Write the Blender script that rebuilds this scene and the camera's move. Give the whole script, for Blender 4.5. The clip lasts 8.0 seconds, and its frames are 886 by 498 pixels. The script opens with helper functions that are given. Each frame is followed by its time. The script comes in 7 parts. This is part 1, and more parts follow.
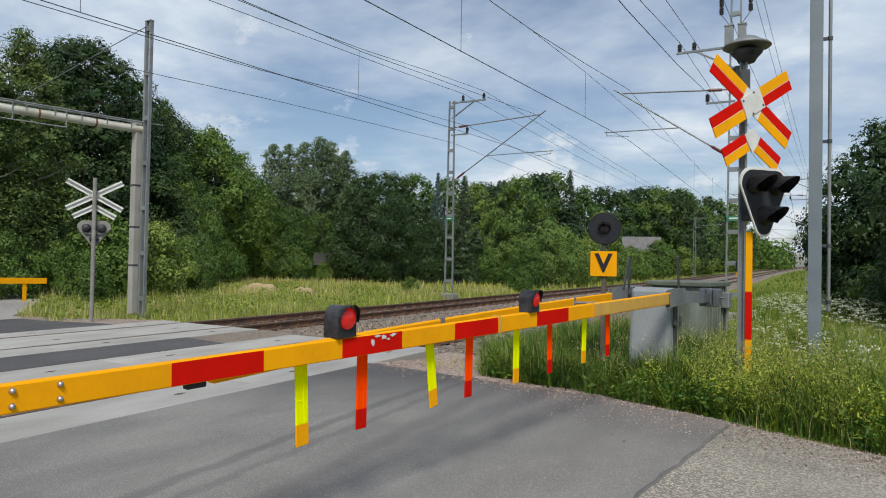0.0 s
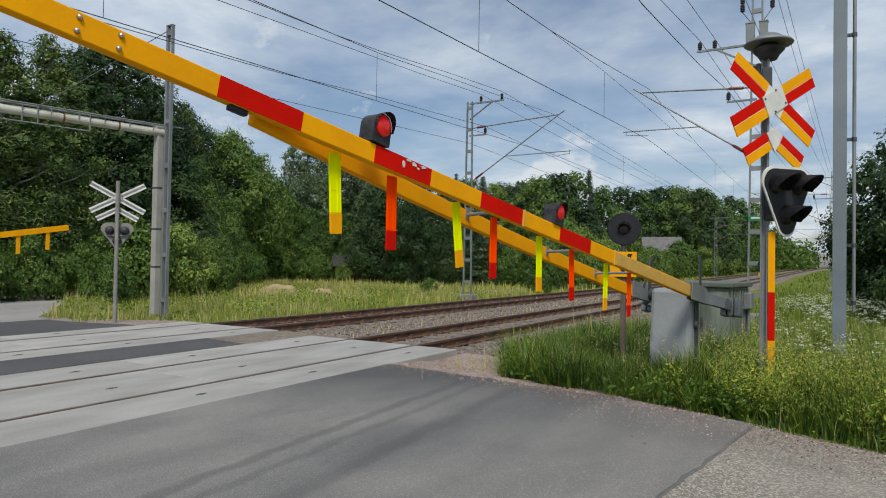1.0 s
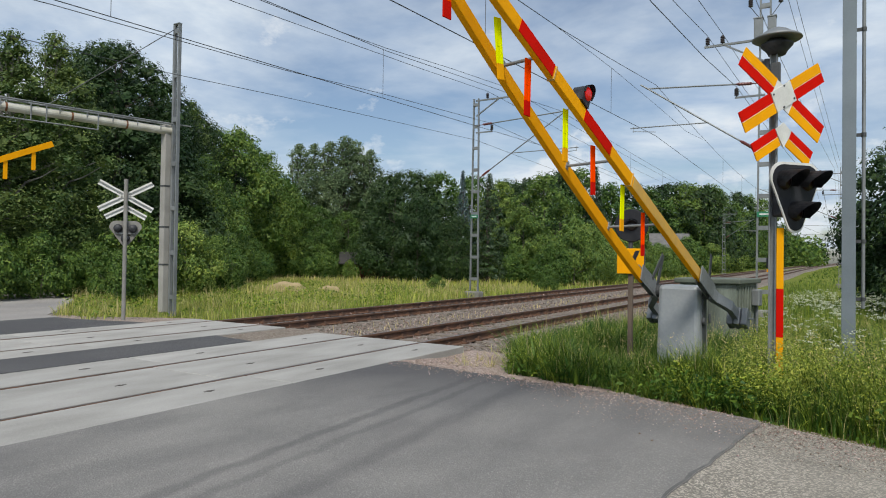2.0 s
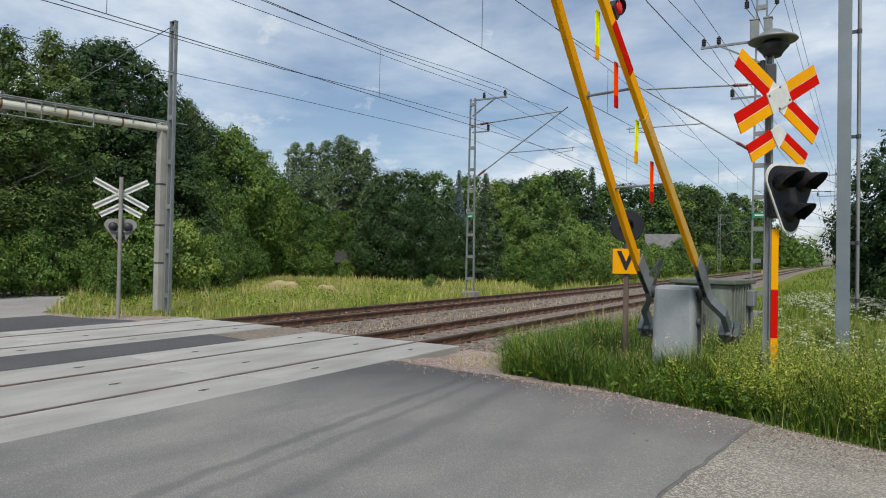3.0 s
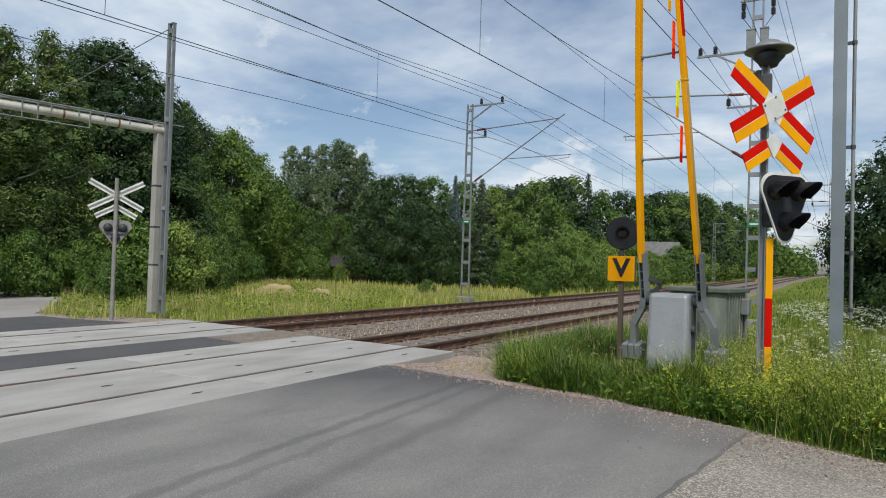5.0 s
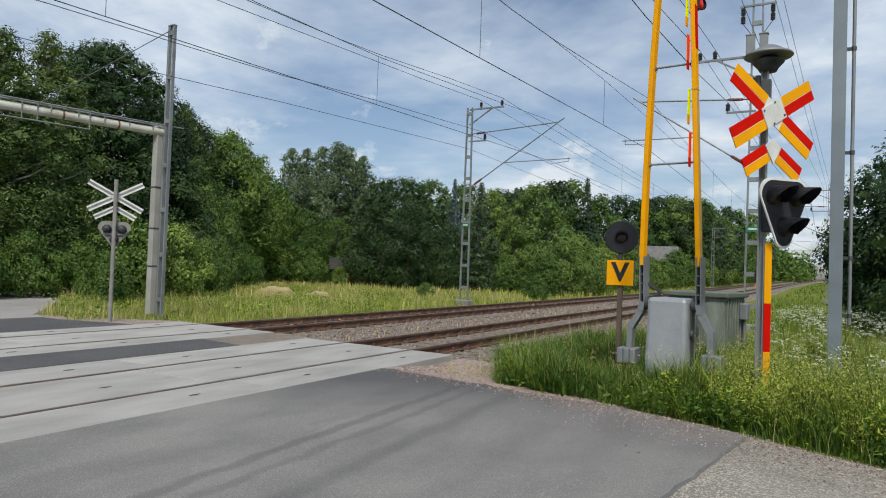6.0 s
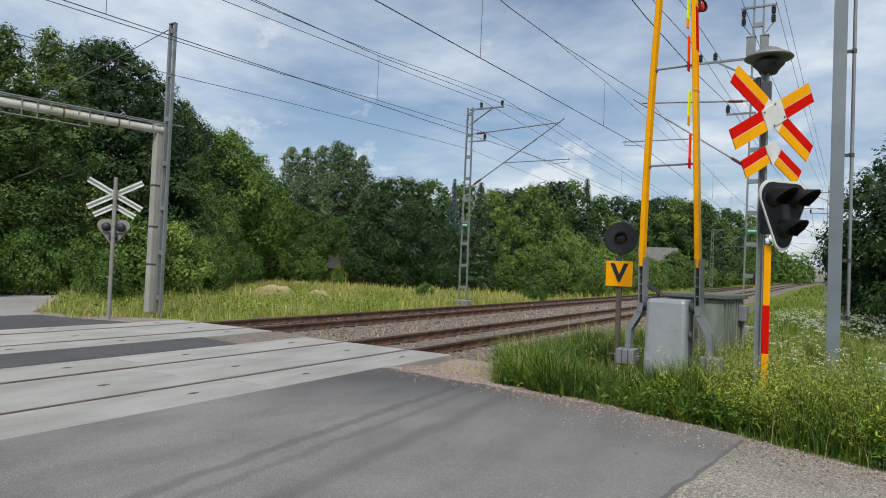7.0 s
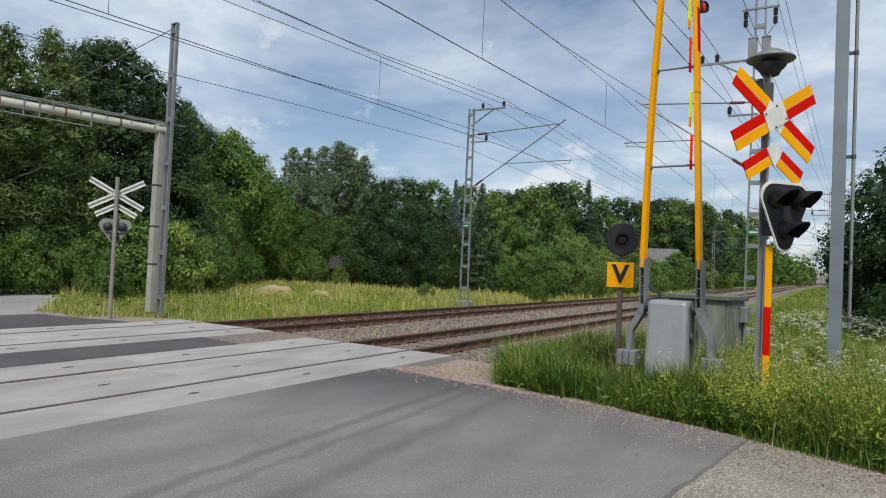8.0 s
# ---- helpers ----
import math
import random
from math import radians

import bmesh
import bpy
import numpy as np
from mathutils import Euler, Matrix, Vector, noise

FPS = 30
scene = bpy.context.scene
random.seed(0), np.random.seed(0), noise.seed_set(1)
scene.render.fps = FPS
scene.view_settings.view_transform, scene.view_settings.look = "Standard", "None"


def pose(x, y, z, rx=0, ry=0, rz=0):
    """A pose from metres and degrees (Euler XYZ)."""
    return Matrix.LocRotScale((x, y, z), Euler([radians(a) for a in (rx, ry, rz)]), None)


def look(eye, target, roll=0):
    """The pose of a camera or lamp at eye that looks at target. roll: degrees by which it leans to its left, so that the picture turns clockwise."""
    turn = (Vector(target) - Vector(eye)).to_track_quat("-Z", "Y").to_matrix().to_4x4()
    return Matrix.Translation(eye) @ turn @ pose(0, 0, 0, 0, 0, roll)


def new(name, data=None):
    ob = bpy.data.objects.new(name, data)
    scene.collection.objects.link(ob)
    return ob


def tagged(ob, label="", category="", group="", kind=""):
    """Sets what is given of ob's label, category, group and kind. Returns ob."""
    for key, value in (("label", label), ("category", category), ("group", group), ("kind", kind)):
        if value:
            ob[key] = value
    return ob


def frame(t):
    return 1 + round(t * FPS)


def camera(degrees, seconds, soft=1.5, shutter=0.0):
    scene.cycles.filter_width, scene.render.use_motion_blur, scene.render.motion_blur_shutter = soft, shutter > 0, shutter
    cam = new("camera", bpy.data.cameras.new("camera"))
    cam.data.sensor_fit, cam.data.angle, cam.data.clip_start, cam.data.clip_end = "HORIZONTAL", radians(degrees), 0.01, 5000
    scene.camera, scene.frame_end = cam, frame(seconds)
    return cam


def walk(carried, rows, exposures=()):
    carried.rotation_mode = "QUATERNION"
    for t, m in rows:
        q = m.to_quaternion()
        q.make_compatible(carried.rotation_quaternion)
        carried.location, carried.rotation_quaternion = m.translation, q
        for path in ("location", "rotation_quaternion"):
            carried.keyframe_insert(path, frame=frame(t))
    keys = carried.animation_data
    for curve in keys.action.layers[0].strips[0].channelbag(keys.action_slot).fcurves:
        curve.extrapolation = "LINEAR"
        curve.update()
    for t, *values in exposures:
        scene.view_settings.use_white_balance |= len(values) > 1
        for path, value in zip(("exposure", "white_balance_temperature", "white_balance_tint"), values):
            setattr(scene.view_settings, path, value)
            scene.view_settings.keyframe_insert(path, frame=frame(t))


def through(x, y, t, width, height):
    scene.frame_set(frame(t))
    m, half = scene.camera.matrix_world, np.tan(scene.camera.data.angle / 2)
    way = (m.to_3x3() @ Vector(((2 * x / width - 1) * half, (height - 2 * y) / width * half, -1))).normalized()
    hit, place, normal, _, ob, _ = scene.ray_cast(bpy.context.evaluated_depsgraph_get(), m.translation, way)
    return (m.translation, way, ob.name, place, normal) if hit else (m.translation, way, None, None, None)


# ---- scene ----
# ---- camera ----
EYE = (6.524, -10.114, 1.516)
cam = camera(67.5, 8.0, soft=1.05)
AIM = [  # seconds, turn to the left of the track, tilt, lean
    (0.0, 28.66, 1.10, 1.09), (0.5, 29.31, 1.19, 1.12), (1.0, 30.25, 1.15, 0.95), (1.5, 30.94, 0.94, 0.77),
    (3.0, 30.48, 0.86, 1.07), (3.5, 30.50, 0.92, 1.17), (4.0, 30.46, 0.91, 1.29), (4.5, 30.23, 1.08, 1.51),
    (6.0, 30.04, 1.59, 2.05), (6.5, 29.96, 1.58, 2.19), (7.0, 29.98, 1.58, 2.40), (7.5, 30.00, 1.61, 2.51),
    (8.0, 30.08, 1.63, 2.57)]
rows = []
for t, yaw, tilt, lean in AIM:
    a, b = radians(yaw), radians(tilt)
    way = Vector((-math.sin(a) * math.cos(b), math.cos(a) * math.cos(b), math.sin(b)))
    rows.append((t, look(EYE, Vector(EYE) + way, lean)))
walk(cam, rows, [(0.0, -0.05), (0.5, -0.16), (1.0, -0.18), (1.5, -0.05), (3.0, -0.03), (8.0, -0.05)])

# ---- light ----
SUN_EL, SUN_AZ = radians(52), radians(150)   # azimuth clockwise from +y
world = bpy.data.worlds.new("sky")
scene.world = world
world.use_nodes = True
wn, wl = world.node_tree.nodes, world.node_tree.links
wn.clear()


def wnode(kind, **values):
    n = wn.new(kind)
    for k, v in values.items():
        n.inputs[k].default_value = v
    return n


sky = wn.new("ShaderNodeTexSky")
sky.sky_type, sky.sun_disc, sky.sun_elevation, sky.sun_rotation = "NISHITA", False, SUN_EL, SUN_AZ
sky.dust_density, sky.ozone_density = 1.5, 1.5
blue = wn.new("ShaderNodeVectorMath"); blue.operation = "SCALE"; blue.inputs["Scale"].default_value = 0.13
wl.new(sky.outputs["Color"], blue.inputs[0])
tc = wn.new("ShaderNodeTexCoord")
sep = wn.new("ShaderNodeSeparateXYZ"); wl.new(tc.outputs["Generated"], sep.inputs[0])
lift = wn.new("ShaderNodeMath"); lift.operation = "MAXIMUM"; lift.inputs[1].default_value = 0.0
wl.new(sep.outputs["Z"], lift.inputs[0])
add = wn.new("ShaderNodeMath"); add.operation = "ADD"; add.inputs[1].default_value = 0.09
wl.new(lift.outputs[0], add.inputs[0])
flat = wn.new("ShaderNodeCombineXYZ")
for i, k in enumerate("XY"):
    dv = wn.new("ShaderNodeMath"); dv.operation = "DIVIDE"
    wl.new(sep.outputs[k], dv.inputs[0]); wl.new(add.outputs[0], dv.inputs[1])
    wl.new(dv.outputs[0], flat.inputs[i])
banks = wnode("ShaderNodeTexNoise", Scale=0.55, Detail=7.0, Roughness=0.55, Distortion=0.35)
wl.new(flat.outputs[0], banks.inputs["Vector"])
cover = wn.new("ShaderNodeValToRGB")
cover.color_ramp.elements[0].position, cover.color_ramp.elements[1].position = 0.40, 0.60
wl.new(banks.outputs["Fac"], cover.inputs[0])
puffs = wnode("ShaderNodeTexNoise", Scale=1.5, Detail=8.0, Roughness=0.6, Distortion=0.2)
wl.new(flat.outputs[0], puffs.inputs["Vector"])
shade = wn.new("ShaderNodeValToRGB")
e = shade.color_ramp.elements
e[0].position, e[0].color = 0.36, (0.49, 0.625, 0.82, 1)
e[1].position, e[1].color = 0.60, (0.82, 0.91, 1.0, 1)
wl.new(puffs.outputs["Fac"], shade.inputs[0])
mix = wn.new("ShaderNodeMix"); mix.data_type = "RGBA"
wl.new(cover.outputs["Color"], mix.inputs["Factor"])
wl.new(blue.outputs[0], mix.inputs["A"]); wl.new(shade.outputs["Color"], mix.inputs["B"])
# heaped white clouds low over the woods
heaps = wnode("ShaderNodeTexNoise", Scale=7.0, Detail=9.0, Roughness=0.58, Distortion=0.1)
tall = wn.new("ShaderNodeMapping"); tall.inputs["Scale"].default_value = (1, 1, 1.7); tall.inputs["Location"].default_value = (0.3, 0.1, 0.05)
wl.new(tc.outputs["Generated"], tall.inputs[0]); wl.new(tall.outputs[0], heaps.inputs["Vector"])
low = wn.new("ShaderNodeMapRange"); low.inputs["From Min"].default_value = 0.34; low.inputs["From Max"].default_value = 0.12
low.inputs["To Min"].default_value = -0.16; low.inputs["To Max"].default_value = 0.015
wl.new(sep.outputs["Z"], low.inputs["Value"])
both = wn.new("ShaderNodeMath"); both.operation = "ADD"
wl.new(heaps.outputs["Fac"], both.inputs[0]); wl.new(low.outputs[0], both.inputs[1])
edge = wn.new("ShaderNodeMapRange"); edge.inputs["From Min"].default_value = 0.53; edge.inputs["From Max"].default_value = 0.60; edge.inputs["To Max"].default_value = 0.75
wl.new(both.outputs[0], edge.inputs["Value"])
heap = wn.new("ShaderNodeMix"); heap.data_type = "RGBA"; heap.inputs["B"].default_value = (0.90, 0.95, 1.0, 1)
wl.new(edge.outputs[0], heap.inputs["Factor"]); wl.new(mix.outputs["Result"], heap.inputs["A"])
back = wnode("ShaderNodeBackground", Strength=0.90)
wl.new(heap.outputs["Result"], back.inputs["Color"])
wo = wn.new("ShaderNodeOutputWorld"); wl.new(back.outputs[0], wo.inputs["Surface"])

sun = new("sun", bpy.data.lights.new("sun", "SUN"))
sun.data.energy, sun.data.angle, sun.data.color = 3.5, radians(16), (1.0, 0.95, 0.87)
SUN_WAY = Vector((math.sin(SUN_AZ) * math.cos(SUN_EL), math.cos(SUN_AZ) * math.cos(SUN_EL), math.sin(SUN_EL)))
sun.matrix_world = look(SUN_WAY * 50, (0, 0, 0))


# ---- materials ----
def surface(name, c1, c2=None, rough=0.6, metal=0.0, scale=4.0, fine=60.0, bump=0.15, spread=0.0, stretch=(1, 1, 1), through=0.0, fleck=None, island=0.0, gloss=0.5):
    """Two colours mixed at two scales, with fine relief. spread: variation from object to object; island: from piece to piece."""
    m = bpy.data.materials.new(name)
    m.use_nodes = True
    n, l = m.node_tree.nodes, m.node_tree.links
    p = n["Principled BSDF"]
    c2 = c2 or tuple(v * 0.75 for v in c1)
    co = n.new("ShaderNodeTexCoord")
    mp = n.new("ShaderNodeMapping"); mp.inputs["Scale"].default_value = stretch
    l.new(co.outputs["Object"], mp.inputs[0])
    big = n.new("ShaderNodeTexNoise"); big.inputs["Scale"].default_value = scale; big.inputs["Detail"].default_value = 5
    small = n.new("ShaderNodeTexNoise"); small.inputs["Scale"].default_value = fine; small.inputs["Detail"].default_value = 3
    l.new(mp.outputs[0], big.inputs["Vector"]); l.new(mp.outputs[0], small.inputs["Vector"])
    av = n.new("ShaderNodeMath"); av.operation = "MULTIPLY_ADD"; av.inputs[1].default_value = 0.35
    l.new(small.outputs["Fac"], av.inputs[0]); l.new(big.outputs["Fac"], av.inputs[2])
    rp = n.new("ShaderNodeMapRange"); rp.inputs["From Min"].default_value = 0.5; rp.inputs["From Max"].default_value = 0.85
    l.new(av.outputs[0], rp.inputs["Value"])
    mx = n.new("ShaderNodeMix"); mx.data_type = "RGBA"
    mx.inputs["A"].default_value, mx.inputs["B"].default_value = (*c1, 1), (*c2, 1)
    l.new(rp.outputs[0], mx.inputs["Factor"])
    out = mx.outputs["Result"]
    if fleck:
        vo = n.new("ShaderNodeTexVoronoi"); vo.inputs["Scale"].default_value = fleck[0]
        l.new(mp.outputs[0], vo.inputs["Vector"])
        hs = n.new("ShaderNodeSeparateColor"); l.new(vo.outputs["Color"], hs.inputs[0])
        gt = n.new("ShaderNodeMapRange"); gt.inputs["From Min"].default_value = fleck[1]; gt.inputs["From Max"].default_value = 1.0
        l.new(hs.outputs[0], gt.inputs["Value"])
        m3 = n.new("ShaderNodeMix"); m3.data_type = "RGBA"; m3.inputs["B"].default_value = (*fleck[2], 1)
        l.new(gt.outputs[0], m3.inputs["Factor"]); l.new(out, m3.inputs["A"])
        out = m3.outputs["Result"]
    for amount, kind, socket in ((spread, "ShaderNodeObjectInfo", "Random"), (island, "ShaderNodeNewGeometry", "Random Per Island")):
        if amount:
            oi = n.new(kind)
            r2 = n.new("ShaderNodeMapRange"); r2.inputs["To Min"].default_value = 1 - amount; r2.inputs["To Max"].default_value = 1 + amount
            l.new(oi.outputs[socket], r2.inputs["Value"])
            hv = n.new("ShaderNodeHueSaturation"); l.new(r2.outputs[0], hv.inputs["Value"]); l.new(out, hv.inputs["Color"])
            r3 = n.new("ShaderNodeMapRange"); r3.inputs["To Min"].default_value = 0.5 + amount * 0.06; r3.inputs["To Max"].default_value = 0.5 - amount * 0.06
            l.new(oi.outputs[socket], r3.inputs["Value"]); l.new(r3.outputs[0], hv.inputs["Hue"])
            out = hv.outputs["Color"]
    l.new(out, p.inputs["Base Color"])
    p.inputs["Roughness"].default_value, p.inputs["Metallic"].default_value = rough, metal
    p.inputs["Specular IOR Level"].default_value = gloss
    if bump:
        bp = n.new("ShaderNodeBump"); bp.inputs["Strength"].default_value = bump; bp.inputs["Distance"].default_value = 0.01
        l.new(small.outputs["Fac"], bp.inputs["Height"]); l.new(bp.outputs[0], p.inputs["Normal"])
    if through:
        tr = n.new("ShaderNodeBsdfTranslucent"); l.new(out, tr.inputs["Color"])
        ms = n.new("ShaderNodeMixShader"); ms.inputs[0].default_value = through
        l.new(p.outputs[0], ms.inputs[1]); l.new(tr.outputs[0], ms.inputs[2])
        l.new(ms.outputs[0], n["Material Output"].inputs["Surface"])
    return m


def asphalt(name, c1, c2, dark, fleck, fresh=0.0):
    """Aggregate, worn patches and long darker streaks across the road; fresh: a darker newer strip beside the deck."""
    m = surface(name, c1, c2, rough=0.9, scale=0.8, fine=75, bump=0.9, fleck=fleck, gloss=0.3)
    n, l = m.node_tree.nodes, m.node_tree.links
    p = n["Principled BSDF"]
    co = n.new("ShaderNodeTexCoord")
    last = p.inputs["Base Color"].links[0].from_socket
    for size, turn, lo, hi, amount in (((1.1, 0.28, 1), -5, 0.48, 0.72, 0.34), ((0.5, 0.34, 1), 20, 0.48, 0.74, 0.5)):
        mp = n.new("ShaderNodeMapping"); mp.inputs["Scale"].default_value = size; mp.inputs["Rotation"].default_value = (0, 0, radians(turn))
        l.new(co.outputs["Object"], mp.inputs[0])
        tx = n.new("ShaderNodeTexNoise"); tx.inputs["Scale"].default_value = 1.1; tx.inputs["Detail"].default_value = 8; tx.inputs["Roughness"].default_value = 0.6; tx.inputs["Distortion"].default_value = 0.3
        l.new(mp.outputs[0], tx.inputs["Vector"])
        rp = n.new("ShaderNodeMapRange"); rp.inputs["From Min"].default_value = lo; rp.inputs["From Max"].default_value = hi; rp.inputs["To Max"].default_value = amount
        l.new(tx.outputs["Fac"], rp.inputs["Value"])
        mx = n.new("ShaderNodeMix"); mx.data_type = "RGBA"; mx.inputs["B"].default_value = (*dark, 1)
        l.new(last, mx.inputs["A"]); l.new(rp.outputs[0], mx.inputs["Factor"])
        last = mx.outputs["Result"]
    if fresh:
        wob = n.new("ShaderNodeMath"); wob.operation = "MULTIPLY_ADD"; wob.inputs[1].default_value = 1.6
        edge = n.new("ShaderNodeVectorMath"); edge.operation = "DOT_PRODUCT"; edge.inputs[1].default_value = (0.40, -1.0, 0)
        l.new(co.outputs["Object"], edge.inputs[0])
        l.new(tx.outputs["Fac"], wob.inputs[0]); l.new(edge.outputs["Value"], wob.inputs[2])
        rp = n.new("ShaderNodeMapRange"); rp.inputs["From Min"].default_value = 6.4; rp.inputs["From Max"].default_value = 4.2; rp.inputs["To Max"].default_value = fresh
        l.new(wob.outputs[0], rp.inputs["Value"])
        mx = n.new("ShaderNodeMix"); mx.data_type = "RGBA"; mx.inputs["B"].default_value = (*dark, 1)
        l.new(last, mx.inputs["A"]); l.new(rp.outputs[0], mx.inputs["Factor"])
        last = mx.outputs["Result"]
        # narrow wavering dark marks that cross the road
        for at, wide, amount in ((2.30, 0.10, 0.42), (2.58, 0.08, 0.30), (3.05, 0.16, 0.32)):
            mark = n.new("ShaderNodeVectorMath"); mark.operation = "DOT_PRODUCT"; mark.inputs[1].default_value = (1.0, 0.07, 0)
            l.new(co.outputs["Object"], mark.inputs[0])
            wav = n.new("ShaderNodeTexNoise"); wav.inputs["Scale"].default_value = 2.2; wav.inputs["Detail"].default_value = 6
            l.new(co.outputs["Object"], wav.inputs["Vector"])
            sway = n.new("ShaderNodeMath"); sway.operation = "MULTIPLY_ADD"; sway.inputs[1].default_value = 0.2
            l.new(wav.outputs["Fac"], sway.inputs[0]); l.new(mark.outputs["Value"], sway.inputs[2])
            away = n.new("ShaderNodeMath"); away.operation = "SUBTRACT"; away.inputs[1].default_value = at + 0.10
            l.new(sway.outputs[0], away.inputs[0])
            dist = n.new("ShaderNodeMath"); dist.operation = "ABSOLUTE"; l.new(away.outputs[0], dist.inputs[0])
            rp = n.new("ShaderNodeMapRange"); rp.interpolation_type = "SMOOTHSTEP"; rp.inputs["From Min"].default_value = wide; rp.inputs["From Max"].default_value = 0.02; rp.inputs["To Max"].default_value = amount
            l.new(dist.outputs[0], rp.inputs["Value"])
            mx = n.new("ShaderNodeMix"); mx.data_type = "RGBA"; mx.inputs["B"].default_value = (*[v * 0.9 for v in dark], 1)
            l.new(last, mx.inputs["A"]); l.new(rp.outputs[0], mx.inputs["Factor"])
            last = mx.outputs["Result"]
    l.new(last, p.inputs["Base Color"])
    return m


M_ASPHALT = asphalt("asphalt_patched", (0.180, 0.176, 0.165), (0.225, 0.218, 0.203), (0.074, 0.072, 0.076), (125, 0.62, (0.29, 0.28, 0.262)), 0.85)
M_ASPHALT_NEW = asphalt("asphalt_dark", (0.07, 0.07, 0.074), (0.095, 0.094, 0.095), (0.055, 0.055, 0.06), (85, 0.8, (0.15, 0.15, 0.15)))
M_ASPHALT_OLD = asphalt("asphalt_worn", (0.175, 0.166, 0.140), (0.235, 0.222, 0.188), (0.135, 0.13, 0.11), (85, 0.45, (0.50, 0.45, 0.38)))
M_TAR = surface("worn_tar", (0.105, 0.104, 0.100), (0.15, 0.147, 0.14), rough=0.85, scale=6, fine=60, bump=0.6, gloss=0.3)
M_ROAD_FAR = asphalt("asphalt_pale", (0.27, 0.255, 0.235), (0.33, 0.31, 0.29), (0.22, 0.21, 0.2), (110, 0.8, (0.4, 0.38, 0.35)))
M_CONCRETE = surface("concrete", (0.385, 0.375, 0.35), (0.265, 0.258, 0.235), rough=0.85, scale=1.1, fine=55, bump=0.35, spread=0.06, stretch=(1.6, 0.6, 1))
M_CONCRETE_DK = surface("concrete_weathered", (0.26, 0.255, 0.235), (0.17, 0.165, 0.15), rough=0.85, scale=3, fine=60, bump=0.3)
M_SLEEPER = surface("dusty_sleeper", (0.15, 0.125, 0.105), (0.21, 0.18, 0.15), rough=0.9, scale=5, fine=50, bump=0.4)
M_RAIL = surface("rusty_steel", (0.085, 0.055, 0.042), (0.19, 0.10, 0.06), rough=0.7, metal=0.3, scale=2.5, fine=80, bump=0.3)
M_RAILHEAD = surface("worn_railhead", (0.30, 0.26, 0.24), (0.2, 0.16, 0.14), rough=0.38, metal=0.8, scale=6, fine=90, bump=0.1)
M_GROOVE = surface("black_rubber", (0.04, 0.036, 0.033), (0.075, 0.06, 0.05), rough=0.8, scale=3, fine=50)
M_BALLAST = surface("ballast_stone", (0.12, 0.094, 0.074), (0.235, 0.185, 0.145), rough=0.9, scale=9, fine=45, bump=0.8, island=0.55, fleck=(28, 0.6, (0.33, 0.29, 0.26)))
M_GRAVEL = surface("pink_gravel", (0.21, 0.15, 0.118), (0.30, 0.23, 0.19), rough=0.9, scale=3, fine=60, bump=1.0, island=0.45, fleck=(45, 0.55, (0.52, 0.43, 0.38)))
M_SOIL = surface("meadow_soil", (0.115, 0.16, 0.030), (0.18, 0.19, 0.055), rough=1.0, scale=0.35, fine=9, bump=0.6, gloss=0.0)
# earth under the verge plants; shade of the gaps is in its dark colour
M_EARTH_SHADE = surface("shade_dark_earth", (0.045, 0.040, 0.026), (0.07, 0.06, 0.035), rough=1.0, scale=3, fine=40, bump=0.8, gloss=0.1)
M_SAND = surface("sandy_soil", (0.42, 0.31, 0.18), (0.24, 0.21, 0.09), rough=0.95, scale=2, fine=30, bump=0.6)
M_STEEL = surface("galvanised_steel", (0.255, 0.27, 0.275), (0.175, 0.187, 0.19), rough=0.55, metal=0.35, scale=2.0, fine=45, bump=0.12)
M_STEEL_BLUE = surface("grey_blue_paint", (0.20, 0.235, 0.26), (0.15, 0.18, 0.2), rough=0.5, metal=0.2, scale=1.5, fine=50, bump=0.1)
M_STEEL_DK = surface("dark_painted_steel", (0.075, 0.08, 0.082), (0.045, 0.048, 0.05), rough=0.6, metal=0.2, scale=5, fine=50, bump=0.12)
M_BLACK = surface("matt_black", (0.012, 0.013, 0.017), (0.022, 0.023, 0.027), rough=0.55, scale=8, fine=70, bump=0.1, gloss=0.25)
M_BLACK_SCUFF = surface("scuffed_black", (0.013, 0.014, 0.018), (0.055, 0.057, 0.062), rough=0.5, scale=6, fine=30, bump=0.15, gloss=0.3)
M_YELLOW = surface("yellow_paint", (0.86, 0.375, 0.003), (0.76, 0.325, 0.005), rough=0.75, scale=3, fine=50, bump=0.08, gloss=0.06)
M_YELLOW_OLD = surface("weathered_yellow_paint", (0.62, 0.36, 0.06), (0.5, 0.30, 0.07), rough=0.55, scale=6, fine=40, bump=0.2)
M_RED = surface("red_reflective_film", (0.60, 0.008, 0.003), (0.50, 0.008, 0.003), rough=0.8, scale=4, fine=80, bump=0.05, gloss=0.04)
M_ORANGE = surface("fluorescent_orange_film", (1.0, 0.075, 0.0), (0.98, 0.06, 0.0), rough=0.9, scale=4, fine=60, bump=0.05, gloss=0.0)
M_LIME = surface("fluorescent_lime_film", (0.84, 0.88, 0.0), (0.76, 0.84, 0.0), rough=0.9, scale=4, fine=60, bump=0.05, gloss=0.0)
M_WHITE = surface("white_paint", (0.68, 0.68, 0.65), (0.55, 0.55, 0.52), rough=0.5, scale=5, fine=50, bump=0.08)
M_BOX = surface("grey_enamel_housing", (0.31, 0.33, 0.34), (0.24, 0.26, 0.27), rough=0.4, metal=0.1, scale=2.2, fine=30, bump=0.1)
M_CABINET = surface("grey_green_cabinet", (0.22, 0.25, 0.205), (0.10, 0.115, 0.09), rough=0.65, metal=0.1, scale=1.6, fine=25, bump=0.2, stretch=(3, 3, 0.5))
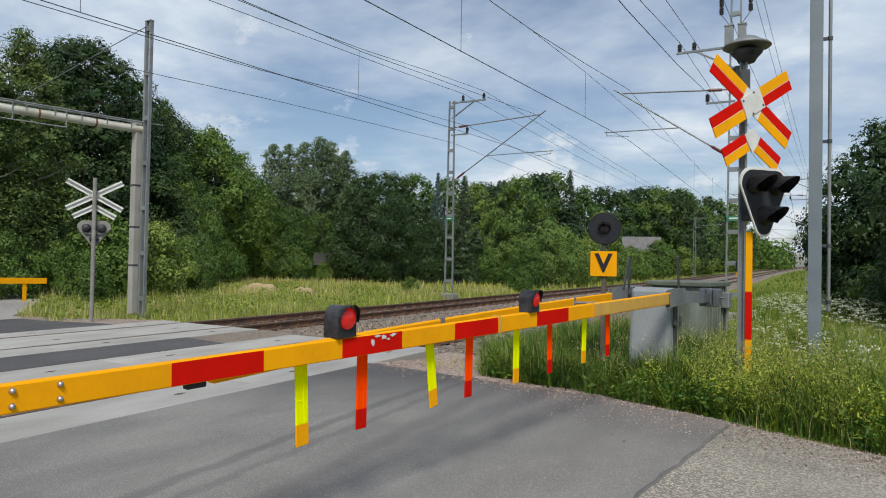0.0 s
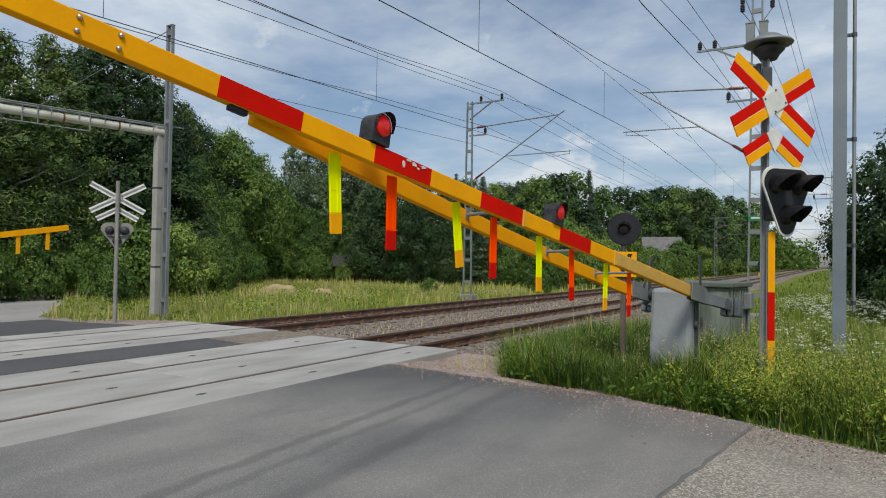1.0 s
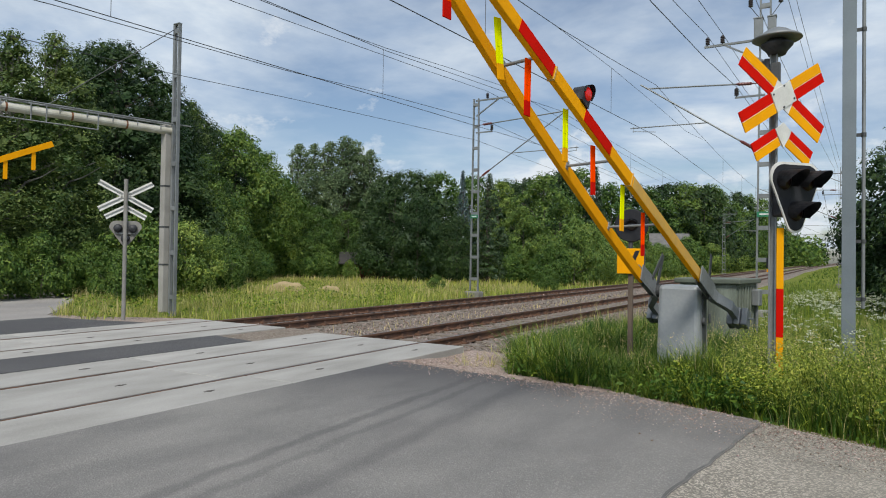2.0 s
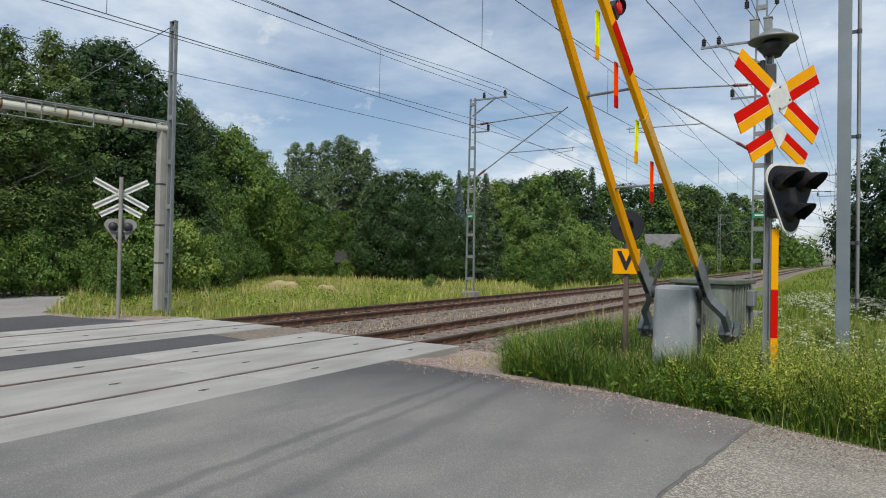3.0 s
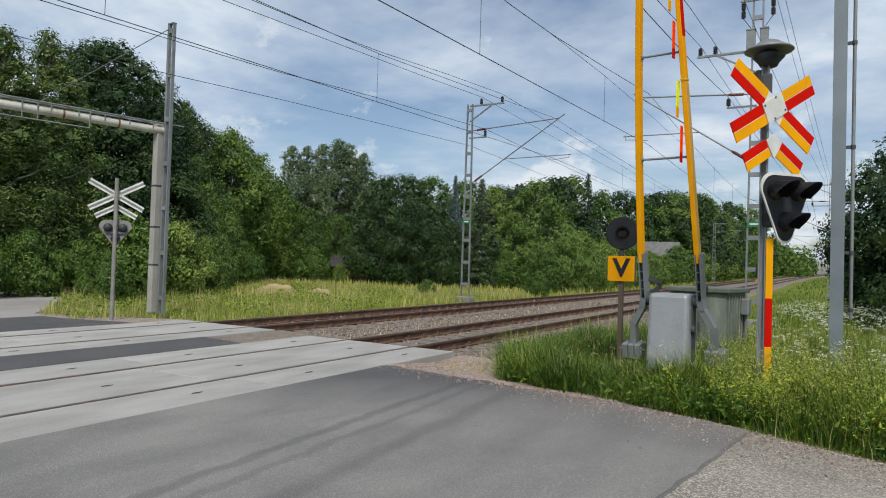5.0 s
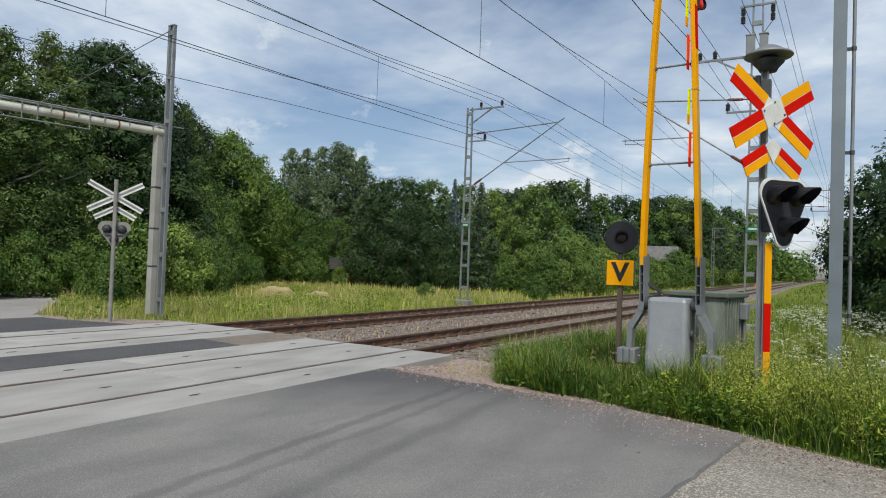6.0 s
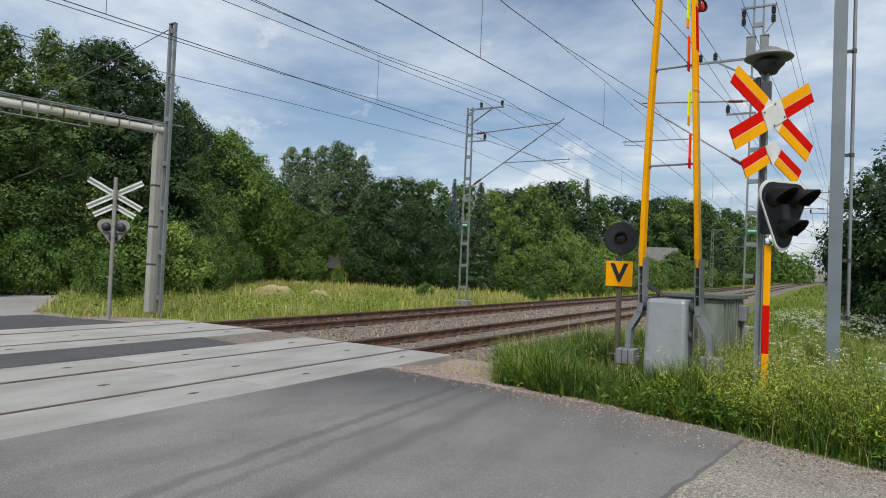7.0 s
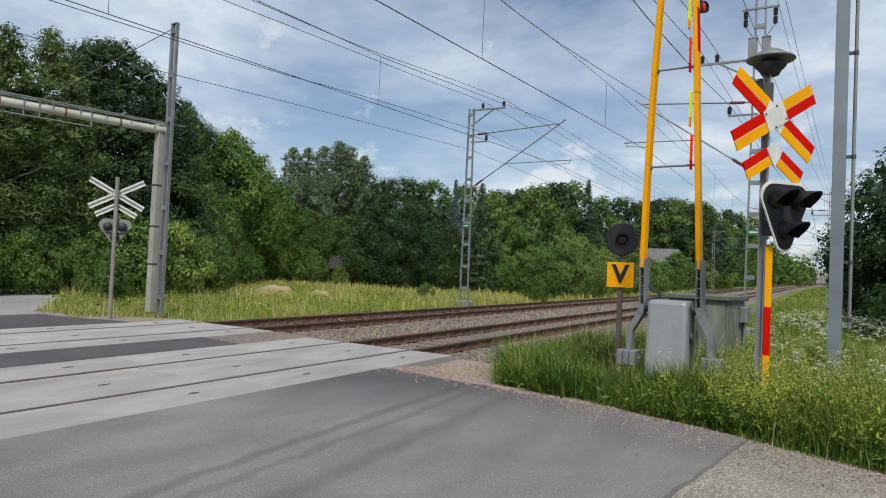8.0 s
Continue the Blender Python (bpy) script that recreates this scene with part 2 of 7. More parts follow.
M_CABINET_LID = surface("mossy_cabinet_lid", (0.13, 0.15, 0.12), (0.09, 0.105, 0.08), rough=0.7, scale=3, fine=40, bump=0.3)
M_BEAM = surface("chalky_white_tube", (0.56, 0.56, 0.50), (0.38, 0.36, 0.29), rough=0.6, scale=1.6, fine=20, bump=0.15)
M_RUST = surface("rust", (0.22, 0.09, 0.035), (0.13, 0.06, 0.03), rough=0.9, scale=8, fine=60, bump=0.4)
M_WOODPOST = surface("weathered_post", (0.15, 0.11, 0.08), (0.09, 0.07, 0.055), rough=0.85, scale=4, fine=40, bump=0.4, stretch=(4, 4, 0.4))
M_WIRE = surface("wire", (0.09, 0.095, 0.10), rough=0.5, metal=0.5, bump=0)
M_PORCELAIN = surface("dark_porcelain", (0.03, 0.025, 0.025), (0.05, 0.04, 0.04), rough=0.25, bump=0)
M_CERAMIC_RED = surface("red_brown_insulator", (0.14, 0.035, 0.03), rough=0.3, bump=0)
M_GREEN_TAG = surface("green_sign", (0.03, 0.22, 0.11), rough=0.4, bump=0)
M_BARK = surface("bark", (0.075, 0.062, 0.05), (0.13, 0.115, 0.095), rough=0.9, scale=5, fine=30, bump=0.7, stretch=(3, 3, 0.5))
M_BIRCH = surface("pale_bark", (0.30, 0.29, 0.26), (0.12, 0.11, 0.1), rough=0.85, scale=4, fine=20, bump=0.4)
M_ROOF = surface("grey_roof_sheet", (0.15, 0.145, 0.14), (0.10, 0.10, 0.095), rough=0.7, scale=2, fine=30, bump=0.2)
M_ROOF_DARK = surface("dark_roof_sheet", (0.055, 0.052, 0.05), (0.035, 0.035, 0.034), rough=0.85, scale=2, fine=30, bump=0.2, gloss=0.2)
M_REDWOOD = surface("red_painted_boards", (0.12, 0.024, 0.018), (0.075, 0.018, 0.015), rough=0.8, scale=3, fine=30, bump=0.3)
M_DARKGLASS = surface("dark_glass", (0.015, 0.016, 0.018), rough=0.12, bump=0)
M_LENS_OFF = surface("unlit_red_lens", (0.022, 0.008, 0.008), rough=0.3, bump=0)
M_BOLT = surface("zinc_bolt", (0.6, 0.6, 0.6), (0.45, 0.45, 0.45), rough=0.35, metal=0.8, bump=0)


def glow(name, colour, strength):
    m = bpy.data.materials.new(name)
    m.use_nodes = True
    p = m.node_tree.nodes["Principled BSDF"]
    p.inputs["Base Color"].default_value = (0.4, 0.01, 0.01, 1)
    p.inputs["Roughness"].default_value = 0.15
    p.inputs["Emission Color"].default_value = (*colour, 1)
    p.inputs["Emission Strength"].default_value = strength
    return m


M_LENS_RED = glow("lit_red_lens", (1.0, 0.02, 0.01), 0.20)


def leaves(name, c1, c2, through=0.2, island=0.5, spread=0.2, scale=0.25):
    return surface(name, c1, c2, rough=0.55, scale=scale, fine=2.0, bump=0, through=through, island=island, spread=spread, gloss=0.3)


M_LEAF = leaves("broad_leaves", (0.064, 0.128, 0.022), (0.112, 0.19, 0.032))
M_LEAF_DARK = leaves("dark_leaves", (0.022, 0.052, 0.015), (0.042, 0.084, 0.022))
M_LEAF_LIGHT = leaves("light_leaves", (0.100, 0.175, 0.034), (0.15, 0.23, 0.042))
M_LEAF_POPLAR = leaves("grey_green_leaves", (0.10, 0.155, 0.070), (0.145, 0.205, 0.09))
M_LEAF_BIRCH = leaves("birch_leaves", (0.085, 0.14, 0.034), (0.13, 0.185, 0.045))
M_NEEDLE = leaves("dark_needles", (0.034, 0.066, 0.030), (0.046, 0.085, 0.036), through=0.15)
M_NEEDLE_BLUE = leaves("blue_needles", (0.055, 0.09, 0.09), (0.075, 0.115, 0.12), through=0.15)
M_GRASS = leaves("green_grass", (0.27, 0.35, 0.055), (0.43, 0.44, 0.11), through=0.45, island=0.4)
M_GRASS_MID = leaves("mid_green_grass", (0.095, 0.165, 0.024), (0.22, 0.29, 0.045), through=0.3, island=0.5, scale=0.7)
M_GRASS_VERGE = leaves("deep_green_grass", (0.040, 0.105, 0.014), (0.145, 0.22, 0.03), through=0.25, island=0.6, scale=1.1)
M_WEED_YELLOW = leaves("yellow_green_weeds", (0.33, 0.40, 0.05), (0.50, 0.53, 0.10), through=0.35, island=0.4)
M_STRAW = leaves("dry_straw", (0.46, 0.27, 0.11), (0.55, 0.36, 0.17), through=0.1, island=0.4)
M_GRASS_DRY = leaves("seeding_grass", (0.48, 0.42, 0.16), (0.60, 0.52, 0.25), through=0.35, island=0.35)
M_WEED = leaves("lush_weeds", (0.045, 0.125, 0.014), (0.16, 0.25, 0.028), through=0.28, island=0.55, scale=1.3)
M_WEED_TALL = leaves("tall_green_weeds", (0.15, 0.25, 0.022), (0.33, 0.42, 0.05), through=0.3, island=0.6)
M_FLOWER = surface("white_umbels", (0.74, 0.76, 0.62), (0.62, 0.66, 0.50), rough=0.7, bump=0, through=0.3)


# ---- building blocks ----
def bm_new():
    return bmesh.new()


def box(bm, c, s, m=None, bevel=0.0):
    """A box of size s round c, its edges rounded by bevel."""
    r = bmesh.ops.create_cube(bm, size=1.0)
    bmesh.ops.scale(bm, vec=s, verts=r["verts"])
    if bevel:
        edges = list({e for v in r["verts"] for e in v.link_edges})
        r2 = bmesh.ops.bevel(bm, geom=edges, offset=bevel, segments=2, affect="EDGES", profile=0.5)
        vs = list({v for f in r2["faces"] for v in f.verts} | {v for v in r["verts"] if v.is_valid})
    else:
        vs = r["verts"]
    bmesh.ops.translate(bm, vec=c, verts=vs)
    if m is not None:
        bmesh.ops.transform(bm, matrix=m, verts=vs)
    return vs


def rod(bm, a, b, r, r2=None, seg=8, cap=True):
    """A round rod from a to b."""
    a, b = Vector(a), Vector(b)
    m = Matrix.Translation((a + b) / 2) @ (b - a).to_track_quat("Z", "Y").to_matrix().to_4x4()
    return bmesh.ops.create_cone(bm, cap_ends=cap, segments=seg, radius1=r, radius2=r if r2 is None else r2, depth=(b - a).length, matrix=m)["verts"]


def bar(bm, a, b, w, d, side=(0, 0, 1)):
    """A square-edged bar from a to b, w wide across and d deep towards side."""
    a, b, side = Vector(a), Vector(b), Vector(side)
    z = (b - a).normalized()
    y = (side - side.dot(z) * z).normalized()
    x = y.cross(z)
    vs = []
    for p in (a, b):
        for i, j in ((-1, -1), (1, -1), (1, 1), (-1, 1)):
            vs.append(bm.verts.new(p + x * (i * w / 2) + y * (j * d / 2)))
    for f in ((3, 2, 1, 0), (4, 5, 6, 7), (0, 1, 5, 4), (1, 2, 6, 5), (2, 3, 7, 6), (3, 0, 4, 7)):
        bm.faces.new([vs[i] for i in f])
    return vs


def lathe(bm, profile, m=None, seg=24):
    """A profile of (radius, height) turned round the z axis."""
    rings = []
    for r, z in profile:
        rings.append([bm.verts.new((r * math.cos(2 * math.pi * k / seg), r * math.sin(2 * math.pi * k / seg), z)) for k in range(seg)])
    for a, b in zip(rings, rings[1:]):
        for k in range(seg):
            bm.faces.new((a[k], a[(k + 1) % seg], b[(k + 1) % seg], b[k]))
    if profile[0][0] > 1e-4:
        bm.faces.new(rings[0][::-1])
    if profile[-1][0] > 1e-4:
        bm.faces.new(rings[-1])
    vs = [v for ring in rings for v in ring]
    if m is not None:
        bmesh.ops.transform(bm, matrix=m, verts=vs)
    return vs


def plate(bm, pts, thick, m=None):
    """A flat outline in local x, z with a thickness along y."""
    a = [bm.verts.new((x, -thick / 2, z)) for x, z in pts]
    b = [bm.verts.new((x, thick / 2, z)) for x, z in pts]
    bm.faces.new(a)
    bm.faces.new(b[::-1])
    k = len(pts)
    for i in range(k):
        bm.faces.new((a[(i + 1) % k], a[i], b[i], b[(i + 1) % k]))
    if m is not None:
        bmesh.ops.transform(bm, matrix=m, verts=a + b)
    return a + b


def mesh_of(bm, name, material, smooth=False):
    bmesh.ops.recalc_face_normals(bm, faces=bm.faces)
    me = bpy.data.meshes.new(name)
    bm.to_mesh(me)
    bm.free()
    me.materials.append(material)
    if smooth:
        me.polygons.foreach_set("use_smooth", [True] * len(me.polygons))
    return me


def part(name, bm, material, parent=None, label="", smooth=False, m=None):
    ob = new(name, mesh_of(bm, name, material, smooth))
    if parent is not None:
        ob.parent = parent
    if m is not None:
        ob.matrix_basis = m
    return tagged(ob, label)


def root(name, m, label, category, group="", kind=""):
    ob = new(name)
    ob.empty_display_size = 0.2
    ob.matrix_basis = m
    return tagged(ob, label, category, group, kind)


def raw(name, verts, faces, material, parent=None):
    """A mesh from arrays of corners and equal-sided faces."""
    verts, faces = np.asarray(verts, np.float32), np.asarray(faces, np.int32)
    me = bpy.data.meshes.new(name)
    me.vertices.add(len(verts)); me.vertices.foreach_set("co", verts.ravel())
    k = faces.shape[1]
    me.loops.add(faces.size); me.loops.foreach_set("vertex_index", faces.ravel())
    me.polygons.add(len(faces))
    me.polygons.foreach_set("loop_start", np.arange(0, faces.size, k, dtype=np.int32))
    me.update(calc_edges=True)
    me.materials.append(material)
    ob = new(name, me)
    if parent is not None:
        ob.parent = parent
    return ob


# ---- ground, road and track ----
def smooth(a, b, v):
    k = min(1.0, max(0.0, (v - a) / (b - a)))
    return k * k * (3 - 2 * k)


def verge_y(x):
    """The edge of the asphalt beside the verge, near side and far side of the tracks."""
    knots = [(-60, 16), (-30, 10), (-17, 3.4), (-15.4, 2.6), (-11.5, -0.1), (-10.2, -1.1), (-8.6, -1.0), (-7.0, -0.55), (0.9, -2.0), (2.4, -2.24), (3.5, -2.42),
             (4.6, -2.56), (5.8, -2.98), (6.4, -3.28), (7.0, -3.55), (12, -5.6), (40, -14)]
    return float(np.interp(x, [k[0] for k in knots], [k[1] for k in knots]))


def line_way(y):
    """The line bends slightly and climbs far off: sideways shift and rise at y."""
    d = max(0.0, y - 90)
    e = min(500.0, max(0.0, y - 35))
    return 1.0e-4 * d * d / (1 + d / 900), 0.0062 * e * e / (e + 40)


def ground_z(x, y):
    d = max(0.0, y - verge_y(x)) if y > -9 else max(0.0, -17.5 - y)
    z = -0.05 - 0.25 * smooth(0.1, 3.0, d)
    if x > 1.5:
        z += 0.12 * smooth(0.3, 2.0, d)
    if d > 0.2:
        z += 0.05 * noise.noise((x * 0.4, y * 0.4, 0.0)) * min(1, d)
    if x > 1.5:
        z -= 0.22 * smooth(9, 26, y)
    far = math.hypot(x, y)
    z += 1.4 * smooth(90, 400, far) * noise.noise((x * 0.004, y * 0.004, 3.0))
    if 0.4 < x < 5.2 and -3.2 < y < 0.8:
        z -= 0.12 * smooth(5.2, 4.4, x)
    if abs(x) < 60:
        z = min(z, -0.25) if far > 60 else z
    return z + line_way(y)[1]


def spaced(lo, hi, fine_lo, fine_hi, step):
    """Even steps in the middle that grow outwards."""
    out = list(np.arange(fine_lo, fine_hi + 1e-6, step))
    s = step
    while out[-1] < hi:
        s *= 1.35
        out.append(out[-1] + s)
    s = step
    while out[0] > lo:
        s *= 1.35
        out.insert(0, out[0] - s)
    return out


def build_ground():
    xs, ys = spaced(-2500, 2500, -24, 16, 0.5), spaced(-2500, 2500, -18, 26, 0.5)
    verts = [(x, y, ground_z(x, y)) for y in ys for x in xs]
    w = len(xs)
    faces = [(j * w + i, j * w + i + 1, (j + 1) * w + i + 1, (j + 1) * w + i) for j in range(len(ys) - 1) for i in range(w - 1)]
    ob = raw("ground", verts, faces, M_SOIL)
    ob.data.polygons.foreach_set("use_smooth", [True] * len(ob.data.polygons))
    tagged(ob, "grassy meadow soil that reaches the horizon", "ground", kind="structure")


def slab(name, x0, x1, material, label, z=0.0, y0=-17.5, step=0.4, slack=0.0):
    """A road surface between two lines across the road, its free edge uneven."""
    xs = list(np.arange(x0, x1, step)) + [x1]
    bm = bm_new()
    top = []
    for x in xs:
        e = verge_y(x) + slack + 0.09 * noise.noise((x * 1.7, 2.0, 0.0)) + 0.04 * noise.noise((x * 6.0, 5.0, 0.0))
        ring = [(x, y0, z), (x, e, z), (x, e + 0.09, z - 0.12), (x, y0, z - 0.25)]
        top.append([bm.verts.new(p) for p in ring])
    for a, b in zip(top, top[1:]):
        for k in range(4):
            bm.faces.new((a[k], a[(k + 1) % 4], b[(k + 1) % 4], b[k]))
    bm.faces.new(top[0][::-1]); bm.faces.new(top[-1])
    ob = part(name, bm, material)
    return tagged(ob, label, "road", kind="structure")


def build_road():
    slab("road", 3.9, 40.0, M_ASPHALT_OLD, "worn pale asphalt with coarse exposed gravel", z=-0.006, step=0.5)
    ys = np.arange(-17.4, -3.1, 0.16)
    edge = [(5.87 + 0.13 * (y + 3.35) + 0.03 * noise.noise((y * 0.8, 0, 7)) + 0.025 * noise.noise((y * 3.5, 0, 7)) + 0.02 * noise.noise((y * 11, 0, 7)), y) for y in ys]
    side = [(x, verge_y(x) + 0.09 * noise.noise((x * 1.7, 2.0, 0.0)) + 0.05 * noise.noise((x * 6.0, 5.0, 0.0))) for x in np.arange(5.86, 0.9, -0.12)]
    outline = [(0.905, -17.5), (edge[0][0], -17.5)] + edge + side + [(0.905, verge_y(0.9))]
    bm = bm_new()
    top = [bm.verts.new((x, y, 0.004)) for x, y in outline]
    low = [bm.verts.new((x + (0.03 if x > 5 else 0), y + (0.07 if y > -3.2 else 0), -0.12)) for x, y in outline]
    bm.faces.new(top)
    for k in range(len(top)):
        q = (k + 1) % len(top)
        bm.faces.new((top[q], top[k], low[k], low[q]))
    tar = bm_new()
    a = [tar.verts.new((x - 0.024 - 0.022 * noise.noise((y * 5, 3, 3)), y, 0.0065)) for x, y in edge]
    b = [tar.verts.new((x - 0.004, y, 0.0065)) for x, y in edge]
    c = [tar.verts.new((x + 0.004 + 0.005 * noise.noise((y * 7, 1, 3)), y, -0.003)) for x, y in edge]
    for u, v in ((a, b), (b, c)):
        for k in range(len(u) - 1):
            tar.faces.new((u[k], v[k], v[k + 1], u[k + 1]))
    tagged(part("tar_seam", tar, M_TAR), "dark tar seam between two asphalt surfaces", "road seam", kind="structure")
    tagged(part("road", bm, M_ASPHALT), "patched grey asphalt with dark streaks", "road", kind="structure")
    slab("road", -3.72, -2.52, M_ASPHALT_NEW, "dark asphalt strip between the two tracks", slack=-0.25)
    slab("road", -9.6, -6.84, M_ASPHALT_NEW, "dark asphalt strip beyond the tracks", slack=-0.15)
    slab("road", -60.0, -9.62, M_ROAD_FAR, "pale worn road on the far side of the tracks", z=-0.006, step=0.8)


def rail_mesh(y0, y1):
    """One flat-bottomed rail along y; the head's top at z = 0."""
    prof = [(-0.075, -0.172), (0.075, -0.172), (0.075, -0.160), (0.012, -0.142), (0.009, -0.05), (0.036, -0.038), (0.036, -0.006),
            (0.028, 0.0), (-0.028, 0.0), (-0.036, -0.006), (-0.036, -0.038), (-0.009, -0.05), (-0.012, -0.142), (-0.075, -0.160)]
    bm = bm_new()
    sweep(bm, prof, y0, y1)
    return bm


def sweep(bm, prof, y0, y1):
    """A profile in x and z drawn along the line of the track."""
    k = len(prof)
    rings = []
    for y in [y0] + [v for v in list(range(30, 300, 15)) + list(range(300, 700, 50)) if y0 < v < y1] + [y1]:
        dx, dz = line_way(y)
        rings.append([bm.verts.new((x + dx, y, z + dz)) for x, z in prof])
    for a, b in zip(rings, rings[1:]):
        for i in range(k):
            bm.faces.new((a[i], a[(i + 1) % k], b[(i + 1) % k], b[i]))
    bm.faces.new(rings[0][::-1]); bm.faces.new(rings[-1])


TRACKS = ((0.0, 0.08), (-4.55, 0.50))      # x of the near rail, y at which the deck ends


def build_tracks():
    sleeper = bm_new()
    box(sleeper, (0, 0, -0.10), (2.5, 0.24, 0.2), bevel=0.02)
    sleeper = mesh_of(sleeper, "sleeper", M_SLEEPER)
    clip = bm_new()
    box(clip, (0.085, 0, 0.02), (0.13, 0.16, 0.05), bevel=0.012)
    rod(clip, (0.085, 0, 0.02), (0.085, 0, 0.095), 0.028)
    bar(clip, (0.03, -0.035, 0.045), (0.12, -0.035, 0.05), 0.03, 0.03)
    bar(clip, (0.03, 0.035, 0.045), (0.12, 0.035, 0.05), 0.03, 0.03)
    clip = mesh_of(clip, "rail_clip", M_RAIL)
    for x0, yd in TRACKS:
        tr = root("railway_track", pose(x0 - 0.75, 0, 0), "railway track with rusty rails on stone ballast", "railway track", "railway tracks")
        for s in (-0.75, 0.75):
            r = part("rail", rail_mesh(-250, 700), M_RAIL, tr, "rusty steel rail with worn head", m=pose(s, 0, 0))
            head = bm_new()
            sweep(head, [(-0.023, -0.0005), (0.023, -0.0005), (0.023, 0.0035), (-0.023, 0.0035)], -250, 700)
            part("railhead", head, M_RAILHEAD, r)
        y = yd + 0.25
        n = 0
        while n < 110:
            s = new("sleeper", sleeper); s.parent = tr
            s.matrix_basis = pose(0, y, -0.172 + line_way(y)[1], 0, 0, random.uniform(-0.6, 0.6))
            if n < 45:
                for rx in (-0.75, 0.75):
                    for side in (0, 180):
                        c = new("rail_clip", clip); c.parent = s
                        c.matrix_basis = pose(rx, 0, 0.0, 0, 0, side)
            y += 0.62
            n += 1


def build_deck():
    """Concrete crossing panels beside and between the rails, with lifting sockets and rubber grooves."""
    for (x0, yd), ends in zip(TRACKS, ((0.90, -2.50), (-3.74, -6.82))):
        deck = root("crossing_deck", pose(0, 0, 0), "pale concrete level crossing deck panels around the rails", "crossing deck", "crossing decks", "structure")
        lanes = ((x0 + 0.045, ends[0], 4.2, yd), (x0 - 1.445, x0 - 0.055, 4.5, yd + 0.02), (ends[1], x0 - 1.555, 4.2, yd + 0.06))
        for i, (a, b, length, end) in enumerate(lanes):
            lo, hi = min(a, b), max(a, b)
            bm = bm_new()
            w = hi - lo
            box(bm, (0, 0, -0.11), (w, length - 0.012, 0.22), bevel=0.012)
            me = mesh_of(bm, "panel", M_CONCRETE)
            socket = bm_new()
            lathe(socket, [(0.032, -0.004), (0.032, 0.003), (0.02, 0.0035), (0.018, 0.0036)], seg=12)
            bar(socket, (-0.07, 0, 0.002), (0.07, 0, 0.002), 0.022, 0.004, (0, 0, 1))
            sm = mesh_of(socket, "socket", M_GROOVE)
            y = end
            for k in range(4):
                p = new("panel", me); p.parent = deck
                p.matrix_basis = pose((lo + hi) / 2, y - length / 2, random.uniform(-0.002, 0.002), 0, 0, 0)
                for sy in (-length * 0.28, length * 0.28):
                    q = new("lifting_socket", sm); q.parent = p
                    q.matrix_basis = pose(0.12 if i == 1 else 0.0, sy, 0.001, 0, 0, 90)
                y -= length
        for rx in (x0, x0 - 1.5):
            bm = bm_new()
            box(bm, (rx + 0.041, yd - 8.6, -0.030), (0.010, 17.2, 0.04)); box(bm, (rx - 0.046, yd - 8.6, -0.030), (0.020, 17.2, 0.04))
            part("rubber_groove", bm, M_GROOVE, deck)


def stones(name, n, area, size, material, seed, label, category="gravel", height=None, keep=None):
    """Loose angular stones, each of its own shape, in one mesh."""
    rng = np.random.default_rng(seed)
    base = np.array([(1, 0, 0), (-1, 0, 0), (0, 1, 0), (0, -1, 0), (0, 0, 1), (0, 0, -1)], float)
    tri = np.array([(0, 2, 4), (2, 1, 4), (1, 3, 4), (3, 0, 4), (2, 0, 5), (1, 2, 5), (3, 1, 5), (0, 3, 5)])
    xy = rng.uniform((area[0], area[2]), (area[1], area[3]), (n, 2))
    if keep:
        xy = np.array([p for p in xy if keep(*p)])
        n = len(xy)
    s = size * rng.lognormal(0, 0.35, n)
    v = base[None] * rng.uniform(0.55, 1.0, (n, 6, 1)) * np.stack([np.ones(n), rng.uniform(0.6, 1, n), rng.uniform(0.5, 0.8, n)], 1)[:, None] * s[:, None, None]
    v += rng.normal(0, 0.12, v.shape) * s[:, None, None]
    a = rng.uniform(0, 6.28, n); tl = rng.uniform(-0.6, 0.6, n)
    c, d = np.cos(a), np.sin(a)
    x, y, z = v[..., 0], v[..., 1], v[..., 2]
    z2 = z * np.cos(tl)[:, None] + x * np.sin(tl)[:, None]
    x2 = x * np.cos(tl)[:, None] - z * np.sin(tl)[:, None]
    v = np.stack([x2 * c[:, None] - y * d[:, None], x2 * d[:, None] + y * c[:, None], z2], -1)
    zz = np.array([height(*p) for p in xy]) if height else np.zeros(n)
    v += np.concatenate([xy, (zz + s * 0.15)[:, None]], 1)[:, None]
    f = tri[None] + 6 * np.arange(n)[:, None, None]
    ob = raw(name, v.reshape(-1, 3), f.reshape(-1, 3), material)
    return tagged(ob, label, category, kind="stuff")


def ballast_z(x, y):
    z = -0.200 + 0.025 * noise.noise((x * 2.2, y * 2.2, 0))
    z -= 0.35 * smooth(1.1, 2.3, x) + 0.3 * smooth(7.0, 8.4, -x)
    z -= 0.07 * smooth(0.9, 0.2, abs(x + 3.0))
    return z


